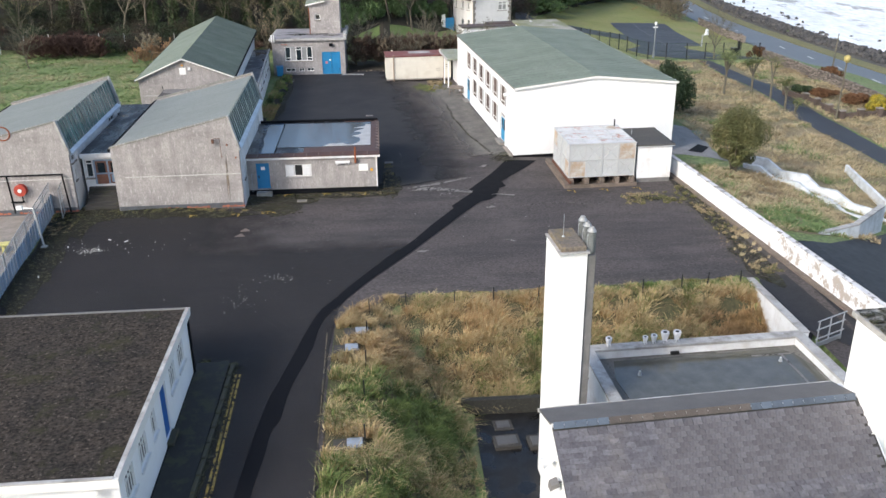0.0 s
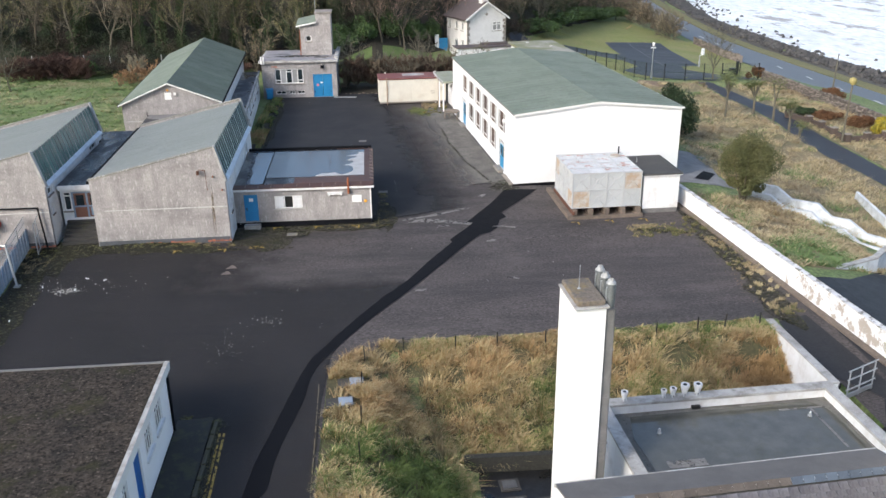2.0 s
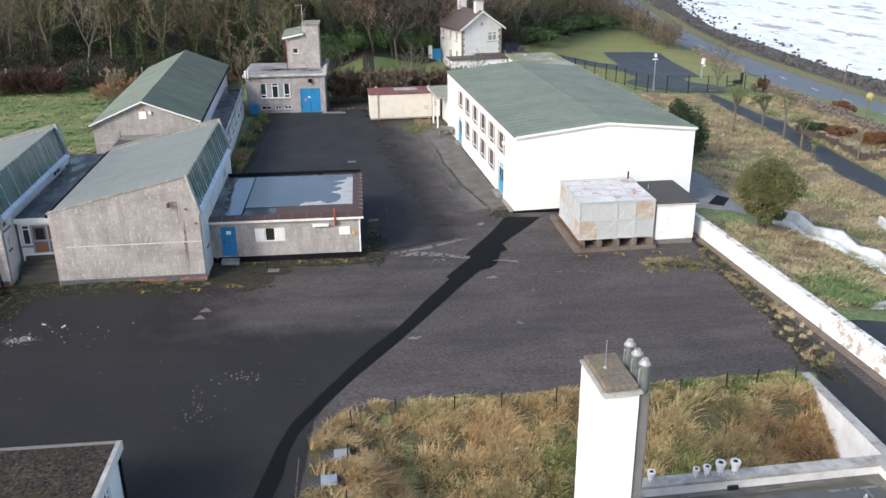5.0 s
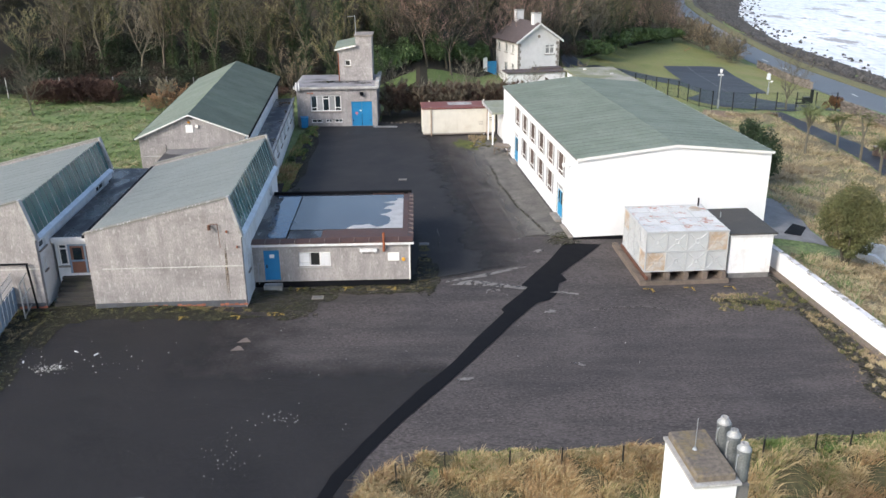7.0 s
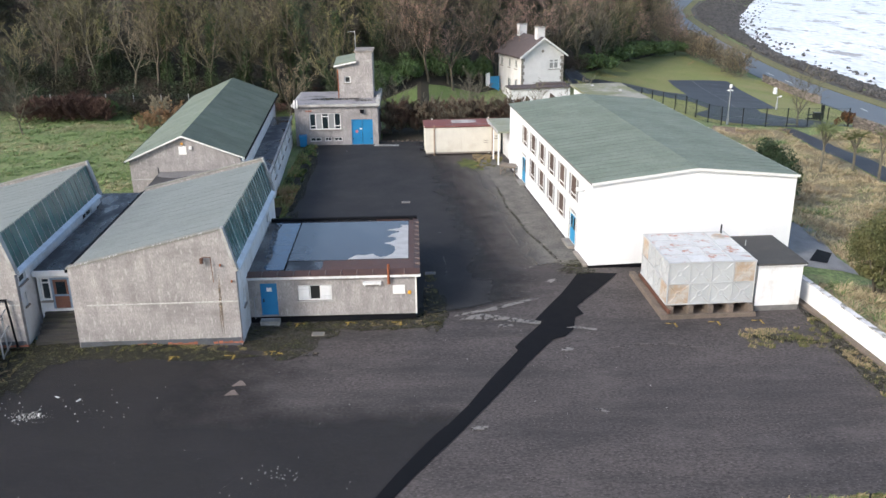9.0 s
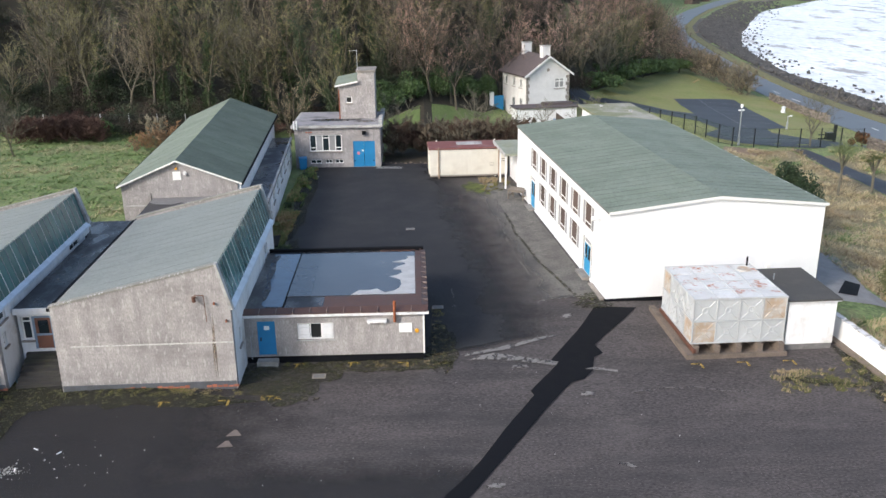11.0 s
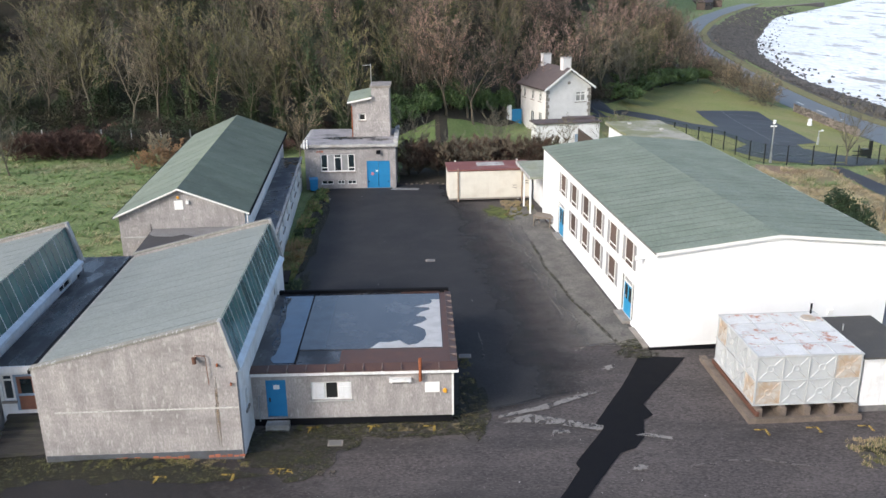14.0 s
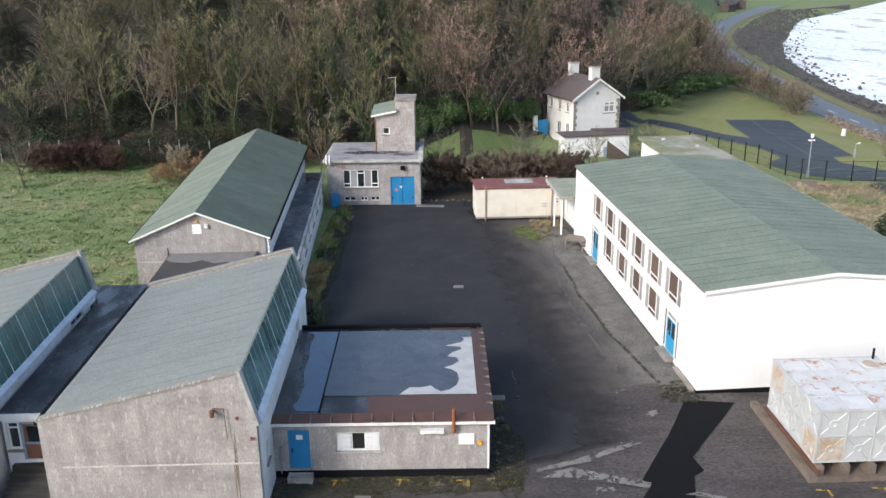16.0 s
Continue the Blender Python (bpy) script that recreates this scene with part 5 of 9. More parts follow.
bench = thing("timber_table", pose(15.0, 27.4, land(15.0, 27.4) + 0.08, 0, 0, -32), "weathered slatted timber table by the hall", "table")
for k in range(6):
    part("slat", boxes((-0.75, -0.5 + 0.17 * k, 0.74, 0.75, -0.35 + 0.17 * k, 0.78)), TIMBER, bench)
for x in (-0.66, 0.58):
    for y in (-0.46, 0.4):
        part("leg", boxes((x, y, 0, x + 0.08, y + 0.08, 0.74)), TIMBER, bench)
    part("crossbar", boxes((x + 0.01, -0.38, 0.26, x + 0.07, 0.4, 0.34)), TIMBER, bench)
for y in (-0.45, 0.42):
    part("rail", boxes((-0.58, y, 0.62, 0.58, y + 0.05, 0.72)), TIMBER, bench)


# ---- sectional water tank ----
TANKBASE = material("brown_stained_concrete", (0.17, 0.135, 0.11), 0.95, grain=0.3, stain=0.6, stain_color=(0.07, 0.06, 0.045), stain_scale=1.2)


def water_tank():
    t = thing("water_tank", pose(20.12, -0.02, 0, 0, 0, TURN), "rust-streaked white sectional steel water tank on concrete piers", "tank")
    P, N, Z = 1.09, 4, 0.64

    def panel(mt):
        """A pressed plate with a raised cross and a round boss, facing -y."""
        bm = bmesh.new()
        box(bm, 0.025, -0.012, 0.025, P - 0.025, 0.0, P - 0.025)
        c = P / 2
        for sx in (-1, 1):
            for sz in (-1, 1):
                p, q = Vector((c + sx * 0.16, 0, c + sz * 0.16)), Vector((c + sx * 0.45, 0, c + sz * 0.45))
                e = Vector((sx, 0, -sz)) * 0.022
                up = Vector((0, -0.045, 0))
                o = Vector((0, -0.012, 0))
                vs = [bm.verts.new(v) for v in (p + e + o, p - e + o, q - e + o, q + e + o, p + up, q + up)]
                for f in ((0, 3, 5, 4), (1, 4, 5, 2), (0, 4, 1), (3, 2, 5)):
                    bm.faces.new([vs[i] for i in f])
        ring = [(0.17, -0.012), (0.15, -0.04), (0.12, -0.04), (0.09, -0.016), (0.0, -0.016)]
        loops = [[bm.verts.new((c + r * math.cos(i * math.tau / 12), y, c + r * math.sin(i * math.tau / 12))) for i in range(12)] if r else [bm.verts.new((c, y, c))] for r, y in ring]
        for u, w in zip(loops, loops[1:]):
            for i in range(12):
                j = (i + 1) % 12
                bm.faces.new((u[i], u[j], w[j], w[i]) if len(w) > 1 else (u[i], u[j], w[0]))
        return finish("panel", bm, mt)

    rusty = material("rust_tan_tank_paint", (0.48, 0.46, 0.43), 0.75, grain=0.08, stain=0.75, stain_color=(0.36, 0.25, 0.15), stain_scale=0.8, stain_at=(0.42, 0.56))
    me, mr = panel(TANKPAINT), panel(rusty)
    part("core", boxes((0.02, 0.02, Z, N * P - 0.02, N * P - 0.02, Z + 2 * P)), TANKPAINT, t)
    for r in range(2):
        for k in range(N):
            for i, m in enumerate((pose(k * P, 0, Z + r * P), pose(N * P, k * P, Z + r * P, 0, 0, 90), pose(0, (k + 1) * P, Z + r * P, 0, 0, -90), pose((k + 1) * P, N * P, Z + r * P, 0, 0, 180))):
                ob = new("panel", mr if (i, r, k) in ((0, 1, 3), (2, 1, 3), (0, 0, 0), (2, 0, 0)) else me)
                ob.parent = t
                ob.matrix_basis = m
    for k in range(N + 1):
        for w in (0, N * P):
            part("flange", boxes((k * P - 0.025, w - 0.05, Z, k * P + 0.025, w + 0.05, Z + 2 * P)), TANKPAINT, t)
            if 0 < k < N:
                part("flange", boxes((w - 0.05, k * P - 0.025, Z, w + 0.05, k * P + 0.025, Z + 2 * P)), TANKPAINT, t)
    for z in (Z, Z + P, Z + 2 * P):
        part("belt_flange", boxes((-0.06, -0.06, z - 0.02, N * P + 0.06, 0.0, z + 0.02), (-0.06, N * P, z - 0.02, N * P + 0.06, N * P + 0.06, z + 0.02), (-0.06, 0, z - 0.02, 0, N * P, z + 0.02), (N * P, 0, z - 0.02, N * P + 0.06, N * P, z + 0.02)), TANKPAINT, t)
    h = Z + 2 * P + 0.02
    part("lid_deck", boxes((-0.05, -0.05, h - 0.03, N * P + 0.05, N * P + 0.05, h - 0.004)), TANKPAINT, t)
    for i in range(N):
        for j in range(N):
            bm = bmesh.new()
            x, y = i * P, j * P
            vs = [bm.verts.new(v) for v in ((x + 0.015, y + 0.015, h), (x + P - 0.015, y + 0.015, h), (x + P - 0.015, y + P - 0.015, h), (x + 0.015, y + P - 0.015, h), (x + P / 2, y + P / 2, h + 0.012))]
            for q in range(4):
                bm.faces.new((vs[q], vs[(q + 1) % 4], vs[4]))
            part("lid_sheet", bm, TANKTOP, t)
    for k in range(N + 1):
        part("lid_seam", boxes((-0.04, k * P - 0.015, h, N * P + 0.04, k * P + 0.015, h + 0.03)), TANKPAINT, t)
        part("lid_seam", boxes((k * P - 0.015, -0.04, h, k * P + 0.015, N * P + 0.04, h + 0.033)), TANKPAINT, t)
    bm = bmesh.new()
    lathe(bm, [(0.34, h), (0.34, h + 0.07), (0.3, h + 0.07), (0.3, h + 0.04)], (3.75, 3.6, 0), 16)
    part("manhole_ring", bm, rusty, t)
    bm = bmesh.new()
    tube(bm, (4.15, 4.2, Z + 2 * P), (4.15, 4.2, Z + 2 * P + 0.5), 0.05)
    part("vent_pipe", bm, PATCH, t)
    for k in range(5):
        x = 0.15 + 1.02 * k
        part("pier", boxes((x - 0.12, -0.3, 0.1, x + 0.12, N * P + 0.2, Z - 0.03)), TANKBASE, t)
    part("base_slab", boxes((-0.35, -0.5, -0.35, N * P + 0.08, N * P + 1.1, 0.12)), TANKBASE, t, "mossy concrete base slab")
    part("steel_rail", boxes((-0.04, -0.4, 0.32, 0.1, N * P + 0.3, 0.5)), material("dark_rust", (0.13, 0.055, 0.035), 0.9, grain=0.3), t, "rusty steel bearer")
    part("kerb", boxes((-0.35, -0.5, 0.12, -0.05, N * P + 1.1, 0.3)), TANKBASE, t)
    part("kerb", boxes((-0.05, -0.5, 0.12, N * P + 0.08, -0.32, 0.24)), TANKBASE, t)
    return t


water_tank()


def pump_shed():
    t = thing("pump_shed", pose(24.68, 0.28, 0, 0, 0, TURN), "small white pump shed with a dark felt roof", "shed")
    part("body", boxes((0, 0, 0.35, 2.3, 4.0, 2.5)), OLDWHITE, t)
    part("plinth", boxes((0.02, 0.02, -0.5, 2.28, 3.98, 0.35)), PIPEGREY, t)
    part("fascia", boxes((-0.08, -0.12, 2.5, 2.42, 4.1, 2.56)), OLDWHITE, t)
    part("roof", boxes((-0.1, -0.15, 2.56, 2.45, 4.12, 2.64)), material("dark_grey_felt", (0.06, 0.058, 0.055), 0.85, grain=0.2, stain=0.3, stain_color=(0.11, 0.1, 0.08), stain_scale=1.0), t, "dark grey felt roof")
    bm = bmesh.new()
    tube(bm, (0.35, 2.6, 2.6), (0.35, 2.6, 2.95), 0.03)
    part("vent_pipe", bm, GALV, t)
    return t


pump_shed()


# ---- white boundary wall ----
CRESTWHITE = material("flaking_crest_paint", (0.7, 0.7, 0.7), 0.85, grain=0.08, stain=0.9, stain_color=(0.16, 0.15, 0.12), stain_scale=1.6, stain_at=(0.52, 0.58))


def boundary_wall():
    t = thing("wall_east", pose(27.4, 3.9, FALL * 3.9, 0, 0, 5.7), "long white painted wall with flaking patches", "wall", "", "structure")
    n, L = 13, 2.15
    crest = lambda y: 1.18 + 0.002 * y
    for k in range(n):
        y0, y1 = -k * L, -(k + 1) * L
        yb = 3.9 + (y0 + y1) / 2
        zb = land(27.5, yb) - FALL * yb
        z0, z1 = crest(y0), crest(y1)
        bm = bmesh.new()
        prism(bm, [(0, y0, zb - 1.4), (0, y1 + 0.015, zb - 1.4), (0, y1 + 0.015, z1), (0, y0, z0)], (0.24, 0, 0))
        part("wall_panel", bm, WHITE if k < 7 else COPINGWHITE, t)
        part("joint", boxes((-0.004, y1, zb - 0.3, 0.2, y1 + 0.015, z1 - 0.02)), COPING, t)
        bm = bmesh.new()
        prism(bm, [(-0.03, y0, z0), (-0.03, y1, z1), (-0.03, y1, z1 + 0.05), (-0.03, y0, z0 + 0.05)], (0.3, 0, 0))
        part("coping", bm, CRESTWHITE, t)
        part("footing", boxes((-0.35, y1, zb - 0.3, -0.002, y0, zb + 0.14)), TANKBASE, t)
    return t


COPINGWHITE = material("flaking_white_paint", (0.76, 0.77, 0.78), 0.8, vary=0.05, grain=0.05, bump=0.2, stain=0.9, stain_color=(0.36, 0.31, 0.26), stain_scale=0.9, stain_at=(0.54, 0.58))
boundary_wall()


# ---- flat-roofed block by the lane ----
MOSSYKERB = material("mossy_kerb", (0.06, 0.058, 0.04), 0.95, grain=0.3, stain=0.8, stain_color=(0.055, 0.055, 0.018), stain_scale=2.0)


def lane_block():
    t = thing("lane_block", pose(0.24, -21.6, 0, 0, 0, 1.2), "white flat-roofed block with a stone-chipped felt roof", "building")
    side = lambda u, w, z: (-w, -u, z)
    wins = [(1.35, 2.4), (2.95, 3.9), (6.2, 6.75), (7.5, 8.45), (9.15, 10.1)]
    holes = [(a, 0.35, b, 1.3) for a, b in wins] + [(4.5, -0.75, 5.35, 1.3)]
    bm = bmesh.new()
    wall_cells(bm, 0.0, 10.6, -1.6, 1.62, holes, side, 0.28)
    part("side_wall", bm, WHITE, t)
    part("end_wall", boxes((-15, -0.28, -1.6, -0.28, 0.0, 1.62)), WHITE, t)
    part("end_wall", boxes((-15, -10.6, -1.6, -0.28, -10.32, 1.62)), WHITE, t)
    part("side_wall", boxes((-15.28, -10.6, -1.6, -15, 0, 1.62)), WHITE, t)
    for a, b in wins:
        window_unit(t, a, 0.35, b, 1.3, side, (0.25, 0.5, 0.75) if b - a > 0.7 else (0.5,), ((-1, 0.7),), FRAMEWHITE, [GLASS, NETGREY, GLASS], 0.06, True, 0.05, OLDWHITE)
    part("door", boxes((-0.12, -5.3, -0.73, -0.06, -4.55, 1.24)), material("strong_blue_paint", (0.01, 0.12, 0.4), 0.5, grain=0.05), t, "plain blue door")
    part("door_frame", boxes((-0.14, -4.55, -0.75, -0.04, -4.5, 1.3), (-0.14, -5.35, -0.75, -0.04, -5.3, 1.3), (-0.14, -5.3, 1.24, -0.04, -4.55, 1.3)), FRAMEWHITE, t)
    part("door_step", boxes((0.0, -5.4, -1.6, 0.24, -4.5, -0.75)), MOSSYKERB, t)
    part("fascia", boxes((0.0, -10.85, 1.55, 0.1, 0.15, 1.86), (-15.3, -10.85, 1.55, 0.0, -10.75, 1.86), (-15.3, 0.05, 1.55, 0.0, 0.15, 1.86)), FRAMEWHITE, t, "pale painted fascia")
    part("roof", boxes((-15.25, -10.75, 1.62, -0.02, 0.05, 1.84)), GRAVELROOF, t, "brown stone-chipped felt roof")
    part("edge_trim", boxes((-0.06, -10.75, 1.84, 0.09, 0.1, 1.88)), COPING, t)
    part("edge_trim", boxes((-15.25, 0.02, 1.84, -0.06, 0.15, 1.87)), PIPEGREY, t)
    part("edge_trim", boxes((-15.25, -10.85, 1.84, -0.06, -10.73, 1.9)), COPING, t)
    bm = bmesh.new()
    tube(bm, (0.05, -0.25, -1.4), (0.05, -0.25, 1.5), 0.05)
    part("downpipe", bm, PATCH, t)
    part("vent_box", boxes((-0.9, -10.92, 1.35, -0.55, -10.85, 1.5)), FRAMEWHITE, t)
    return t


lane_block()
lay("mossy_apron", [(0.26, -21.2), (1.6, -21.1), (1.75, -34), (0.6, -34)], material("mossy_black_slabs", (0.014, 0.0145, 0.013), 0.8, grain=0.3, stain=0.5, stain_color=(0.05, 0.052, 0.018), stain_scale=1.2, stain_at=(0.5, 0.6)), 0.1, label="mossy dark paving beside the block", category="paving", edge=0.1)
for k in range(14):
    y = -21.4 - 0.92 * k
    solid("kerb_stone", boxes((1.7, y - 0.9, land(1.7, y) - 0.1, 1.86, y, land(1.7, y) + 0.12)), MOSSYKERB, "mossy concrete kerb stone", "kerb", "kerb of the paving", bevel=0.02)
for x in (1.98, 2.14):
    lay("yellow_line", [(x, -22.2), (x + 0.09, -22.2), (x + 0.45, -36), (x + 0.36, -36)], YELLOW, 0.08, label="worn double yellow line", category="road marking")
lay("edge_line", [(5.5, -18.6), (5.54, -18.6), (5.84, -34), (5.8, -34)], material("faded_edge_line", (0.16, 0.13, 0.08), 0.85, grain=0.3, gaps=(3.0, 0.4, 0.5)), 0.08, label="faded yellow edge line on the lane", category="road marking")

# painted marks in the yard
for cx, cy in ((0.05, -6.15), (-0.12, -6.95)):
    lay("yard_arrow", [(cx - 0.32, cy - 0.22), (cx + 0.32, cy - 0.18), (cx + 0.06, cy + 0.26), (cx - 0.06, cy + 0.26)], material("worn_pink_paint", (0.19, 0.15, 0.13), 0.85, grain=0.3), 0.088, label="worn painted arrow head on the tarmac", category="marking")
for cx, cy, r in ((4.35, -0.23, 0), (6.66, -0.3, 1), (1.85, -0.25, 0), (-3.4, -3.75, 0), (-0.9, -3.6, 1), (20.1, -1.1, 1), (22.25, -1.0, 1), (24.4, -0.95, 1)):
    m = thing("bay_mark", pose(cx, cy, land(cx, cy) + 0.095, 0, 0, 0), "worn yellow corner mark on the tarmac", "marking", "yellow corner marks")
    part("bar", boxes((-0.25, 0, 0, 0.25, 0.09, 0.006)), YELLOW, m)
    part("stem", boxes((-0.05 + (0.2 if r else -0.1), -0.4, 0, 0.05 + (0.2 if r else -0.1), 0, 0.006)), YELLOW, m)


def writing(text, size, m, mat, label, thick=0.004):
    cu = bpy.data.curves.new("lettering", "FONT")
    cu.body, cu.size, cu.extrude = text, size, thick
    cu.align_x = "CENTER"
    cu.materials.append(mat)
    ob = new("lettering", cu)
    ob.matrix_basis = m
    return tagged(ob, label, "lettering")


for x in (2.55, 3.0):
    solid("worn_letter", boxes((x - 0.13, -3.72, land(x, -3.5) + 0.092, x + 0.13, -3.36, land(x, -3.5) + 0.096)), material("faint_paint", (0.085, 0.07, 0.05), 0.85, grain=0.3, gaps=(5.0, 0.45, 0.55)), "worn-off painted letter on the tarmac", "lettering", "worn letters")
writing("STA", 0.55, pose(1.05, -3.55, land(1.05, -3.55) + 0.1), YELLOW, "worn yellow painted word on the tarmac")

random.seed(21)
bm = bmesh.new()
for n, cx, cy, rx, ry in ((150, -8.0, -8.5, 0.6, 0.3), (60, -7.2, -8.0, 3.0, 1.0), (30, 2.7, -12.9, 0.8, 0.5), (34, 1.3, -15.2, 0.9, 1.6), (24, 2.0, -9.0, 9.0, 5.0), (14, 12, -5.0, 8.0, 5.0), (8, 4, 20, 6.0, 12.0)):
    for k in range(n):
        x, y = random.gauss(cx, rx * 0.6), random.gauss(cy, ry * 0.6)
        if y < -13 and x > 6:
            continue
        s_ = random.choice((0.005, 0.007, 0.009, 0.012 if cx > -5 else 0.022))
        box(bm, x - s_, y - s_ * random.uniform(0.4, 1.4), land(x, y) + 0.06, x + s_, y + s_, land(x, y) + 0.1)
solid("scattered_debris", bm, material("dirty_chips", (0.4, 0.4, 0.38), 0.8, grain=0.2), "scattered pale chips and litter on the tarmac", "debris", "", "stuff")
for x, y, r in ((-7.6, -8.4, 15), (-9.6, -11.8, 20), (-7.4, -7.0, 60), (-6.4, -7.3, -30), (-9.4, -7.9, 20)):
    bm = bmesh.new()
    box(bm, -0.03, -0.12, 0, 0.03, 0.12, 0.03)
    solid("broken_batten", bm, SIGNWHITE, "broken white batten lying on the tarmac", "debris", "broken battens", at=pose(x, y, land(x, y) + 0.09, 0, 4, r), bevel=0.01)
for x, y in ((8.4, 6.3), (2.9, -1.45), (6.8, 20.5), (-1.5, 36.0)):
    g = thing("drain_cover", pose(x, y, land(x, y) + 0.085), "iron drain cover set in the tarmac", "drain cover", "drain covers")
    part("frame", boxes((-0.3, -0.22, 0, 0.3, 0.22, 0.02)), CEMENT, g)
    part("grate", boxes((-0.24, -0.16, 0.02, 0.24, 0.16, 0.03)), PIPEGREY, g)


# ---- fence and small yard on the west side ----
def west_fence():
    t = thing("board_fence", pose(-12.05, -2.0, 0, 0, 0, 0), "faded blue-grey board fence with wire mesh above", "fence")
    a, b = Vector((0, 0, 0)), Vector((1.75, -14.5, 0))
    d = (b - a).normalized()
    n = 58
    for k in range(n):
        p, q = a.lerp(b, k / n), a.lerp(b, (k + 0.93) / n)
        zp = land(-12.05 + p.x, -2 + p.y)
        off = Vector((d.y, -d.x, 0)) * (0.03 if k % 2 else 0.0)
        bm = bmesh.new()
        prism(bm, [p + off + Vector((0, 0, zp + 0.15)), q + off + Vector((0, 0, zp + 0.15)), q + off + Vector((0, 0, zp + 1.32)), p + off + Vector((0, 0, zp + 1.32))], Vector((d.y, -d.x, 0)) * 0.025)
        part("board", bm, FENCEBLUE, t)
    for k in range(8):
        p = a.lerp(b, k / 7)
        zp = land(-12.05 + p.x, -2 + p.y)
        part("post", boxes((p.x - 0.11, p.y - 0.05, zp - 0.2, p.x - 0.03, p.y + 0.05, zp + 2.05)), GALV, t)
    for h in (1.34, 1.7, 2.05):
        for k in range(7):
            p, q = a.lerp(b, k / 7), a.lerp(b, (k + 1) / 7)
            bm = bmesh.new()
            tube(bm, (p.x - 0.07, p.y, land(-12.05 + p.x, -2 + p.y) + h), (q.x - 0.07, q.y, land(-12.05 + q.x, -2 + q.y) + h), 0.022, sides=5)
            part("rail", bm, GALV, t)
    bm = bmesh.new()
    for k in range(150):
        p = a.lerp(b, k / 150)
        zp = land(-12.05 + p.x, -2 + p.y)
        q = a.lerp(b, min(1, (k + 5) / 150))
        zq = land(-12.05 + q.x, -2 + q.y)
        for u, v in (((p.x - 0.07, p.y, zp + 1.36), (q.x - 0.07, q.y, zq + 2.03)), ((p.x - 0.07, p.y, zp + 2.03), (q.x - 0.07, q.y, zq + 1.36))):
            tube(bm, u, v, 0.004, sides=3, caps=False)
    part("mesh", bm, GALV, t)
    part("kerb", boxes((-0.02, 0, -0.5, 0.1, 0.02, 0.1)), CEMENT, t)
    return t


west_fence()
gate = thing("wire_gate", pose(-11.35, -2.15, 0.0, 0, 0, -78), "pale metal gate with wire mesh standing open", "gate")
for k in range(3):
    part("upright", boxes((0.85 * k - 0.03, -0.03, 0.2, 0.85 * k + 0.03, 0.03, 2.0)), GALV, gate)
for z in (0.25, 1.1, 1.95):
    part("bar", boxes((0, -0.02, z, 1.7, 0.02, z + 0.05)), GALV, gate)
cam_post = thing("leaning_post", pose(-10.75, -7.7, -0.32, 0, 0, 0), "grey steel post with a bracket by the fence", "post")
bm = bmesh.new()
tube(bm, (0, 0, 0), (-0.35, 0.4, 2.2), 0.06)
part("shaft", bm, GALV, cam_post)
part("foot", boxes((-0.15, -0.15, 0, 0.15, 0.15, 0.12)), GALV, cam_post)
bm = bmesh.new()
tube(bm, (-0.35, 0.4, 2.2), (-1.0, 0.55, 2.2), 0.035)
box(bm, -1.3, 0.45, 2.1, -1.0, 0.65, 2.3)
part("lamp_arm", bm, SIGNWHITE, cam_post, "white lamp on an arm")
lay("west_court", [(-20, -16), (-10.5, -16), (-12.1, -2.0), (-20, -2.0)], CEMENT, 0.05, label="stained concrete court behind the fence", category="court")
lem = thing("lemon_bench", pose(-13.4, -8.2, land(-13.4, -8.2) + 0.06, 0, 0, 8), "lemon-coloured plastic bench in the court", "bench")
part("seat", boxes((-2.2, -0.25, 0.4, 1.0, 0.25, 0.5)), LEMON, lem, bevel=0.03)
for x in (-1.9, 0.6):
    part("leg", boxes((x, -0.2, 0, x + 0.15, 0.2, 0.4)), LEMON, lem)
reel = thing("hose_reel", pose(-13.68, -2.45, 1.6), "red hose reel on the roughcast wall", "hose reel")
bm = bmesh.new()
tube(bm, (0, 0.1, 0), (0, -0.22, 0), 0.36, sides=18)
part("drum", bm, RED, reel)
bm = bmesh.new()
tube(bm, (0, -0.22, 0), (0, -0.26, 0), 0.12, sides=10)
part("hub", bm, SIGNWHITE, reel)
part("bracket", boxes((-0.7, -0.1, -0.8, 0.1, -0.04, -0.72), (0.0, -0.1, -0.8, 0.06, -0.04, -0.3)), PATCH, reel)
bm = bmesh.new()
for k in range(20):
    a0, a1 = k * math.tau / 20, (k + 1) * math.tau / 20
    tube(bm, (0.4 * math.cos(a0), 0, 0.4 * math.sin(a0)), (0.4 * math.cos(a1), 0, 0.4 * math.sin(a1)), 0.045, sides=6)
solid("rusty_ring", bm, RUST, "rusty iron ring on the roughcast wall", "ring", at=pose(-14.1, -2.4, 5.05))
bm = bmesh.new()
tube(bm, (-16.5, -2.42, 2.44), (-11.1, -2.42, 2.48), 0.05)
tube(bm, (-11.15, -2.42, 2.48), (-11.0, -2.42, 0.1), 0.05)
tube(bm, (-14.4, -2.42, 2.44), (-14.3, -2.42, 0.1), 0.05)
solid("wall_pipe", bm, PATCH, "black pipes running along the roughcast wall", "pipe")
solid("tarpaulin", boxes((0, 0, 0, 0.9, 0.5, 0.05), (0.2, 0.1, 0.05, 0.8, 0.6, 0.12)), material("teal_sheeting", (0.06, 0.14, 0.15), 0.5, grain=0.1), "crumpled teal sheeting beside the steps", "sheeting", at=pose(-10.5, -1.6, land(-10.5, -1.6) + 0.06, 0, 0, 25), bevel=0.02)


# ---- slate-roofed house below the bank ----
MORTAR = material("brown_ridge_mortar", (0.1, 0.085, 0.075), 0.9, grain=0.2, rnd=0.2)


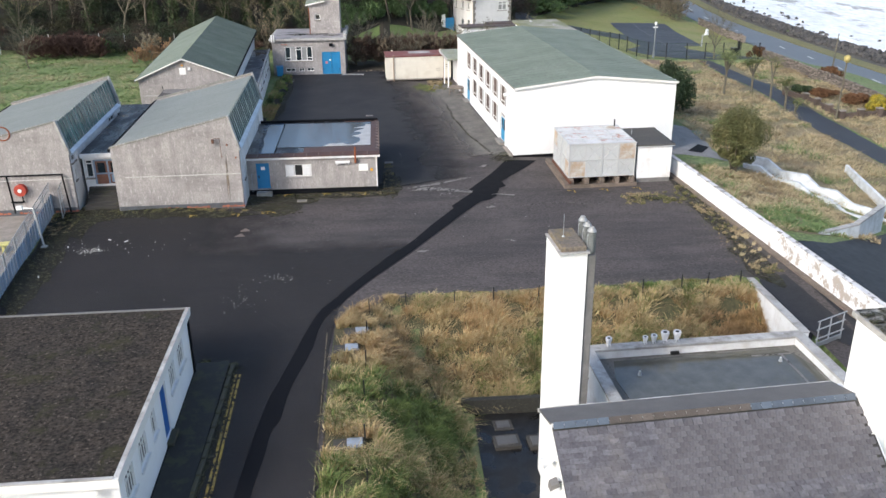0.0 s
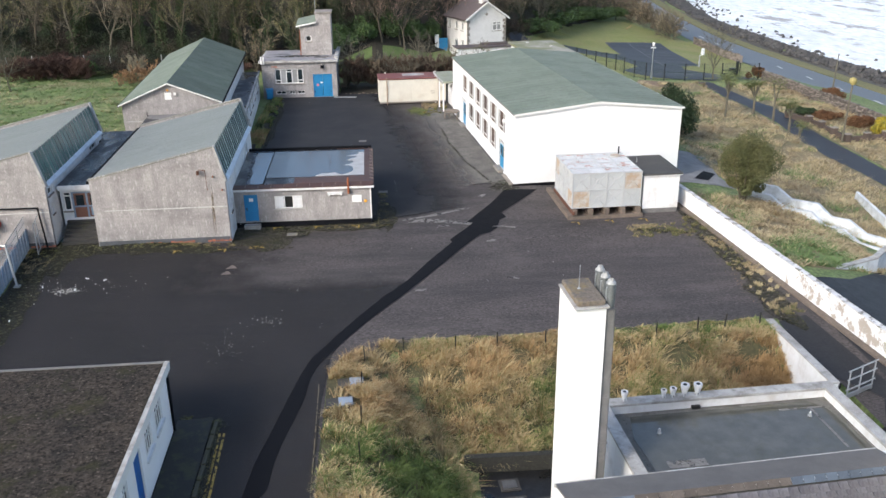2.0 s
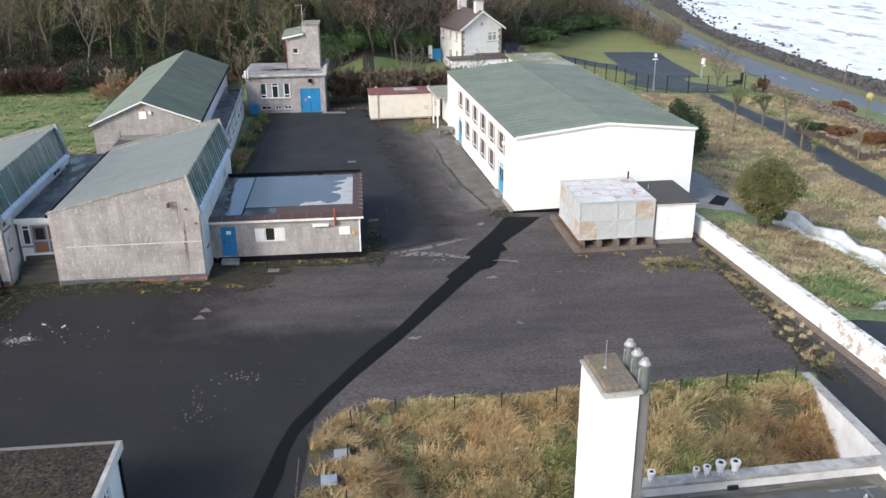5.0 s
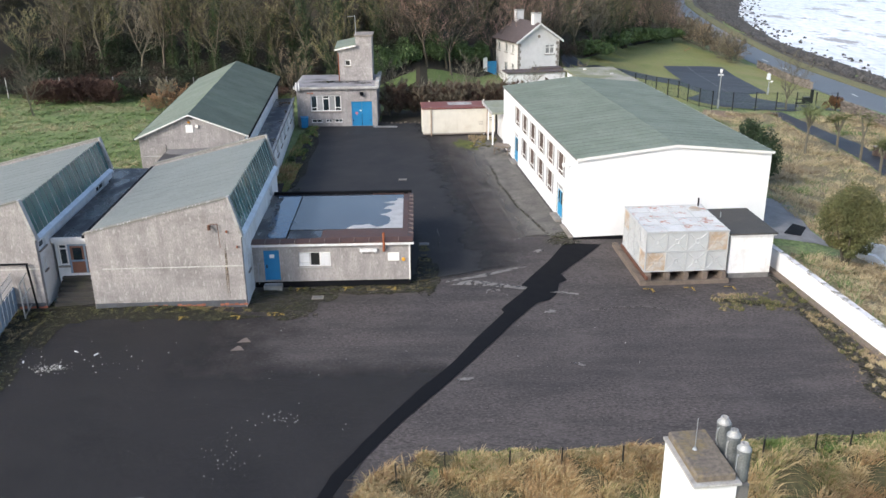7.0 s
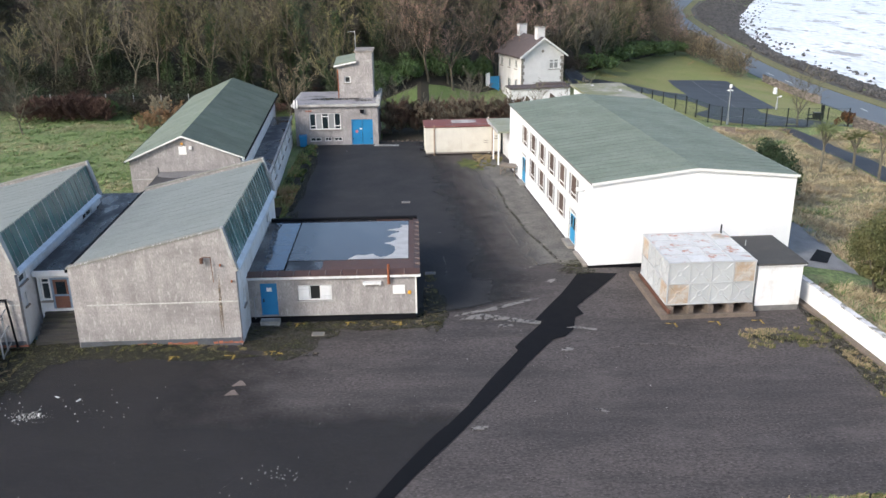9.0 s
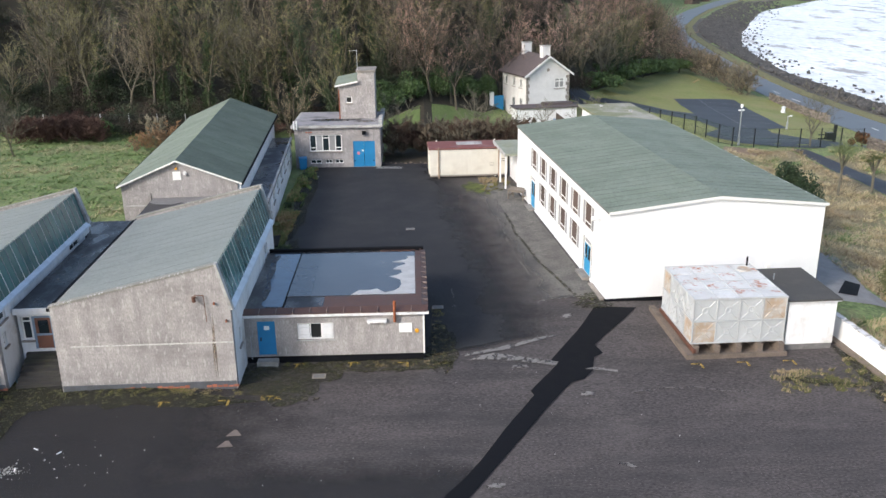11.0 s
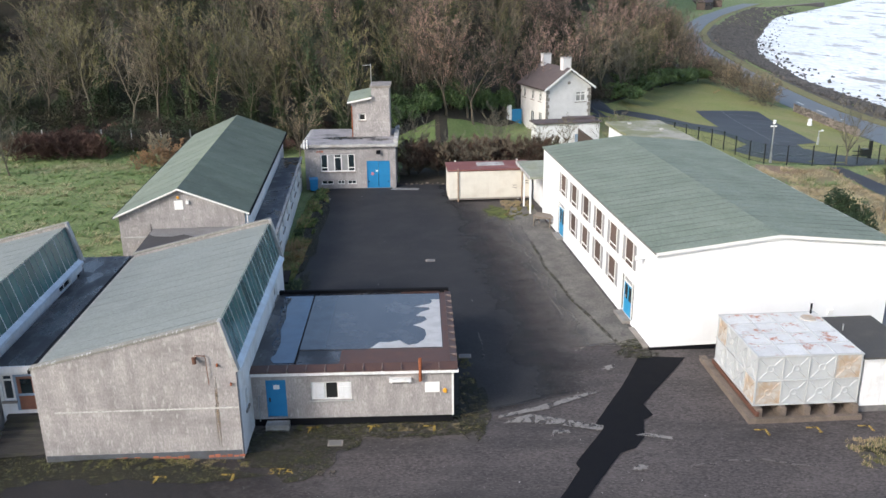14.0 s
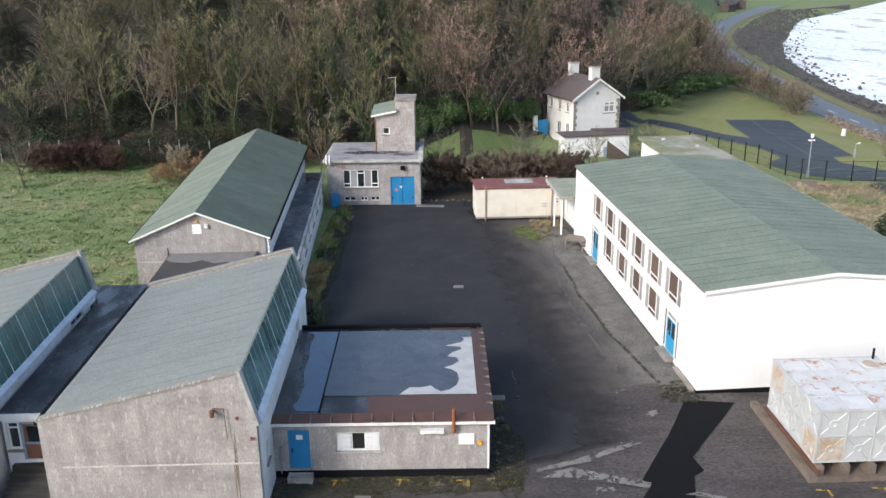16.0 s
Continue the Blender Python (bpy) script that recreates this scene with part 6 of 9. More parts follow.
def slate_house():
    t = thing("slate_house", pose(13.25, -31.6, 0, 0, 0, 5), "white rendered house with a slate roof and lead ridge", "house")
    k = 0.705
    bm = bmesh.new()
    prism(bm, [(0.0, 1.15, -4.6), (0.0, 1.15, 1.78), (0.0, 0.0, 1.98), (0.0, -8.5, 1.98 - 8.5 * k), (0.0, -8.5, -4.6)], (0.3, 0, 0))
    part("gable_wall", bm, WHITE, t)
    bm = bmesh.new()
    prism(bm, [(9.7, 1.15, -4.6), (9.7, 1.15, 1.78), (9.7, 0.0, 1.98), (9.7, -8.5, 1.98 - 8.5 * k), (9.7, -8.5, -4.6)], (0.3, 0, 0))
    part("gable_wall", bm, WHITE, t)
    part("back_wall", boxes((0.3, 0.9, -4.6, 9.7, 1.15, 1.72)), WHITE, t)
    bm = bmesh.new()
    prism(bm, [(-0.1, 1.25, 1.74), (-0.1, 0.02, 2.06), (-0.1, 0.02, 2.12), (-0.1, 1.25, 1.82)], (9.9, 0, 0))
    part("lead_ridge", bm, material("dull_lead", (0.13, 0.125, 0.122), 0.85, grain=0.1, stain=0.3, stain_color=(0.14, 0.13, 0.13), stain_scale=1.2), t, "dull lead-covered back slope")
    part("back_fascia", boxes((-0.14, 1.25, 1.7, 9.8, 1.3, 1.82)), COPING, t)
    bm = bmesh.new()
    prism(bm, [(-0.03, 0, 2.0), (-0.03, -8.5, 2.0 - 8.5 * k), (9.95, -8.5, 2.0 - 8.5 * k), (9.95, 0, 2.0)], (0, 0, -0.1))
    part("roof_deck", bm, DARKSTEP, t)
    part("verge", boxes((-0.06, -0.02, 1.98, 0.0, 0.1, 2.1)), FRAMEWHITE, t)
    for i in range(28):
        bm = bmesh.new()
        u = 0.35 * i - 0.03
        prism(bm, [(u + 0.01, -0.13, 1.985), (u + 0.35, -0.13, 1.985), (u + 0.35, 0.0, 2.1), (u + 0.01, 0.0, 2.1)], (0, 0.03, 0.03))
        part("ridge_tile", bm, RIDGE if i < 5 or i > 17 else MORTAR, t)
    # slates
    sl = math.hypot(1, k)
    course, width = 0.165, 0.3
    bm = bmesh.new()
    w = width / 2 - 0.006
    prism(bm, [(-w, 0, 0), (w, 0, 0), (w, -0.222, 0), (w * 0.84, -0.24, 0), (-w * 0.84, -0.24, 0), (-w, -0.222, 0)], (0, 0, 0.024))
    me = finish("slate", bm, SLATE)
    tilt = -math.atan(k)
    rest = bmesh.new()
    count = 0
    for c in range(1, 39):
        y = -c * course / sl - 0.02
        x = -0.045 + width / 2 + (width / 2 if c % 2 else 0)
        if c % 2:
            h = Matrix.Translation((-0.05 + width / 4, y, 2.0 + y * k + 0.04)) @ Euler((-tilt - 0.05, 0, 0)).to_matrix().to_4x4() @ Matrix.Diagonal((0.48, 1, 1, 1))
            nv = [rest.verts.new(h @ v.co) for v in me.vertices]
            for f in me.polygons:
                rest.faces.new([nv[i] for i in f.vertices])
        while x < 9.9 - width / 2:
            lift = 0.016 + random.uniform(0, 0.008)
            m = Matrix.Translation((x, y, 2.0 + y * k + lift + 0.02)) @ Euler((-tilt * 1.0 - 0.05, random.gauss(0, 0.01), random.gauss(0, 0.012))).to_matrix().to_4x4()
            if count < 300 and 3.0 < x:
                ob = new("slate", me)
                ob.parent, ob.matrix_basis = t, m
                count += 1
            else:
                for vs in ([m @ v.co for v in me.vertices],):
                    nv = [rest.verts.new(p) for p in vs]
                    for f in me.polygons:
                        rest.faces.new([nv[i] for i in f.vertices])
            x += width
    tagged(part("slating", rest, SLATE_ISLAND, t, "weathered grey and purple slates"), kind="stuff")
    bm = bmesh.new()
    tube(bm, (-0.05, -0.55, 1.25), (-0.5, -0.6, 1.15), 0.05, 0.19, 12)
    tube(bm, (0.02, -0.55, 1.25), (-0.08, -0.55, 1.25), 0.09, sides=8)
    part("loudspeaker", bm, SIGNWHITE, t, "white horn loudspeaker")
    bm = bmesh.new()
    prism(bm, [(-0.1, -0.95, 0.75), (-0.38, -0.95, 0.62), (-0.34, -0.95, 0.82), (-0.12, -0.95, 0.9)], (0, -0.3, 0))
    tube(bm, (0.02, -1.1, 0.82), (-0.14, -1.1, 0.8), 0.04)
    part("flood_light", bm, PIPEGREY, t, "grey flood light on a bracket")
    return t


SLATE_ISLAND = material("weathered_slates", (0.118, 0.114, 0.127), 0.6, grain=0.3, fine=12, stain=0.5, stain_color=(0.15, 0.133, 0.12), stain_scale=0.5)
by_island(SLATE_ISLAND, 0.26)
random.seed(31)
slate_house()


def end_stack():
    t = thing("end_stack", pose(23.15, -31.75, 0, 0, 0, 4), "broad white chimney stack with a mossy cap", "chimney")
    part("shaft", boxes((0, 0, -0.5, 3.4, 1.75, 4.45)), WHITE, t)
    part("cap", boxes((-0.12, -0.12, 4.45, 3.5, 1.87, 4.62)), COPING, t)
    part("moss", boxes((-0.05, -0.05, 4.62, 3.4, 1.8, 4.68)), MOSS, t)
    return t


end_stack()


def tall_chimney():
    t = thing("tall_chimney", pose(14.14, -27.15, 0, 0, 0, 4.5), "tall white rendered chimney with a mossy stone cap", "chimney")
    part("shaft", boxes((0, 0, -4.5, 0.96, 1.76, 5.86)), WHITE, t, bevel=0.01)
    part("cap_drip", boxes((-0.04, -0.1, 5.86, 1.01, 1.8, 5.92)), COPING, t)
    part("cap", boxes((0.04, 0.0, 5.92, 0.92, 1.74, 6.1)), material("lichened_cap", (0.17, 0.145, 0.12), 0.95, grain=0.3, fine=10, stain=0.7, stain_color=(0.26, 0.19, 0.06), stain_scale=1.6), t, "lichened stone cap", bevel=0.03)
    bm = bmesh.new()
    tube(bm, (0.37, 0.96, 6.08), (0.37, 0.96, 6.9), 0.01, sides=5)
    tube(bm, (0.37, 0.96, 6.08), (0.37, 0.96, 6.15), 0.07, 0.03)
    part("lightning_rod", bm, GALV, t)
    top = material("streaked_flue_top", (0.17, 0.185, 0.19), 0.5, 0.3, grain=0.25, stain=0.7, stain_color=(0.07, 0.075, 0.08), stain_scale=3.0)
    for y in (0.24, 0.76, 1.28):
        bm = bmesh.new()
        box(bm, 0.965, y - 0.17, -4.5, 1.28, y + 0.17, 5.76)
        f = part("flue", bm, PIPEGREY, t, "grey flue duct strapped to the chimney", bevel=0.03)
        bm = bmesh.new()
        lathe(bm, [(0.15, 5.78), (0.15, 6.48), (0.165, 6.49), (0.165, 6.52), (0.15, 6.53)], (1.13, y, 0), 16)
        part("flue_top", bm, top, f, "dull metal flue top")
        bm = bmesh.new()
        lathe(bm, [(0.15, 6.53), (0.15, 6.56), (0.085, 6.64), (0.085, 6.68), (0.06, 6.69), (0.06, 6.62)], (1.13, y, 0), 16)
        part("cowl", bm, material("dull_zinc_cowl", (0.4, 0.41, 0.41), 0.6, 0.2, grain=0.15), f, "pale conical cowl")
        bm = bmesh.new()
        for p, q in (((1.04, y - 0.05, 5.9), (0.97, y - 0.06, 6.1)), ((0.97, y - 0.06, 6.1), (0.97, y - 0.06, 6.4)), ((0.97, y - 0.06, 6.4), (1.05, y - 0.05, 6.5))):
            tube(bm, p, q, 0.018, sides=6)
        part("vent_hook", bm, GALV, f)
        for z in (0.9, 2.6, 4.3):
            part("joint_ring", boxes((0.962, y - 0.185, z, 1.295, y + 0.185, z + 0.05)), PIPEGREY, f)
    return t


tall_chimney()


def pool_roof():
    t = thing("flat_roof_wing", pose(16.2, -22.4, 0, 0, 0, 3.4), "white flat-roofed wing with a parapet and ponded roof", "building")
    W, D = 9.5, 8.2
    part("front_wall", boxes((0, -0.35, -4.8, W, 0, -0.26)), OLDWHITE, t)
    part("side_wall", boxes((0, -D, -4.8, 0.35, -0.35, -0.26)), OLDWHITE, t)
    part("side_wall", boxes((W - 0.35, -D, -4.8, W, -0.35, -0.26)), OLDWHITE, t)
    part("coping", boxes((-0.06, -0.42, -0.26, W + 0.05, 0.06, -0.16)), COPING, t)
    part("coping", boxes((-0.06, -D, -0.26, 0.42, -0.42, -0.16)), COPING, t)
    part("coping", boxes((W - 0.42, -D, -0.26, W + 0.05, -0.42, -0.16)), COPING, t)
    part("roof_deck", boxes((0.35, -D, -0.85, W - 0.35, -0.35, -0.62)), material("mossy_roof_edge", (0.16, 0.155, 0.14), 0.9, grain=0.3, stain=0.75, stain_color=(0.04, 0.04, 0.028), stain_scale=1.2, speck=(9.0, 0.66, 0.7, 0.8, (0.03, 0.03, 0.02))), t, "mossy felt roof deck")
    bm = bmesh.new()
    pts = [(1.2, -0.62), (W - 1.2, -0.55), (W - 0.75, -1.0), (W - 0.5, -2.0), (W - 0.42, -D), (0.75, -D), (0.95, -3.4), (0.85, -2.0)]
    prism(bm, [(x, y, -0.618) for x, y in pts], (0, 0, 0.012))
    part("water", bm, material("ponded_rainwater", (0.105, 0.105, 0.09), 0.08, grain=0.05, bump=0.0, gloss=0.7, stain=0.5, stain_color=(0.07, 0.065, 0.035), stain_scale=0.5), t, "still rainwater over the roof")
    for bx in ((W - 2.6, -1.05, -0.605, W - 0.7, -0.95, -0.602), (W - 1.35, -3.6, -0.605, W - 1.25, -1.05, -0.602), (1.5, -3.9, -0.605, 2.9, -3.5, -0.602)):
        part("pale_deposit", boxes(bx), PALE, t)
    for x, y in ((1.9, -1.8), (W - 1.6, -1.55)):
        bm = bmesh.new()
        lathe(bm, [(0.09, -0.62), (0.06, -0.52), (0.05, -0.45), (0.02, -0.4)], (x, y, 0), 10)
        part("roof_outlet", bm, GALV, t)
    part("gutter_outlet", boxes((3.7, -0.45, -0.62, 4.05, -0.3, -0.48)), BLACK, t)
    return t


pool_roof()


def roof_cowl(at, s):
    t = thing("roof_cowl", at, "white flared ventilator cowl on the parapet", "ventilator", "ventilator cowls")
    bm = bmesh.new()
    lathe(bm, [(0.1 * s, 0.14 * s), (0.12 * s, 0.2 * s), (0.2 * s, 0.5 * s), (0.19 * s, 0.58 * s), (0.1 * s, 0.56 * s), (0.09 * s, 0.45 * s)], sides=14)
    part("cowl", bm, OLDWHITE, t)
    bm = bmesh.new()
    lathe(bm, [(0.095 * s, 0.55 * s), (0.08 * s, 0.585 * s)], sides=12)
    part("throat", bm, BLACK, t, "dark throat")
    for a in (0, 2.1, 4.2):
        bm = bmesh.new()
        tube(bm, (0.12 * s * math.cos(a), 0.12 * s * math.sin(a), 0), (0.1 * s * math.cos(a), 0.1 * s * math.sin(a), 0.2 * s), 0.02, sides=5)
        part("leg", bm, OLDWHITE, t)


for x, s_ in ((17.3, 0.7), (18.85, 0.6), (19.22, 0.68), (19.68, 0.88), (20.2, 0.86)):
    roof_cowl(pose(x, -22.55 + (x - 16.2) * 0.06, -0.17), s_)

w = thing("ramp_wall", pose(0, 0, 0), "white sloping retaining wall beside the walkway", "wall", "", "structure")
bm = bmesh.new()
prism(bm, [(26.3, -14.75, -4.4), (26.3, -14.75, -0.72), (25.72, -21.95, -0.2), (25.72, -21.95, -4.4)], (0.32, 0.03, 0))
part("body", bm, OLDWHITE, w)
bm = bmesh.new()
prism(bm, [(26.27, -14.7, -0.72), (26.64, -14.68, -0.72), (26.06, -21.95, -0.2), (25.7, -21.95, -0.2)], (0, 0, 0.07))
part("coping", bm, COPING, w)
lay("walkway", [(26.7, -15.2), (28.3, -14.6), (29.4, -30), (26.1, -30), (26.1, -21.9)], material("black_walkway_tarmac", (0.018, 0.018, 0.02), 0.8, grain=0.3, fine=8), 0.075, label="dark tarmac walkway beside the wall", category="walkway")
rail = thing("steel_gate_rail", pose(26.4, -22.0, land(27, -22) + 0.06, 0, 0, 27), "galvanised steel guard rail across the walkway", "guard rail")
for x in (0, 0.75, 1.6):
    bm = bmesh.new()
    tube(bm, (x, 0, 0), (x, 0, 1.3), 0.03)
    part("post", bm, GALV, rail)
for z in (0.45, 0.9, 1.3):
    bm = bmesh.new()
    tube(bm, (-0.1, 0, z), (1.75, 0, z), 0.028)
    part("bar", bm, GALV, rail)
part("toe_board", boxes((0, -0.02, 0.05, 1.6, 0.02, 0.25)), GALV, rail)

lay("sunken_court", [(11.4, -21.4), (16.1, -21.4), (16.1, -22), (14.0, -26), (13.2, -36), (12.2, -36)], material("wet_black_paving", (0.012, 0.012, 0.012), 0.6, grain=0.2, wet=0.8), 0.05, label="dark wet sunken court", category="court")
WETSTONE = material("wet_dark_stone", (0.06, 0.056, 0.05), 0.8, grain=0.3)
COVERGREY = material("grey_cover", (0.1, 0.1, 0.1), 0.7, grain=0.2, stain=0.5, stain_color=(0.05, 0.05, 0.045), stain_scale=2.0)
solid("pit_wall", boxes((11.3, -21.5, -4.6, 16.2, -21.2, -3.1)), material("black_mossy_stone", (0.03, 0.03, 0.025), 0.95, grain=0.4, fine=8), "dark mossy stone wall below the bank", "wall", "", "structure")
for x, y, w_, d_, h in ((13.0, -22.4, 0.28, 0.24, 0.04), (13.0, -23.7, 0.42, 0.3, 0.16), (14.3, -23.8, 0.3, 0.3, 0.16)):
    tk = thing("access_cover", pose(x, y, land(x, y) + 0.05, 0, 0, 4), "grey metal cover on a low plinth", "access cover", "court access covers")
    part("plinth", boxes((-w_ - 0.12, -d_ - 0.12, 0, w_ + 0.12, d_ + 0.12, h)), WETSTONE, tk)
    part("cover", boxes((-w_, -d_, h, w_, d_, h + 0.04)), COVERGREY, tk)
for x, y in ((7.05, -19.0), (6.65, -20.5), (7.0, -27.4)):
    h = thing("inspection_hatch", pose(x, y, land(x, y) + 0.05, 0, 0, 4), "silvery metal hatch in a concrete surround", "hatch", "inspection hatches")
    part("surround", boxes((-0.75, -0.34, -0.2, 0.36, 0.34, 0.1)), WETSTONE, h)
    part("cover", boxes((-0.26, -0.3, 0.1, 0.3, 0.3, 0.15)), material("silver_sheet", (0.5, 0.56, 0.62), 0.35, 0.6, grain=0.06), h, bevel=0.01)
for k, (x, y) in enumerate([(9.1, -16.2), (11.4, -16.2), (13.3, -16.1), (15.5, -16.1), (17.8, -16.0), (20.6, -16.0), (22.6, -15.8), (23.9, -15.7), (25.6, -15.6), (7.4, -17.2), (7.3, -19.4), (7.3, -22.0), (7.3, -24.3), (7.4, -27.3), (7.5, -29.8)]):
    bm = bmesh.new()
    box(bm, -0.025, -0.025, -0.4, 0.025, 0.025, 0.85)
    solid("fence_post", bm, BLACK, "thin dark fence post in the long grass", "post", "posts in the grass", at=pose(x, y, land(x, y), random.uniform(-3, 3), random.uniform(-3, 3), 0))


# ---- garden, path, road and shore on the east side ----
lay("footpath", [(46.9, 52.6), (47.8, 47), (48.1, 41), (48.1, 36.4), (48.2, 32.4), (47.4, 25.2), (47.4, 20.7), (47.9, 16.2), (48.2, 8), (48.5, -6), (50.9, -6), (50.7, 8), (50.3, 16), (50.3, 21.5), (50.2, 26.6), (50.4, 31.7), (50.6, 38.9), (50.0, 46.5), (48.5, 52.9)], DRIVE, 0.05, label="narrow dark tarmac path across the dry grass", category="path")
lay("terrace_paving", [(28.8, 6.5), (33.2, 6.0), (33.0, 9.0), (34.5, 16), (30.0, 16), (29.6, 9)], material("grey_paving", (0.24, 0.235, 0.235), 0.9, grain=0.2, stain=0.5, stain_color=(0.15, 0.145, 0.14), stain_scale=0.8), 0.05, label="grey paved strip beside the hall", category="paving")
lay("paving_patch", [(30.6, 7.4), (31.6, 7.2), (33.0, 9.6), (32.2, 9.9)], PATCH, 0.065, label="dark patch in the paving", category="paving patch")
lay("lower_court", [(29.0, -30), (48, -30), (47.5, -2), (40.6, -3.2), (33.2, -9.6), (29.0, -10.5)], material("black_court_tarmac", (0.02, 0.021, 0.025), 0.75, grain=0.3, fine=6), 0.05, label="dark tarmac court below the garden", category="court")
lay("dry_bank", [(33.5, 8), (35, 30), (36, 50.5), (46.6, 52.3), (47.9, 45), (48.1, 38), (47.6, 25), (48.0, 14), (48.0, 0), (41.5, -0.5), (36.5, 5.5)], DRYGRASS, 0.02, step=1.0, label="bank of long dry winter grass", category="grass")
lay("dry_verge", [(49.3, 50), (49.3, 38), (50.4, 27), (50.8, 14), (51, -10), (60, -10), (58.5, 30), (57.5, 44), (55.5, 52.5)], DRYGRASS, 0.02, step=1.0, label="strip of dry grass between path and stone wall", category="grass")
lay("planter_soil", [(29.2, 2.5), (34.4, 5.5), (38.0, -1.5), (37.0, -6.5), (32.4, -8.6), (29.2, -8.2)], DRYGRASS, 0.02, step=1.0, label="overgrown bed of dry grass behind the white wall", category="grass")
lay("bare_strip", [(38.5, 50), (44, 50.8), (43.5, 53), (40, 53.5)], material("bare_red_earth", (0.2, 0.14, 0.1), 0.95, grain=0.25, fine=6), 0.04, label="bare reddish earth by the fence", category="earth")


def stair_walls():
    t = thing("garden_stair", pose(0, 0, 0), "white painted garden stair with stepped parapet walls", "steps")
    prof = [(0.0, 0.0), (1.25, 0.0), (2.4, -0.7), (4.2, -0.65), (5.2, -1.4), (6.4, -1.4), (7.6, -2.1), (8.8, -2.2), (10.0, -2.9), (11.5, -2.9)]
    d = Vector((0.669, -0.743, 0))
    nrm = Vector((0.743, 0.669, 0))
    for off, drop in ((Vector((34.95, 6.35, 0.0)), 0.0), (Vector((34.0, 5.3, -0.25)), 0.25)):
        for (a, za), (b, zb) in zip(prof, prof[1:]):
            p, q = off + d * a, off + d * b
            bm = bmesh.new()
            prism(bm, [p + Vector((0, 0, za - 1.5)), q + Vector((0, 0, zb - 1.5)), q + Vector((0, 0, zb)), p + Vector((0, 0, za))], nrm * 0.28)
            part("parapet", bm, BLUEWHITE, t)
    for (a, za), (b, zb) in zip(prof, prof[1:]):
        n = max(1, round((za - zb) / 0.17))
        for k in range(n):
            p = Vector((34.1, 5.45, -0.85)) + d * (a + (b - a) * k / n)
            q = p + d * ((b - a) / n)
            z = za + (zb - za) * (k + 0.5) / n
            bm = bmesh.new()
            prism(bm, [p + Vector((0, 0, z - 0.6)), q + Vector((0, 0, z - 0.6)), q + Vector((0, 0, z)), p + Vector((0, 0, z))], nrm * 1.3)
            part("step", bm, BLUEWHITE, t)
    return t


BLUEWHITE = material("bluish_flaking_white", (0.66, 0.7, 0.74), 0.8, grain=0.06, stain=0.5, stain_color=(0.4, 0.42, 0.42), stain_scale=1.5, bump=0.2)
stair_walls()
pw = thing("planter_wall", pose(0, 0, 0), "low bluish-white retaining wall of the garden bed", "wall", "", "structure")
for (a, b, c, d) in ((32.2, -8.6, 36.6, -6.5), (36.6, -6.5, 40.1, -3.1)):
    v = (Vector((c, d, 0)) - Vector((a, b, 0))).normalized()
    bm = bmesh.new()
    prism(bm, [(a, b, -3.4), (c, d, -3.4), (c, d, -1.05), (a, b, -1.0)], Vector((-v.y, v.x, 0)) * 0.3)
    part("body", bm, BLUEWHITE, pw)
    bm = bmesh.new()
    prism(bm, [(a, b, -1.0), (c, d, -1.05), (c, d, -0.95), (a, b, -0.9)], Vector((-v.y, v.x, 0)) * 0.36)
    part("coping", bm, COPING, pw)
bm = bmesh.new()
prism(bm, [(44.1, 9.6, -3.0), (42.6, 1.0, -3.4), (42.6, 1.0, -2.15), (44.1, 9.6, -1.8)], (0.22, 0, 0))
solid("low_wall", bm, BLUEWHITE, "low white wall end in the dry grass", "wall")


def rubble_wall(name, pts, height, size, label, seed, limit=140):
    """A wall of separate stones over a mortar core."""
    random.seed(seed)
    t = thing(name, pose(0, 0, 0), label, "wall", "", "structure")
    count, rest_v, rest_f = 0, [], []
    base = bmesh.new()
    bmesh.ops.create_icosphere(base, subdivisions=1, radius=0.5)
    for v in base.verts:
        v.co *= random.uniform(0.85, 1.1)
    me = finish("stone", base, STONE)
    for (x0, y0), (x1, y1) in zip(pts, pts[1:]):
        p, q = Vector((x0, y0, 0)), Vector((x1, y1, 0))
        d = (q - p).normalized()
        nrm = Vector((-d.y, d.x, 0))
        core = bmesh.new()
        zp, zq = land(x0, y0), land(x1, y1)
        prism(core, [p + Vector((0, 0, zp - 0.5)), q + Vector((0, 0, zq - 0.5)), q + Vector((0, 0, zq + height)), p + Vector((0, 0, zp + height))], nrm * 0.4)
        part("core", core, STONE, t)
        n, rows = max(1, int((q - p).length / size)), int(height / (size * 0.62))
        for r in range(rows + 1):
            for k in range(n):
                c = p.lerp(q, (k + 0.5 * (r % 2) + random.uniform(0, 0.4)) / n)
                z = land(c.x, c.y) + (r + 0.4 + random.uniform(-0.25, 0.25)) * size * 0.62
                m = Matrix.Translation(c + nrm * (0.4 if nrm.x < 0 else 0.0) + Vector((0, 0, z))) @ Euler((random.uniform(-0.3, 0.3), random.uniform(-0.3, 0.3), math.atan2(d.y, d.x) + random.uniform(-0.2, 0.2))).to_matrix().to_4x4() @ Matrix.Diagonal((size * random.uniform(0.8, 1.15), 0.35, size * 0.62 * random.uniform(0.8, 1.1), 1))
                if count < limit:
                    ob = new("stone", me)
                    ob.parent, ob.matrix_basis = t, m
                else:
                    o = len(rest_v)
                    rest_v += [m @ v.co for v in me.vertices]
                    rest_f += [tuple(o + i for i in f.vertices) for f in me.polygons]
                count += 1
    if rest_v:
        rm = bpy.data.meshes.new("stonework")
        rm.from_pydata(rest_v, [], rest_f)
        rm.materials.append(STONE_REST)
        ob = new("stonework", rm)
        ob.parent = t
        tagged(ob, kind="stuff")
    return t


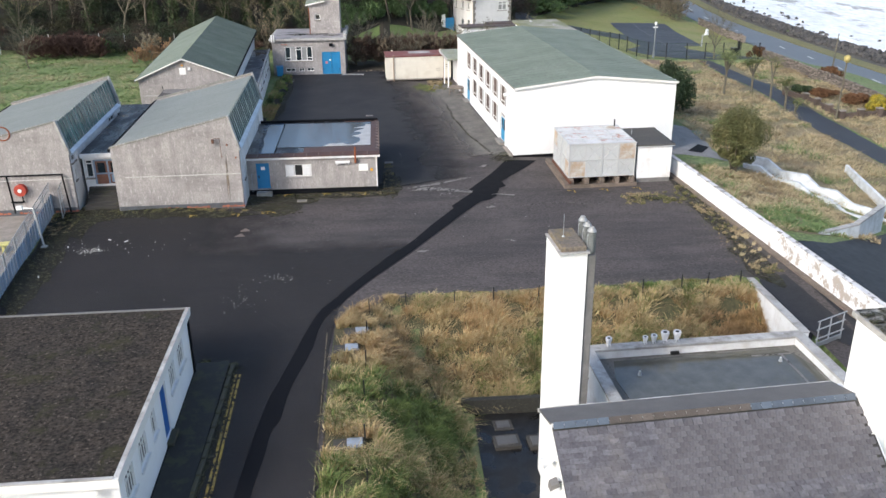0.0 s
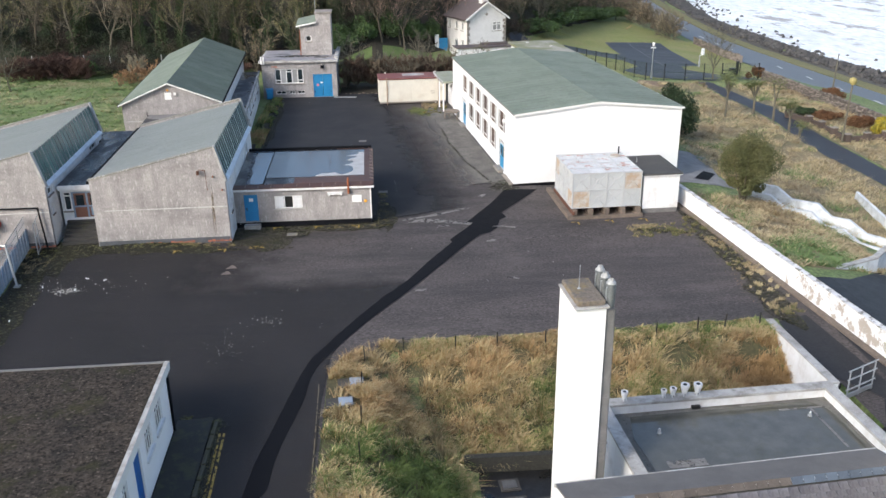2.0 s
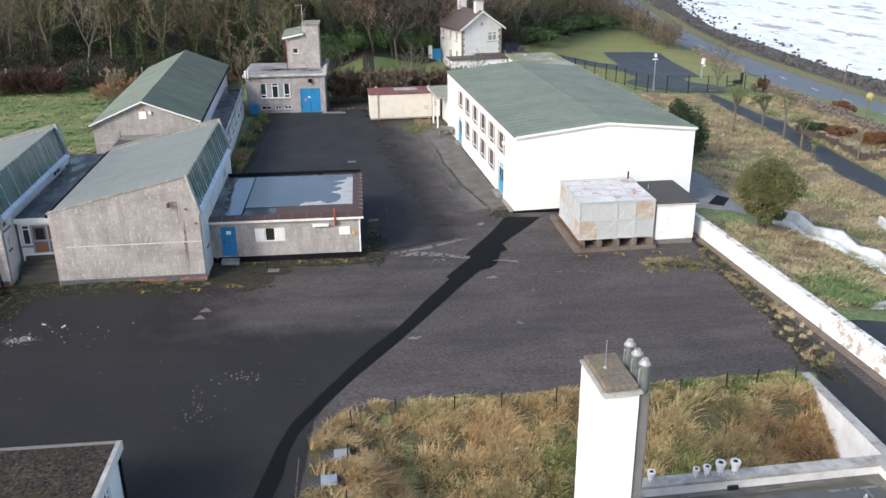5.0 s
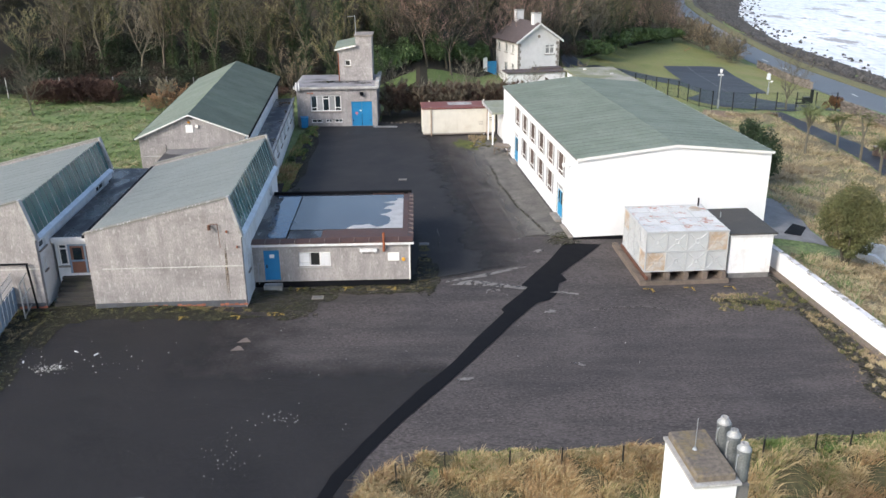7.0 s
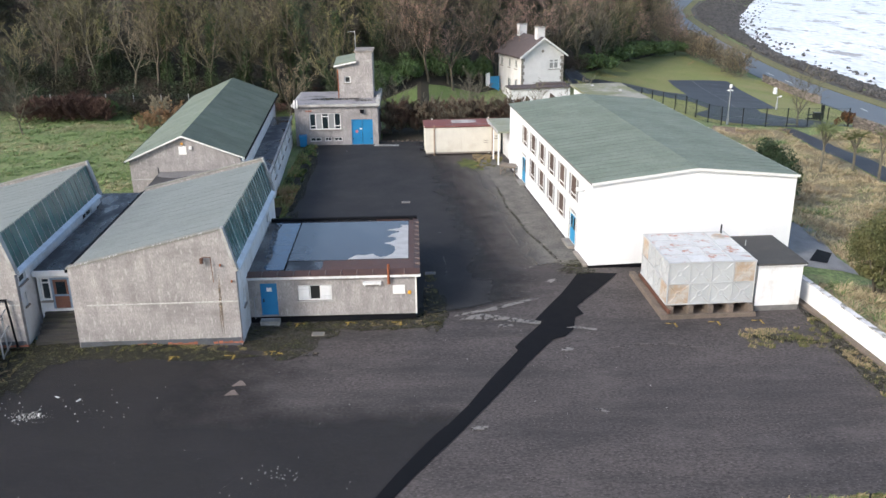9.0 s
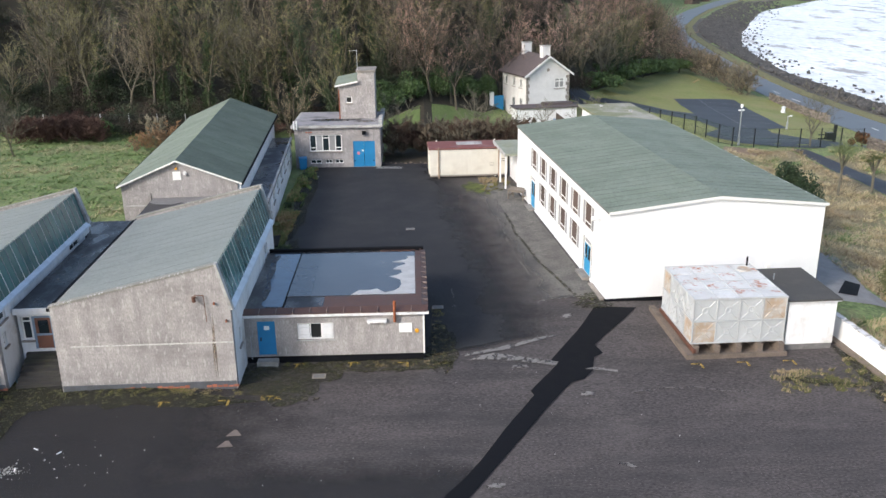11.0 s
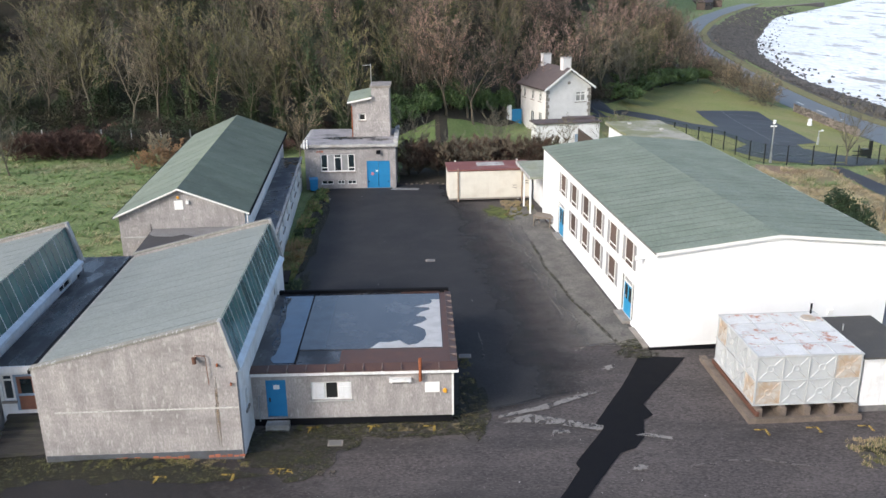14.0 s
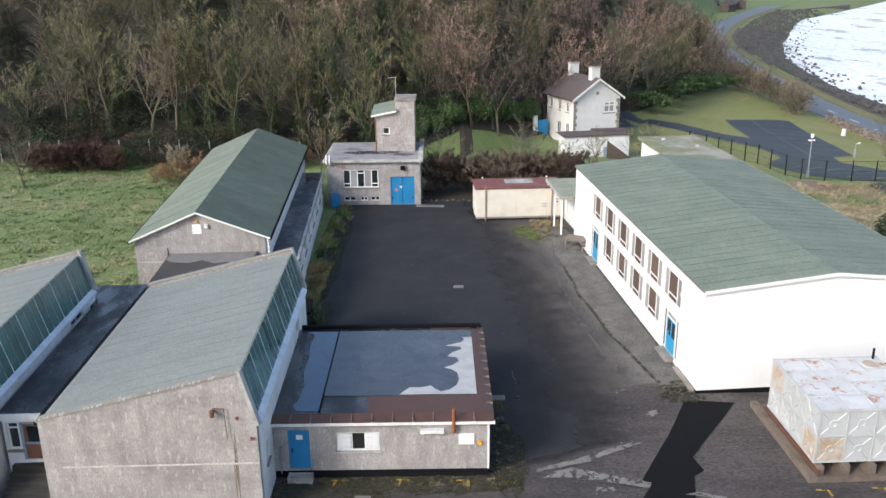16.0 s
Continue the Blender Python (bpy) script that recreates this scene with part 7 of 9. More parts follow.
rubble_wall("roadside_wall", [(55.8, 54.2), (57.2, 46.5), (57.6, 36), (57.9, 28), (58.5, 18), (59, 6)], 1.15, 0.36, "rubble stone wall along the road", 41, 280)
rubble_wall("far_roadside_wall", [(65.8, 84), (65.9, 94), (66.0, 106)], 1.1, 0.55, "stone wall between lawn and road", 43, 120)


def ribbon(name, left, right, z, mat, label, category, lift=0.0):
    """A flat strip between two edges."""
    bm = bmesh.new()
    a, b = [bm.verts.new((x, y, z + lift)) for x, y in left], [bm.verts.new((x, y, z + lift)) for x, y in right]
    for k in range(len(a) - 1):
        bm.faces.new((a[k], b[k], b[k + 1], a[k + 1]))
    rim = bmesh.ops.extrude_edge_only(bm, edges=[e for e in bm.edges if e.is_boundary])
    for v in rim["geom"]:
        if isinstance(v, bmesh.types.BMVert):
            v.co.z -= 0.25
    return solid(name, bm, mat, label, category, "", "structure")


ROAD_L = [(60, -20), (62.5, 20), (64.2, 42), (64.8, 55), (65.6, 75), (66.6, 97.6), (66.8, 113.7), (67.9, 126.1), (70.1, 142.2), (72.6, 169.3), (75.2, 193.2), (79.6, 222.8), (86.2, 250.4), (103.2, 297.1), (120.6, 336.2), (150.2, 393.9), (170.0, 427.4)]
ROAD_R = [(67, -20), (69.0, 20), (70.6, 48), (71.3, 62), (72.4, 78), (72.9, 99.1), (72.9, 112.3), (73.9, 126.1), (75.3, 140.9), (78.3, 167.7), (81.5, 190.8), (86.6, 222.0), (94.6, 253.4), (111.0, 296.1), (130.2, 339.3), (158.4, 392.2), (178.4, 426.3)]
ribbon("road", ROAD_L, ROAD_R, -2.05, ROAD, "grey-blue coast road with white centre dashes", "road")
ribbon("verge", [(x + 0.3, y) for x, y in ROAD_R], [(x + 2.6, y) for x, y in ROAD_R], -2.06, material("salt_bleached_turf", (0.17, 0.155, 0.07), 0.95, second=(0.13, 0.13, 0.05), scale=0.3, grain=0.3, fine=4), "grass verge between road and sea wall", "verge")
for x, y, r in ((67.1, 46.3, -3), (67.7, 56.6, -3), (68.3, 66, -3), (69.0, 77.0, -4), (69.6, 87.3, -3), (69.8, 96.8, -1), (69.8, 105.1, 0), (69.9, 113.7, -2), (70.9, 126.1, -6), (72.0, 134.6, -7), (73.2, 145.2, -7), (74.5, 158.2, -6), (75.8, 170.4, -6), (77.2, 182.9, -7), (79.4, 196.0, -10), (81.8, 210.4, -13), (84.8, 226.0, -14), (88.2, 241.0, -15), (91.4, 253.7, -16), (95.6, 267.0, -18), (100.4, 280.0, -20), (105.6, 293.0, -22)):
    solid("centre_dash", boxes((-0.12, -1.6, 0, 0.12, 1.6, 0.012)), LINE, "white centre dash on the road", "road marking", "centre dashes", at=pose(x, y, -2.04, 0, 0, r))

bm = bmesh.new()
pts = [(shore(y) - 6, y) for y in (-700, -60, 0, 40, 80, 90, 110, 130, 150, 170, 190, 213, 235, 254, 275, 297, 325, 356, 390, 425, 465, 506, 900, 2600)]
level = lambda y: -8.0 + FALL * max(-60, min(90, y))
a = [bm.verts.new((x, y, level(y))) for x, y in pts]
b = [bm.verts.new((4200, y, level(y))) for x, y in pts]
for k in range(len(pts) - 1):
    bm.faces.new((a[k], b[k], b[k + 1], a[k + 1]))
solid("water", bm, FLATS, "wet tidal flats, foam and sky sheen painted near-white", "water", "", "structure")

ys = list(range(30, 300, 10))
edge_r = [float(np.interp(y, [q[1] for q in ROAD_R], [q[0] for q in ROAD_R])) + 2.4 for y in ys]
lay("shore_bank", list(zip(edge_r, ys)) + [(shore(y) + 1.5, y) for y in reversed(ys)], material("stony_shore_bank", (0.085, 0.075, 0.062), 0.95, second=(0.05, 0.048, 0.045), scale=0.3, grain=0.6, fine=1.6, bump=1.0, stain=0.5, stain_color=(0.13, 0.11, 0.075), stain_scale=0.15), 0.04, step=5.0, label="dark stony bank between the verge and the flats", category="shore")
pier = thing("sea_wall", pose(0, 0, 0), "brown stone sea wall at the far end of the bay", "wall", "", "structure")
bm = bmesh.new()
prism(bm, [(167, 384, -6), (212, 426, -6), (212, 426, -1.8), (167, 384, -1.8)], (-3, 2, 0))
part("body", bm, STONE, pier)
random.seed(51)
base = bmesh.new()
bmesh.ops.create_icosphere(base, subdivisions=1, radius=0.5)
for v in base.verts:
    v.co *= random.uniform(0.75, 1.15)
rock_me = finish("boulder_shape", base, ROCKS)
rv = np.array([v.co for v in rock_me.vertices])
rf = np.array([p.vertices for p in rock_me.polygons])
vs, fs, c = [], [], 0
for k in range(7500):
    y = random.uniform(60, 285) if k % 3 else random.uniform(160, 390)
    inner = float(np.interp(y, [q[1] for q in ROAD_R], [q[0] for q in ROAD_R])) + 3.2
    x = inner + (shore(y) - 3.5 - inner) * random.uniform(0.08, 1.0) + (random.uniform(0, 9) if k % 14 == 0 else 0)
    s_ = random.uniform(0.5, 1.4)
    m = np.array(Euler((random.random() * 6, random.random() * 6, random.random() * 6)).to_matrix())
    vs.append((rv * (s_, s_ * 0.8, s_ * 0.6)) @ m.T + (x, y, max(-4.6, land(x, y)) + 0.15))
    fs.append(rf + c)
    c += len(rv)
me = bpy.data.meshes.new("shore_rocks")
me.from_pydata(np.concatenate(vs), [], np.concatenate(fs).tolist())
me.materials.append(ROCKS)
tagged(new("shore_rocks", me), "dark boulders and weed along the shore", "rocks", "", "stuff")

# low brick garden wall with capped piers
gw = thing("garden_wall", pose(0, 0, 0), "low brown brick garden wall with pale capped piers", "wall", "", "structure")
line = [(50.2, 34.5), (51.0, 31.6), (51.2, 29.4), (51.3, 24.6), (55.3, 25.2), (58, 25.8)]
for (x0, y0), (x1, y1) in zip(line, line[1:]):
    v = (Vector((x1, y1, 0)) - Vector((x0, y0, 0))).normalized()
    bm = bmesh.new()
    prism(bm, [(x0, y0, land(x0, y0) - 0.3), (x1, y1, land(x1, y1) - 0.3), (x1, y1, land(x1, y1) + 0.6), (x0, y0, land(x0, y0) + 0.6)], Vector((-v.y, v.x, 0)) * 0.22)
    part("body", bm, BRICK, gw)
for x, y in line + [(51.25, 27.0), (53.3, 24.9)]:
    z = land(x, y)
    part("pier", boxes((x - 0.25, y - 0.25, z - 0.3, x + 0.25, y + 0.25, z + 0.85)), BRICK, gw)
    part("pier_cap", boxes((x - 0.3, y - 0.3, z + 0.85, x + 0.28, y + 0.28, z + 0.93)), CEMENT, gw)


def lamp_post(x, y, h, label, head=True, mat=None):
    t = thing("lamp_post", pose(x, y, land(x, y)), label, "lamp post", "lamp posts")
    bm = bmesh.new()
    tube(bm, (0, 0, -0.2), (0, 0, h), 0.08, 0.055, 10)
    part("column", bm, mat or GALV, t)
    bm = bmesh.new()
    tube(bm, (0, 0, 0), (0, 0, 0.9), 0.14, 0.13, 10)
    part("base", bm, mat or GALV, t)
    if head:
        bm = bmesh.new()
        tube(bm, (0, 0, h), (0, 0, h + 0.36), 0.13, 0.17, 10)
        part("lantern", bm, SIGNWHITE, t)
        part("camera_box", boxes((-0.34, -0.07, h - 0.32, -0.06, 0.07, h - 0.2), (0.06, -0.07, h - 0.32, 0.28, 0.07, h - 0.2)), SIGNWHITE, t)
    return t


lamp_post(41.9, 54.6, 4.05, "pale lamp post with camera boxes by the mesh fence")
cc = lamp_post(53.2, 69.0, 1.7, "short white post with a camera arm by the car park", False, GALV)
part("camera_arm", boxes((-0.05, -0.05, 1.62, 0.45, 0.05, 1.68), (0.25, -0.07, 1.68, 0.5, 0.07, 1.8)), SIGNWHITE, cc)
for x, y, h, nm in ((50.8, 24.6, 5.4, "grey timber pole with a tufted lamp head beside the path"), (66.0, 55.7, 4.6, "bare grey pole at the edge of the road")):
    t = thing("timber_pole", pose(x, y, land(x, y)), nm, "pole", "poles")
    bm = bmesh.new()
    tube(bm, (0, 0, -0.3), (0.15, 0, h), 0.1, 0.07, 8)
    part("shaft", bm, BARKPALE, t)
    if h > 5:
        bm = bmesh.new()
        lathe(bm, [(0.08, h), (0.22, h + 0.1), (0.34, h + 0.35), (0.28, h + 0.6), (0.08, h + 0.72)], (0.15, 0, 0), 9)
        part("head", bm, material("straw_tuft", (0.4, 0.34, 0.13), 0.9, grain=0.4, fine=12, bump=1.0), t, "straw-coloured tufted head")

# car park, drive and lawn beyond the hall
lay("lawn", [(27, 60), (33, 58.5), (38.5, 57), (42, 54.5), (53, 55), (58, 60), (65.5, 68), (65.4, 94.5), (65.6, 106.4), (60.3, 133.4), (50.4, 124.3), (42.2, 111.4), (34.7, 95.3), (29, 88), (27, 76)], LAWN, 0.03, step=3.0, label="mown green lawn with yellowed edges", category="lawn")
lay("car_park", [(46.5, 95.6), (57.4, 99.6), (53.7, 70.2), (50.3, 68.0), (49.7, 64.8), (52.8, 61), (57.5, 60.5), (57, 55), (49.5, 53.2), (45.5, 54.2), (42.8, 55.2), (40.9, 57.4), (39.8, 60.2), (43.4, 65.5), (43.0, 71.6), (38.8, 77.9), (36.1, 83.6), (32.8, 87.5), (31.0, 83.0), (28.5, 82.0), (29.2, 90.2), (33.8, 92.6), (38.3, 89.5), (42.1, 81.5), (44.8, 79.6)], DRIVE, 0.06, step=3.0, label="dark tarmac car park and drive", category="car park")
for a, b in (((50.8, 97.2), (47.6, 66.8)),):
    d = (Vector((*b, 0)) - Vector((*a, 0))).normalized()
    n_ = Vector((-d.y, d.x, 0)) * 0.06
    lay("bay_line", [(a[0] + n_.x, a[1] + n_.y), (b[0] + n_.x, b[1] + n_.y), (b[0] - n_.x, b[1] - n_.y), (a[0] - n_.x, a[1] - n_.y)], BAYLINE, 0.075, label="white parking line", category="road marking")
for k in range(7):
    y = 94 - 4.0 * k
    x = 47.6 + (y - 66.8) * 0.1193
    lay("bay_line", [(x, y), (x + 5.0, y - 0.5), (x + 5.0, y - 0.65), (x, y - 0.15)], BAYLINE, 0.075, label="white parking line", category="road marking")
for k in range(5):
    x, y = 41.5 + 1.9 * k, 58.6 - 0.2 * k
    lay("bay_line", [(x, y), (x + 2.4, y + 2.2), (x + 2.5, y + 2.1), (x + 0.12, y - 0.1)], BAYLINE, 0.075, label="white parking line", category="road marking")


def mesh_fence():
    t = thing("mesh_fence", pose(0, 0, 0), "tall dark green mesh fence on slim black posts", "fence")
    pts = [(33.6, 67.6), (35.0, 65.9), (35.9, 64.3), (36.9, 63.0), (38.0, 61.7), (38.9, 60.3), (39.3, 57.7), (39.9, 55.2), (41.0, 54.0), (43.2, 53.6), (45.8, 53.6), (48.2, 53.7), (50.6, 54.0), (53.0, 54.4), (55.5, 54.6)]
    for x, y in pts:
        z = land(x, y)
        part("post", boxes((x - 0.05, y - 0.05, z - 0.2, x + 0.05, y + 0.05, z + 2.1)), BLACK, t)
    for (x0, y0), (x1, y1) in zip(pts, pts[1:]):
        bm = bmesh.new()
        z0, z1 = land(x0, y0), land(x1, y1)
        for h in (0.1, 1.0, 2.0):
            tube(bm, (x0, y0, z0 + h), (x1, y1, z1 + h), 0.014, sides=3, caps=False)
        for k in range(24):
            f = (k + 0.5) / 24
            x, y, z = x0 + (x1 - x0) * f, y0 + (y1 - y0) * f, z0 + (z1 - z0) * f
            tube(bm, (x, y, z + 0.05), (x, y, z + 2.0), 0.005, sides=3, caps=False)
        part("mesh_panel", bm, material("green_wire", (0.02, 0.05, 0.03), 0.5) if x0 == 33.6 else bpy.data.materials["green_wire"], t)
    return t


mesh_fence()
gp = thing("gate_opener", pose(55.2, 60.5, land(55.2, 60.5)), "dark steel gate with a black motor box", "gate")
part("post", boxes((-0.15, -0.15, 0, 0.15, 0.15, 2.0)), BLACK, gp)
part("motor_box", boxes((-1.0, -0.3, 0.3, -0.2, 0.3, 1.1)), BLACK, gp)
part("leaf", boxes((-1.9, -0.05, 0.3, -1.0, 0.05, 0.45), (-1.9, -0.05, 0.8, -1.0, 0.05, 0.9)), BLACK, gp)
st = thing("stone_marker", pose(62.2, 91.8, land(62.2, 91.8)), "white stone marker on the lawn", "stone")
bm = bmesh.new()
lathe(bm, [(0.36, 0), (0.33, 0.3), (0.27, 0.65), (0.32, 0.85), (0.16, 1.0)], sides=9)
part("body", bm, BLUEWHITE, st)
sc = thing("yellow_frame", pose(56.8, 117.7, land(56.8, 117.7) + 0.03), "small yellow crossed timber frame on the lawn", "frame")
for r in (-1, 1):
    bm = bmesh.new()
    tube(bm, (-0.5, 0.4 * r, 0.1), (0.5, -0.4 * r, 0.7), 0.05, sides=5)
    part("bar", bm, material("weathered_yellow", (0.34, 0.24, 0.12), 0.8) if r < 0 else bpy.data.materials["weathered_yellow"], sc)


# ---- two-storey house ----
HOUSEWHITE = material("dull_white_dash", (0.69, 0.68, 0.675), 0.9, grain=0.06, vary=0.06, stain=0.3, stain_color=(0.42, 0.4, 0.39), stain_scale=0.5)


def gable_house():
    t = thing("white_house", pose(20.05, 65.1, 2.0, 0, 0, 20.6), "white two-storey house with a brown tiled roof and stone quoins", "house")
    W, D, E, R = 5.75, 6.3, 5.0, 6.95
    left = lambda u, w, z: (w, D - u, z)
    front = lambda u, w, z: (u, w, z)
    wl = [(0.6, 3.4, 1.3, 4.5), (2.7, 3.4, 3.4, 4.5), (4.5, 3.4, 5.2, 4.5), (2.5, 0.8, 3.4, 2.1), (4.5, 0.6, 5.3, 2.2)]
    bm = bmesh.new()
    wall_cells(bm, 0, D, -1.2, E, wl, left, 0.3)
    part("side_wall", bm, HOUSEWHITE, t)
    for h in wl:
        window_unit(t, *h, left, (0.5,), (), FRAMEWHITE, GLASS, 0.08, True)
    bm = bmesh.new()
    wall_cells(bm, 0.3, W, -1.2, E, [(3.75, 3.3, 5.1, 4.5)], front, 0.3)
    prism(bm, [(0.3, 0, E), (W, 0, E), (W / 2, 0, R)], (0, 0.3, 0))
    part("gable_wall", bm, HOUSEWHITE, t)
    window_unit(t, 3.75, 3.3, 5.1, 4.5, front, (0.5,), ((-1, 0.68),), FRAMEWHITE, NETGREY, 0.12, True, 0.03)
    bm = bmesh.new()
    prism(bm, [(0.3, D - 0.3, -1.2), (W, D - 0.3, -1.2), (W, D - 0.3, E), (W / 2, D - 0.3, R), (0.3, D - 0.3, E)], (0, 0.3, 0))
    part("gable_wall", bm, HOUSEWHITE, t)
    part("side_wall", boxes((W - 0.3, 0.3, -1.2, W, D - 0.3, E)), HOUSEWHITE, t)
    for x0, x1, sx in ((-0.4, W / 2, 1), (W + 0.4, W / 2, -1)):
        bm = bmesh.new()
        prism(bm, [(x0, -0.35, E - 0.22), (x1, -0.35, R + 0.05), (x1, -0.35, R + 0.2), (x0, -0.35, E - 0.05)], (0, D + 0.7, 0))
        part("roof_slope", bm, DARKSLATE, t)
        bm = bmesh.new()
        prism(bm, [(x0, -0.42, E - 0.3), (x1, -0.42, R - 0.02), (x1, -0.42, R + 0.2), (x0, -0.42, E - 0.06)], (0, 0.07, 0))
        part("bargeboard", bm, FRAMEWHITE, t)
    for y in (0.9, D - 0.7):
        ch = part("chimney", boxes((W / 2 - 0.5, y - 0.36, R - 0.4, W / 2 + 0.5, y + 0.36, R + 1.2)), HOUSEWHITE, t)
        part("chimney_cap", boxes((W / 2 - 0.56, y - 0.42, R + 1.2, W / 2 + 0.56, y + 0.42, R + 1.32)), COPING, ch)
        bm = bmesh.new()
        tube(bm, (W / 2, y, R + 1.32), (W / 2, y, R + 1.65), 0.14, 0.12, 8)
        part("chimney_pot", bm, BRICK, ch)
    for x in (-0.02, W - 0.42):
        for k in range(14):
            l_ = 0.45 if k % 2 else 0.3
            part("quoin", boxes((x if x < 1 else W - l_, -0.03, -0.8 + 0.4 * k, (x + l_) if x < 1 else W + 0.02, 0.0, -0.43 + 0.4 * k)), CEMENT, t)
    bm = bmesh.new()
    tube(bm, (W / 2, -0.02, 5.5), (W / 2, -0.12, 5.5), 0.2, 0.15, 8)
    part("vent", bm, CEMENT, t)
    return t


gable_house()
og = thing("outhouse", pose(18.2, 58.2, 1.4, 0, 0, 8), "white outhouse with a dark flat roof", "outhouse")
part("body", boxes((0, 0, -1.2, 6.9, 2.2, 2.6)), OLDWHITE, og)
part("roof", boxes((-0.2, -0.2, 2.6, 7.1, 2.3, 2.72)), DARKSLATE, og)
part("upper_roof", boxes((3.4, 1.2, 2.72, 6.8, 2.2, 2.95)), DARKSLATE, og)
part("door", boxes((4.2, -0.04, -0.6, 5.0, 0.0, 1.4)), FENCEBLUE, og)
bm = bmesh.new()
prism(bm, [(4.3, -0.9, -1.0), (7.8, -1.8, -1.0), (7.8, -1.8, -0.4), (4.3, -0.9, 2.2)], (0, 0.2, 0))
part("sloping_wall", bm, BRICK, og)
bd = thing("blue_shed_door", pose(16.6, 69.5, 2.2, 0, 0, 15), "blue door between white posts beside the house", "door")
part("leaf", boxes((0, 0, -0.5, 1.3, 0.1, 2.0)), BLUE, bd)
part("post", boxes((-0.5, -0.1, -0.5, 0, 0.2, 2.5)), WHITE, bd)
fw = thing("stair_block", pose(23.4, 31.4, FALL * 31.4, 0, 0, 5.2), "white flat-roofed block behind the hall", "building")
part("body", boxes((0.3, 0, -0.5, 4.6, 11.7, 4.4)), WHITE, fw)
part("roof", boxes((0.0, -0.3, 4.4, 4.9, 12.0, 4.6)), material("mossy_pale_felt", (0.34, 0.33, 0.28), 0.9, grain=0.15, stain=0.9, stain_color=(0.17, 0.18, 0.09), stain_scale=0.35, stain_at=(0.42, 0.56)), fw, "pale mossy felt roof")
for x, y in ((1.6, 10.4), (3.4, 7.5)):
    part("roof_vent", boxes((x, y, 4.6, x + 0.25, y + 0.25, 4.72)), COPING, fw)
for k, (x, y, sx) in enumerate(((124.3, 392, 7), (131.6, 395, 7), (136, 382, 6), (142.1, 397, 8), (148.6, 404, 8))):
    h = thing("far_house", pose(x, y, -1.0, 0, 0, 20 * k), "distant brick house with a brown roof", "house", "far houses")
    part("body", boxes((-sx / 2, -2.2, -2, sx / 2, 2.2, 2.0)), BRICK, h)
    bm = bmesh.new()
    prism(bm, [(-sx / 2 - 0.3, -2.6, 2.2), (-sx / 2 - 0.3, 2.6, 2.2), (-sx / 2 - 0.3, 0, 4.2)], (sx + 0.6, 0, 0))
    part("roof", bm, DARKSLATE, h)
    for wx in (-sx / 4, sx / 4):
        part("window", boxes((wx - 0.5, -2.26, 0.5, wx + 0.5, -2.2, 1.6)), GLASS, h)


# ---- back fence of the meadow ----
NETTING = material("dark_green_netting", (0.022, 0.035, 0.03), 0.6, grain=0.2)
bf = thing("meadow_fence", pose(0, 0, 0), "tall dark green chain-link fence on grey posts before the wood", "fence")
fpts = [(-56.5 + 3.0 * k, 56.0) for k in range(17)]
for x, y in fpts:
    z = land(x, y)
    part("post", boxes((x - 0.05, y - 0.05, z - 0.2, x + 0.05, y + 0.05, z + 2.35)), GALV, bf)
for (x0, y0), (x1, y1) in zip(fpts, fpts[1:]):
    bm = bmesh.new()
    z0, z1 = land(x0, y0), land(x1, y1)
    for h in (0.1, 1.15, 2.25):
        tube(bm, (x0, y0, z0 + h), (x1, y1, z1 + h), 0.014, sides=3, caps=False)
    for k in range(-7, 10):
        for flip in (0, 1):
            lo, hi = max(0.0, k * 0.3), min(3.0, k * 0.3 + 2.15)
            if hi - lo < 0.2:
                continue
            ha, hb = lo - k * 0.3 + 0.1, hi - k * 0.3 + 0.1
            fa, fb = (lo / 3, hi / 3) if not flip else (1 - lo / 3, 1 - hi / 3)
            tube(bm, (x0 + 3 * fa, y0, z0 + (z1 - z0) * fa + ha), (x0 + 3 * fb, y0, z0 + (z1 - z0) * fb + hb), 0.016, sides=3, caps=False)
    part("netting", bm, NETTING, bf)


# ---- trees, shrubs and grass ----
class Leafage:
    """Triangles gathered in plain lists."""

    def __init__(self):
        self.v, self.f, self.m = [], [], []

    def tri(self, a, b, c, m=0):
        k = len(self.v)
        self.v += [a, b, c]
        self.f.append((k, k + 1, k + 2))
        self.m.append(m)

    def limb(self, p, q, r0, r1, m=0, sides=4):
        d = q - p
        u = d.orthogonal().normalized()
        w = d.cross(u).normalized()
        k = len(self.v)
        for c, r in ((p, r0), (q, r1)):
            for i in range(sides):
                a = i * math.tau / sides
                self.v.append(c + (u * math.cos(a) + w * math.sin(a)) * r)
        for i in range(sides):
            j = (i + 1) % sides
            self.f += [(k + i, k + j, k + sides + j), (k + i, k + sides + j, k + sides + i)]
            self.m += [m, m]

    def arrays(self):
        return np.array([tuple(x) for x in self.v]), np.array(self.f), np.array(self.m)


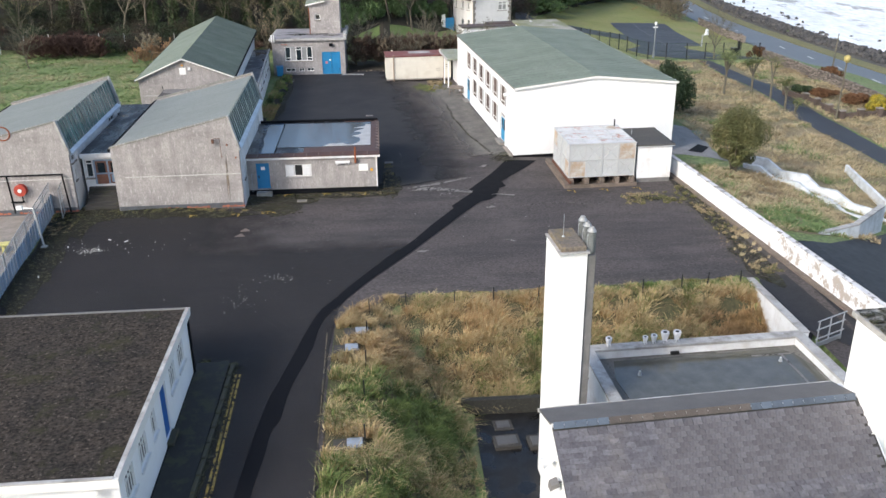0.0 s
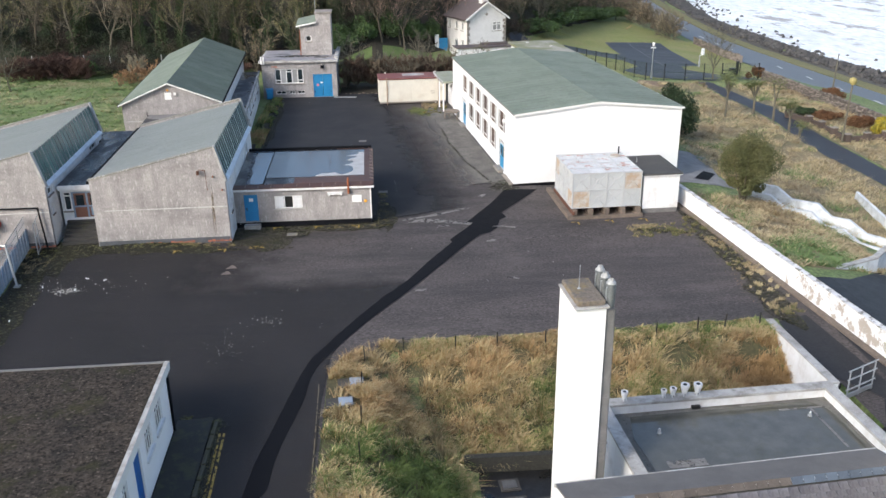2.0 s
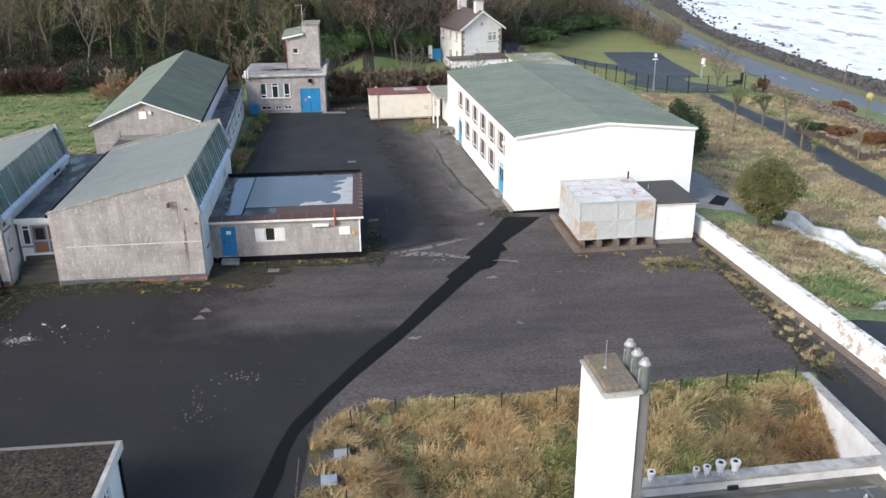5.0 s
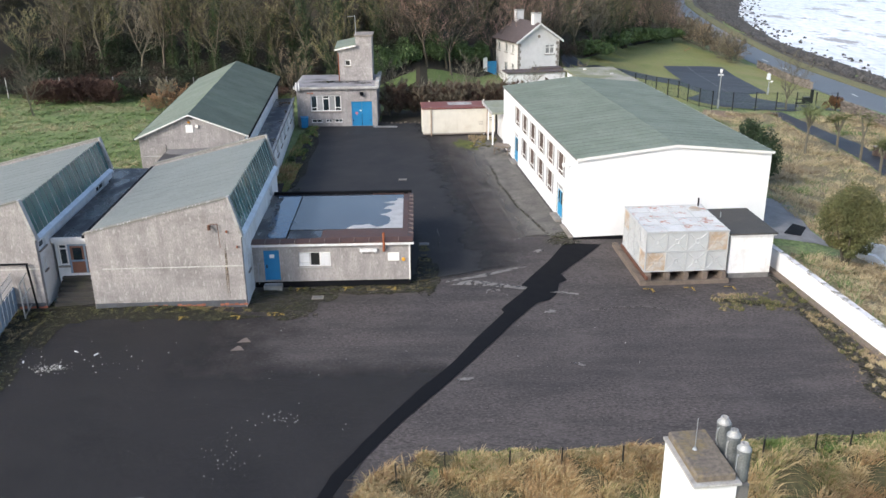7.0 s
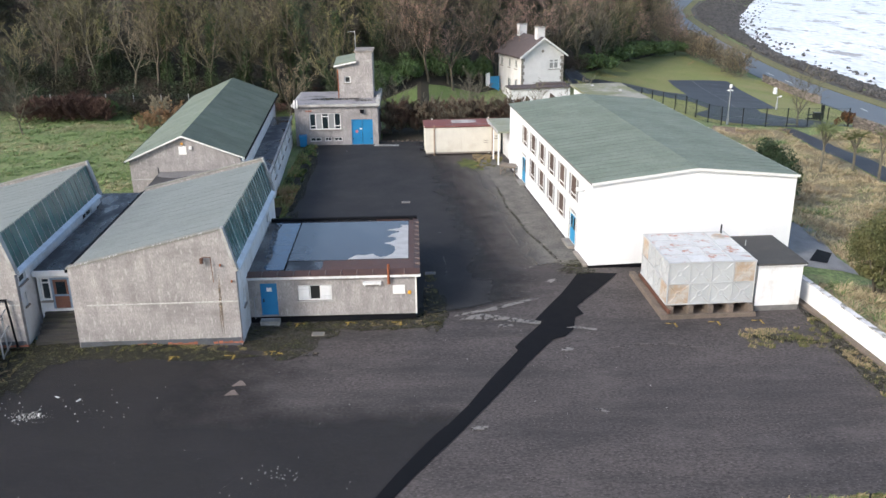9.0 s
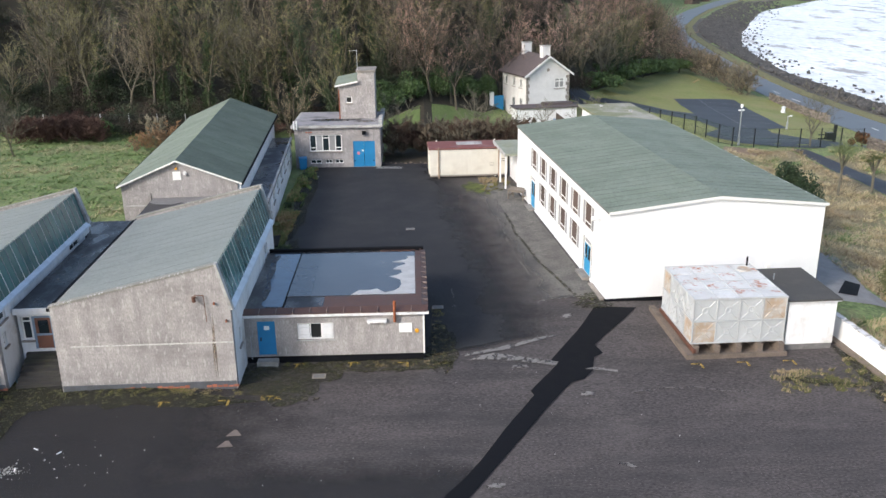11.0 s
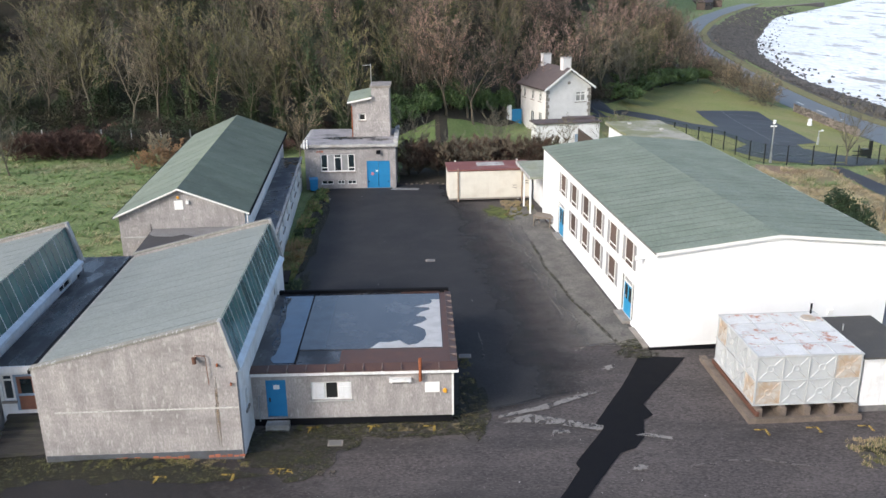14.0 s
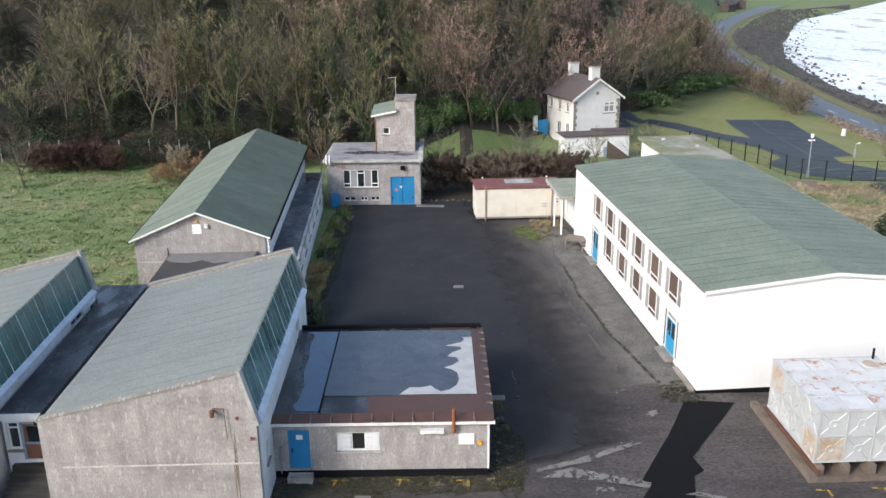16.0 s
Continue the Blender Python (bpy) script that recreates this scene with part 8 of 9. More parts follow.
def grow(height, spread, seed, low=0.3, upright=0.9, ivy=0.0, leaders=3, limbs=9, boughs=8, twigs=9, thin=0.014, trunk_r=None):
    """A bare tree that forks upwards: trunk, leaders and limbs of material 0, twigs of material 1, ivy of material 2."""
    r = random.Random(seed)
    trunk, crown = Leafage(), Leafage()
    tr = trunk_r or height * 0.014

    def reach(p, d, length, r0, r1, steps, lift, mesh, sides, m):
        """A bent limb; returns its points with the ways they lead."""
        pts = [(p, d)]
        for k in range(steps):
            d = (d + Vector((r.gauss(0, 0.13), r.gauss(0, 0.13), lift))).normalized()
            q = p + d * (length / steps)
            mesh.limb(p, q, r0 + (r1 - r0) * k / steps, r0 + (r1 - r0) * (k + 1) / steps, m, sides)
            p = q
            pts.append((p, d))
        return pts

    def along(pts, f):
        k = min(len(pts) - 2, int(f * (len(pts) - 1)))
        g = f * (len(pts) - 1) - k
        return pts[k][0].lerp(pts[k + 1][0], g), pts[k + 1][1]

    def away(d, turn, open_):
        side = d.orthogonal().normalized()
        other = d.cross(side)
        return (d + (side * math.cos(turn) + other * math.sin(turn)) * open_).normalized()

    stem = reach(Vector((0, 0, -0.4)), Vector((0, 0, 1)), height * low + 0.4, tr, tr * 0.75, 3, 0.1, trunk, 6, 0)
    for a in range(leaders):
        p, d = stem[-1]
        spur = reach(p, away(d, a * math.tau / leaders + r.uniform(-0.5, 0.5), 0.55 * r.uniform(0.4, 1.4)), height * (0.97 - low) * r.uniform(0.8, 1.05), tr * 0.6, tr * 0.07, 5, 0.12, trunk, 5, 0)
        for b in range(limbs):
            f = 0.04 + 0.93 * (b + r.random() * 0.7) / limbs
            p, d = along(spur, f)
            length = spread * (1.05 - 0.62 * f) * r.uniform(0.7, 1.2)
            bough = reach(p, away(d, b * 2.4 + r.uniform(-0.5, 0.5), r.uniform(0.7, 1.5) / upright), length, tr * 0.26 * (1.1 - 0.6 * f), 0.014, 3, 0.14, crown, 3, 0)
            for c in range(boughs):
                f2 = 0.15 + 0.85 * (c + r.random()) / boughs
                p, d = along(bough, min(0.99, f2))
                ln = length * r.uniform(0.22, 0.42) * (1.15 - 0.5 * f2)
                d2 = (away(d, r.uniform(0, math.tau), r.uniform(0.5, 1.1)) + Vector((0, 0, 0.25))).normalized()
                q = p + d2 * ln
                crown.limb(p, q, 0.026, 0.009, 0, 3)
                for _ in range(twigs):
                    s = p.lerp(q, r.uniform(0.2, 1.0))
                    e = (away(d2, r.uniform(0, math.tau), r.uniform(0.3, 1.0)) + Vector((0, 0, 0.2))).normalized()
                    t = s + e * r.uniform(0.35, 0.95) * max(0.5, ln * 0.75)
                    w = e.orthogonal().normalized() * thin * r.uniform(0.7, 1.3)
                    crown.tri(s - w, s + w, t, 1)
    for _ in range(int(2200 * ivy)):
        p, d = along(stem, r.random()) if r.random() < 0.45 else along(spur, r.random() * 0.7)
        c = p + Vector((r.gauss(0, 0.34), r.gauss(0, 0.34), r.gauss(0, 0.3)))
        u = Vector((r.gauss(0, 1), r.gauss(0, 1), r.gauss(0, 1))).normalized() * 0.11
        w = u.orthogonal().normalized() * 0.1
        crown.tri(c - u, c + u, c + w, 2)
    return trunk.arrays(), crown.arrays()


def mesh_from(name, arrays, mats):
    v, f, m = arrays
    me = bpy.data.meshes.new(name)
    me.from_pydata(v.tolist(), [], f.tolist())
    for mt in mats:
        me.materials.append(mt)
    me.polygons.foreach_set("material_index", m.astype(np.int32))
    return me


KINDS = []
for i, (h, sp, low, up, ivy, bark, twig) in enumerate(((12, 4.4, 0.2, 0.75, 0.0, BARK, TWIG_BROWN), (13, 3.8, 0.3, 0.9, 1.3, BARK, TWIG_OLIVE), (11, 4.4, 0.18, 0.7, 0.0, BARKPALE, TWIG_GREY), (12, 4.0, 0.22, 0.8, 0.0, BARK, TWIG_RED), (11.5, 4.3, 0.22, 0.75, 0.6, BARKPALE, TWIG_OLIVE), (13, 4.4, 0.3, 0.8, 0.0, BARK, TWIG_BROWN))):
    tr, cr = grow(h, sp, 100 + i, low, up, ivy)
    KINDS.append((tr, cr, bark, twig))


def wood_place(r):
    while True:
        x = r.uniform(-85, 78)
        d = r.random() ** 1.25 * 78
        y = wood_edge(x) + 1.5 + d
        if x < 0.32 * (y + 18) + 4:
            return x, y, d


r = random.Random(77)
MESHES = [(mesh_from("trunk", tr, [bk]), mesh_from("crown", cr, [bk, tw, IVY])) for tr, cr, bk, tw in KINDS]
LABELS = ["bare brown woodland tree with fine twigs", "ivy-clad bare woodland tree with olive twigs", "pale-barked bare tree with grey twigs", "bare woodland tree with russet twigs", "lichened bare tree with some ivy", "tall bare brown tree at the wood's edge"]


def put_tree(x, y, k, s, turn):
    t = thing("tree", pose(x, y, land(x, y), 0, 0, turn) @ Matrix.Scale(s, 4), LABELS[k], "tree", "woodland edge trees")
    for nm, me in zip(("trunk", "crown"), MESHES[k]):
        ob = new(nm, me)
        ob.parent = t


for x in np.arange(-58, 60, 3.3):
    xx = x + r.uniform(-1.2, 1.2)
    yy = wood_edge(xx) + r.uniform(1.0, 6.0) + (6.5 if 1 < xx < 15 else 0)
    if xx < 0.32 * (yy + 18) + 4:
        put_tree(xx, yy, r.choice([0, 1, 1, 4, 4, 5, 2]), r.uniform(0.75, 1.1), r.uniform(0, 360))
for x, y, k, s in ((-30.9, 44.7, 2, 0.6), (5.0, 44.6, 2, 0.62), (9.3, 43.0, 2, 0.42), (10.6, 42.6, 2, 0.36), (13.2, 47.5, 2, 0.6), (12.0, 42.8, 2, 0.4), (16.0, 44, 2, 0.45),  (26.5, 56, 2, 0.42), (24.0, 52.5, 2, 0.42), (49.5, 54.0, 2, 0.72), (-5.5, 50, 0, 0.6), (21.0, 54.0, 2, 0.38)):
    put_tree(x, y, k, s, 40 * x)

for k in range(46):
    y = 128 + 2.4 * k + r.uniform(-1.5, 1.5)
    x = float(np.interp(y, (128, 150, 180, 205, 245), (57.5, 62.5, 71.5, 75.5, 82.5))) - r.random() ** 1.5 * 9
    put_tree(x, y, r.choice((0, 3, 3, 5)), r.uniform(0.5, 0.8), r.uniform(0, 360))

# the deep wood
vs, fs, ms, c = [], [], [], 0
wood_mats = [BARK, BARKPALE, TWIG_BROWN, TWIG_OLIVE, TWIG_RED, TWIG_GREY, IVY]
for i in range(400):
    x, y, d = wood_place(r)
    k = r.choice([0, 0, 1, 2, 3, 4, 4, 5])
    if x > 8 and r.random() < 0.35:
        k = 3
    if x < 5 and r.random() < 0.45:
        k = r.choice((1, 1, 4))
    tr, cr, bk, tw = KINDS[k]
    s = r.uniform(0.75, 1.15)
    a = r.random() * math.tau
    rot = np.array([[math.cos(a), -math.sin(a), 0], [math.sin(a), math.cos(a), 0], [0, 0, 1]]) * s
    slots = np.array([wood_mats.index(bk), wood_mats.index(tw), 6])
    for v, f, m in (tr, cr):
        vs.append(v @ rot.T + (x, y, land(x, y)))
        fs.append(f + c)
        ms.append(slots[m])
        c += len(v)


def heap(name, v, f, m, mats, label, category):
    me = bpy.data.meshes.new(name)
    v, f = np.concatenate(v), np.concatenate(f)
    me.vertices.add(len(v))
    me.vertices.foreach_set("co", v.astype(np.float32).ravel())
    me.loops.add(f.size)
    me.loops.foreach_set("vertex_index", f.astype(np.int32).ravel())
    me.polygons.add(len(f))
    me.polygons.foreach_set("loop_start", np.arange(0, f.size, 3, dtype=np.int32))
    me.polygons.foreach_set("material_index", np.concatenate(m).astype(np.int32))
    for mt in mats:
        me.materials.append(mt)
    me.update(calc_edges=True)
    me.validate()
    return tagged(new(name, me), label, category, "", "stuff")


heap("woodland", vs, fs, ms, wood_mats, "dense bare winter wood in brown, olive and russet", "woodland")
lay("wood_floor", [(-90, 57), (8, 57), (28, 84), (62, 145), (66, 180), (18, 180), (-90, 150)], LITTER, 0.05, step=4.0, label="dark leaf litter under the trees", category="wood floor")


def leafy(n, centre, radii, size, seed, lumps=14, mat=0):
    """Leaf triangles in uneven clumps; returns arrays."""
    g = np.random.default_rng(seed)
    dirs = g.normal(size=(lumps, 3))
    dirs /= np.linalg.norm(dirs, axis=1)[:, None]
    dirs[:, 2] = np.abs(dirs[:, 2]) * 0.9 - 0.1
    cen = np.array(centre) + dirs * np.array(radii) * g.uniform(0.35, 0.85, (lumps, 1))
    pick = g.integers(0, lumps, n)
    off = g.normal(size=(n, 3))
    off /= np.linalg.norm(off, axis=1)[:, None]
    p = cen[pick] + off * np.array(radii) * 0.34 * g.uniform(0.6, 1.05, (n, 1))
    u = g.normal(size=(n, 3))
    u /= np.linalg.norm(u, axis=1)[:, None]
    w = np.cross(u, g.normal(size=(n, 3)))
    w /= np.linalg.norm(w, axis=1)[:, None]
    s = size * g.uniform(0.6, 1.3, (n, 1))
    v = np.stack([p - u * s, p + u * s, p + w * s * 1.1], 1).reshape(-1, 3)
    return v, np.arange(3 * n).reshape(-1, 3), np.full(n, mat)


def shrub(name, x, y, radii, n, size, mat, label, seed, trunk_h=0.1, category="shrub", group="", lumps=14):
    t = thing(name, pose(x, y, land(x, y)), label, category, group)
    bm = bmesh.new()
    rr = random.Random(seed)
    for k in range(5):
        a = k * 1.3 + rr.random()
        tube(bm, (0, 0, -0.3), (radii[0] * 0.5 * math.cos(a), radii[1] * 0.5 * math.sin(a), trunk_h + radii[2] * 0.7), 0.07, 0.03, 5)
    part("stems", bm, BARK, t)
    ob = new("foliage", mesh_from("foliage", leafy(n, (0, 0, trunk_h + radii[2] * 0.4), radii, size, seed, lumps), [mat]))
    ob.parent = t
    return t


es = shrub("evergreen_shrub", 32.2, 2.6, (2.1, 2.0, 2.6), 26000, 0.058, OLIVELEAF, "round-headed olive-green shrub beside the white wall", 73, trunk_h=1.5, lumps=44)
low_leaf = new("low_foliage", mesh_from("low_foliage", leafy(3500, (0.1, 0.0, 1.0), (1.3, 1.2, 1.2), 0.085, 74, 9), [OLIVELEAF]))
low_leaf.parent = es
shrub("conifer", 33.6, 21.5, (2.1, 2.1, 3.4), 17000, 0.09, CONIFER, "dark green conifer behind the hall", 62, trunk_h=0.1, lumps=36)
shrub("gorse_bush", 56.7, 27.6, (1.5, 1.5, 1.2), 3000, 0.12, GORSE, "bright yellow flowering gorse bush", 63)
shrub("bracken_clump", 53.6, 33.0, (1.7, 1.3, 0.7), 2500, 0.12, BRACKEN, "russet bracken clump in the garden", 64)
shrub("bracken_clump", 55.8, 29.6, (2.0, 1.6, 0.9), 2800, 0.12, BRACKEN, "large russet shrub in the garden", 65)
shrub("garden_shrub", 52.1, 35.0, (1.8, 1.2, 0.7), 2500, 0.12, CONIFER, "low green garden shrub behind the brick wall", 66)
shrub("wall_creeper", 60.0, 45.0, (1.6, 1.8, 1.2), 2500, 0.12, BRACKEN, "bare reddish shrub on the stone wall", 67)
shrub("wall_creeper", 55.4, 54.8, (1.2, 1.0, 1.2), 1800, 0.12, BRACKEN, "bare reddish shrub at the wall's end", 68)
for k, (x, y, s) in enumerate(((34.6, 96.4, 1.2), (38.9, 105.6, 1.4), (43, 113.5, 1.4), (47, 121, 1.4), (51, 127, 1.35), (55.7, 134, 1.3))):
    shrub("laurel_hedge", x, y, (4.6 * s, 3.0, 1.5 * s), 7000, 0.2, LAURELLEAF, "dark green laurel hedge behind the lawn", 80 + k, category="hedge", group="laurel hedge", lumps=22)
BRAMBLE_TWIG = material("dark_bramble_twigs", (0.15, 0.12, 0.085), 0.95, grain=0.3)
BRUSH = [mesh_from("stem_mass", grow(4.2, 2.6, 500 + k, 0.03, 0.7, 0.0, 5, 6, 6, 10, 0.02, 0.1)[1], [BARK, (TWIG_BROWN, TWIG_GREY, BRAMBLE_TWIG)[k], IVY]) for k in range(3)]
rb = random.Random(12)
for k in range(26):
    f = 0.06 + 0.94 * k / 25
    y = 104.5 + 46 * f + rb.uniform(-1, 1)
    x = float(np.interp(y, (104, 117, 135, 150), (62.4, 62.2, 62.4, 65.0))) + rb.uniform(-1.2, 0.8)
    t = thing("roadside_thicket", pose(x, y, land(x, y), 0, 0, rb.uniform(0, 360)) @ Matrix.Scale(rb.uniform(0.9, 1.25), 4), "bare brown thicket bush beside the road", "thicket", "roadside thicket")
    ob = new("stem_mass", BRUSH[k % 3])
    ob.parent = t

TANSTEM = material("tan_dead_stems", (0.3, 0.18, 0.095), 0.95, grain=0.3, scale=0.5)
STANDS = [mesh_from("stem_mass", grow(3.0, 1.7, 540 + k, 0.03, 0.9, 0.0, 6, 5, 6, 9, 0.022, 0.07)[1], [BARKPALE, (TANSTEM, TWIG_GREY)[k], IVY]) for k in range(2)]
for x, y, k, size_ in ((-19.6, 45.2, 0, 0.55), (-18.6, 45.6, 0, 0.7), (-17.6, 46.2, 0, 0.8), (-16.6, 46.8, 0, 0.85), (-15.6, 47.2, 0, 0.85), (-18.9, 49.0, 1, 1.0)):
    t = thing("meadow_bush", pose(x, y, land(x, y), 0, 0, 60 * x) @ Matrix.Scale(size_, 4), ("tan clump of dead stems beside the long block", "pale bare bush at the meadow's end")[k], "bush", "meadow bushes")
    ob = new("stem_mass", STANDS[k])
    ob.parent = t

# Undergrowth colours lowered to stand for the shade below the trees.
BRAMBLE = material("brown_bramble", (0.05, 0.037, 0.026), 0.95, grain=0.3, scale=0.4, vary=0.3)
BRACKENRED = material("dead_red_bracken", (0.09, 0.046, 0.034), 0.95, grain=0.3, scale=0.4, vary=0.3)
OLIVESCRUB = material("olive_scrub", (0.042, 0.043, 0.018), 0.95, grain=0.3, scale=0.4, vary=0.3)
DEEPIVY = material("ivy_darkened_as_shade", (0.024, 0.042, 0.013), 0.75, grain=0.3, scale=0.6, vary=0.3)
# undergrowth along the wood's edge
vs, fs, ms, c = [], [], [], 0
g = random.Random(9)
for k in range(170):
    x = g.uniform(-60, 30)
    y = wood_edge(x) + g.uniform(-1.0, 4.0)
    if 2 < x < 30 and y < 78:
        continue
    v, f, m = leafy(560, (x, y, land(x, y) + 0.7), (1.7, 1.3, 1.0), 0.08, 300 + k, 8, g.choice([0, 0, 1, 2, 3]))
    vs.append(v)
    fs.append(f + c)
    ms.append(m)
    c += len(v)
for k in range(70):
    x = g.uniform(-34, -8)
    y = g.uniform(53.5, 58.0)
    v, f, m = leafy(520, (x, y, land(x, y) + 0.8), (1.7, 1.2, 1.2), 0.08, 600 + k, 9, g.choice([0, 0, 0, 3, 2]))
    vs.append(v)
    fs.append(f + c)
    ms.append(m)
    c += len(v)
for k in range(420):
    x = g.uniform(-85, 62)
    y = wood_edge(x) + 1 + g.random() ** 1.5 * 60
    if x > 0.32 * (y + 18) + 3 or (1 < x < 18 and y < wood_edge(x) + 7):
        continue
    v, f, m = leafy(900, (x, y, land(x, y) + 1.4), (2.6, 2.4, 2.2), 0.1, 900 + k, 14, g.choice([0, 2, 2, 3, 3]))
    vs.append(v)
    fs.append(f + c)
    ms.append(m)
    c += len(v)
heap("undergrowth", vs, fs, ms, [BRAMBLE, BRACKENRED, OLIVESCRUB, DEEPIVY], "brown brambles and ivy, darkened as the shade below the trees", "undergrowth")


# red-brown brambles before the meadow fence
REDSTEM = material("red_brown_stems", (0.085, 0.047, 0.036), 0.95, grain=0.3, scale=0.5)
REDMASS = [mesh_from("stem_mass", grow(2.3, 1.5, 560 + k, 0.02, 0.95, 0.0, 7, 6, 6, 10, 0.02, 0.05)[1], [REDSTEM, REDSTEM, IVY]) for k in range(2)]
rb = random.Random(15)
for k in range(15):
    x, y = -33.4 + 0.58 * k + rb.uniform(-0.3, 0.3), 51.6 + rb.uniform(-0.5, 1.4)
    t = thing("bramble_bush", pose(x, y, land(x, y), 0, 0, rb.uniform(0, 360)) @ Matrix.Scale(rb.uniform(0.85, 1.15), 4), "red-brown tangle of bare brambles before the fence", "bush", "bramble bushes")
    ob = new("stem_mass", REDMASS[k % 2])
    ob.parent = t
shrub("laurel_bush", -25.6, 54.0, (1.5, 1.2, 1.7), 2600, 0.11, material("bright_laurel_leaves", (0.06, 0.13, 0.03), 0.55, grain=0.3), "green laurel bush by the meadow fence", 95, category="bush", lumps=9)

# brown hedge behind the cabin, the sward beyond it and its laurels
HEDGEBROWN = material("brown_hedge_twigs", (0.1, 0.062, 0.043), 0.95, grain=0.3, scale=0.4, vary=0.3)
HEDGE = [mesh_from("stem_mass", grow(3.3, 1.5, 580 + k, 0.02, 0.95, 0.0, 6, 6, 7, 10, 0.024, 0.06)[1], [BARK, (HEDGEBROWN, BRAMBLE_TWIG)[k], IVY]) for k in range(2)]
for k in range(22):
    x, y = 4.8 + 0.62 * k + rb.uniform(-0.3, 0.3), 43.6 + (k % 2) * 1.0 + rb.uniform(-0.3, 0.3)
    z = land(x, 43.5)
    t = thing("brown_hedge", pose(x, y, z, 0, 0, rb.uniform(0, 360)) @ Matrix.Scale(rb.uniform(0.95, 1.08), 4), "dense brown leafless hedge behind the cabin", "hedge", "brown hedge")
    ob = new("stem_mass", HEDGE[0 if k % 3 else 1])
    ob.parent = t
    ob = new("foliage", mesh_from("foliage", leafy(520, (0, 0, 1.6), (1.0, 0.7, 1.7), 0.07, 700 + k, 9), [BRAMBLE if k % 2 else BRACKENRED]))
    ob.parent = t
lay("hedge_bank", [(4.2, 40.9), (8.3, 40.6), (17.5, 39.5), (18.5, 47), (4.2, 47.5)], LITTER, 0.06, step=1.0, label="dark leaf-strewn earth under the hedge", category="earth")
# The sward's green is darkened to hold the shade behind the hedge.
lay("sward", [(2.5, 48.5), (18.0, 48.5), (17.0, 57.0), (15.0, 66.5), (10.5, 64.0), (5.5, 60.0), (2.5, 57.5)], material("shade_tinted_turf", (0.09, 0.135, 0.04), 0.95, second=(0.12, 0.155, 0.05), scale=0.4, grain=0.3, fine=5, bump=0.5), 0.06, step=1.5, label="green sward behind the hedge", category="lawn")
for k, (x, y) in enumerate(((3.4, 60.5), (6.6, 62.6), (9.5, 65.2), (12.4, 67.6), (15.2, 69.8))):
    shrub("laurel_hedge", x, y, (2.4, 1.8, 2.6), 3600, 0.12, LAURELLEAF, "dark green laurel below the wood", 110 + k, category="hedge", group="laurels below the wood", lumps=14)
for k in range(9):
    x, y, e = 4.4 + 0.45 * k, 40.7 + 0.25 * math.sin(3 * k), 0.1 + 0.04 * (k % 3)
    bm = bmesh.new()
    bmesh.ops.create_icosphere(bm, subdivisions=1, radius=0.5, matrix=Matrix.Diagonal((e * 2, e * 1.4, e, 1)))
    solid("rubble_stone", bm, TANKBASE, "loose rubble stone at the yard's edge", "stone", "rubble at the yard's edge", at=pose(x, y, land(x, y) + 0.1, 0, 0, 37 * k))


def cordyline(x, y, h, heads, s):
    t = thing("cordyline_palm", pose(x, y, land(x, y), 0, 0, 50 * x), "cordyline palm with tufts of long narrow leaves", "palm", "cordyline palms")
    rr = random.Random(int(x * 10))
    bm = bmesh.new()
    tube(bm, (0, 0, -0.2), (0.1, 0, h * 0.6), 0.13, 0.1, 7)
    tips = []
    for k in range(heads):
        a = k * math.tau / heads + rr.random()
        q = Vector((0.1 + 0.45 * s * math.cos(a), 0.45 * s * math.sin(a), h * rr.uniform(0.85, 1.0)))
        tube(bm, (0.1, 0, h * 0.58), q, 0.09, 0.06, 6)
        tips.append(q)
    part("trunk", bm, BARKPALE, t)
    for q in tips:
        lf = Leafage()
        for _ in range(46):
            d = Vector((rr.gauss(0, 1), rr.gauss(0, 1), rr.gauss(0.6, 0.7))).normalized()
            m = q + d * 0.5 * s
            e = q + d * 0.95 * s + Vector((0, 0, -0.1))
            w = d.orthogonal().normalized() * 0.035
            lf.tri(q - w, q + w, m, 0)
            lf.tri(m - w, m + w, e, 0)
        ob = new("leaf_tuft", mesh_from("leaf_tuft", lf.arrays(), [PALMLEAF]))
        ob.parent = t


for x, y, h, n, s in ((43.9, 35.4, 4.2, 6, 1.25), (47.0, 35.6, 3.4, 5, 1.15), (47.5, 32.0, 4.2, 3, 1.0), (47.4, 28.2, 3.1, 4, 1.1), (47.9, 27.0, 1.1, 2, 0.9)):
    cordyline(x, y, h, n, s)


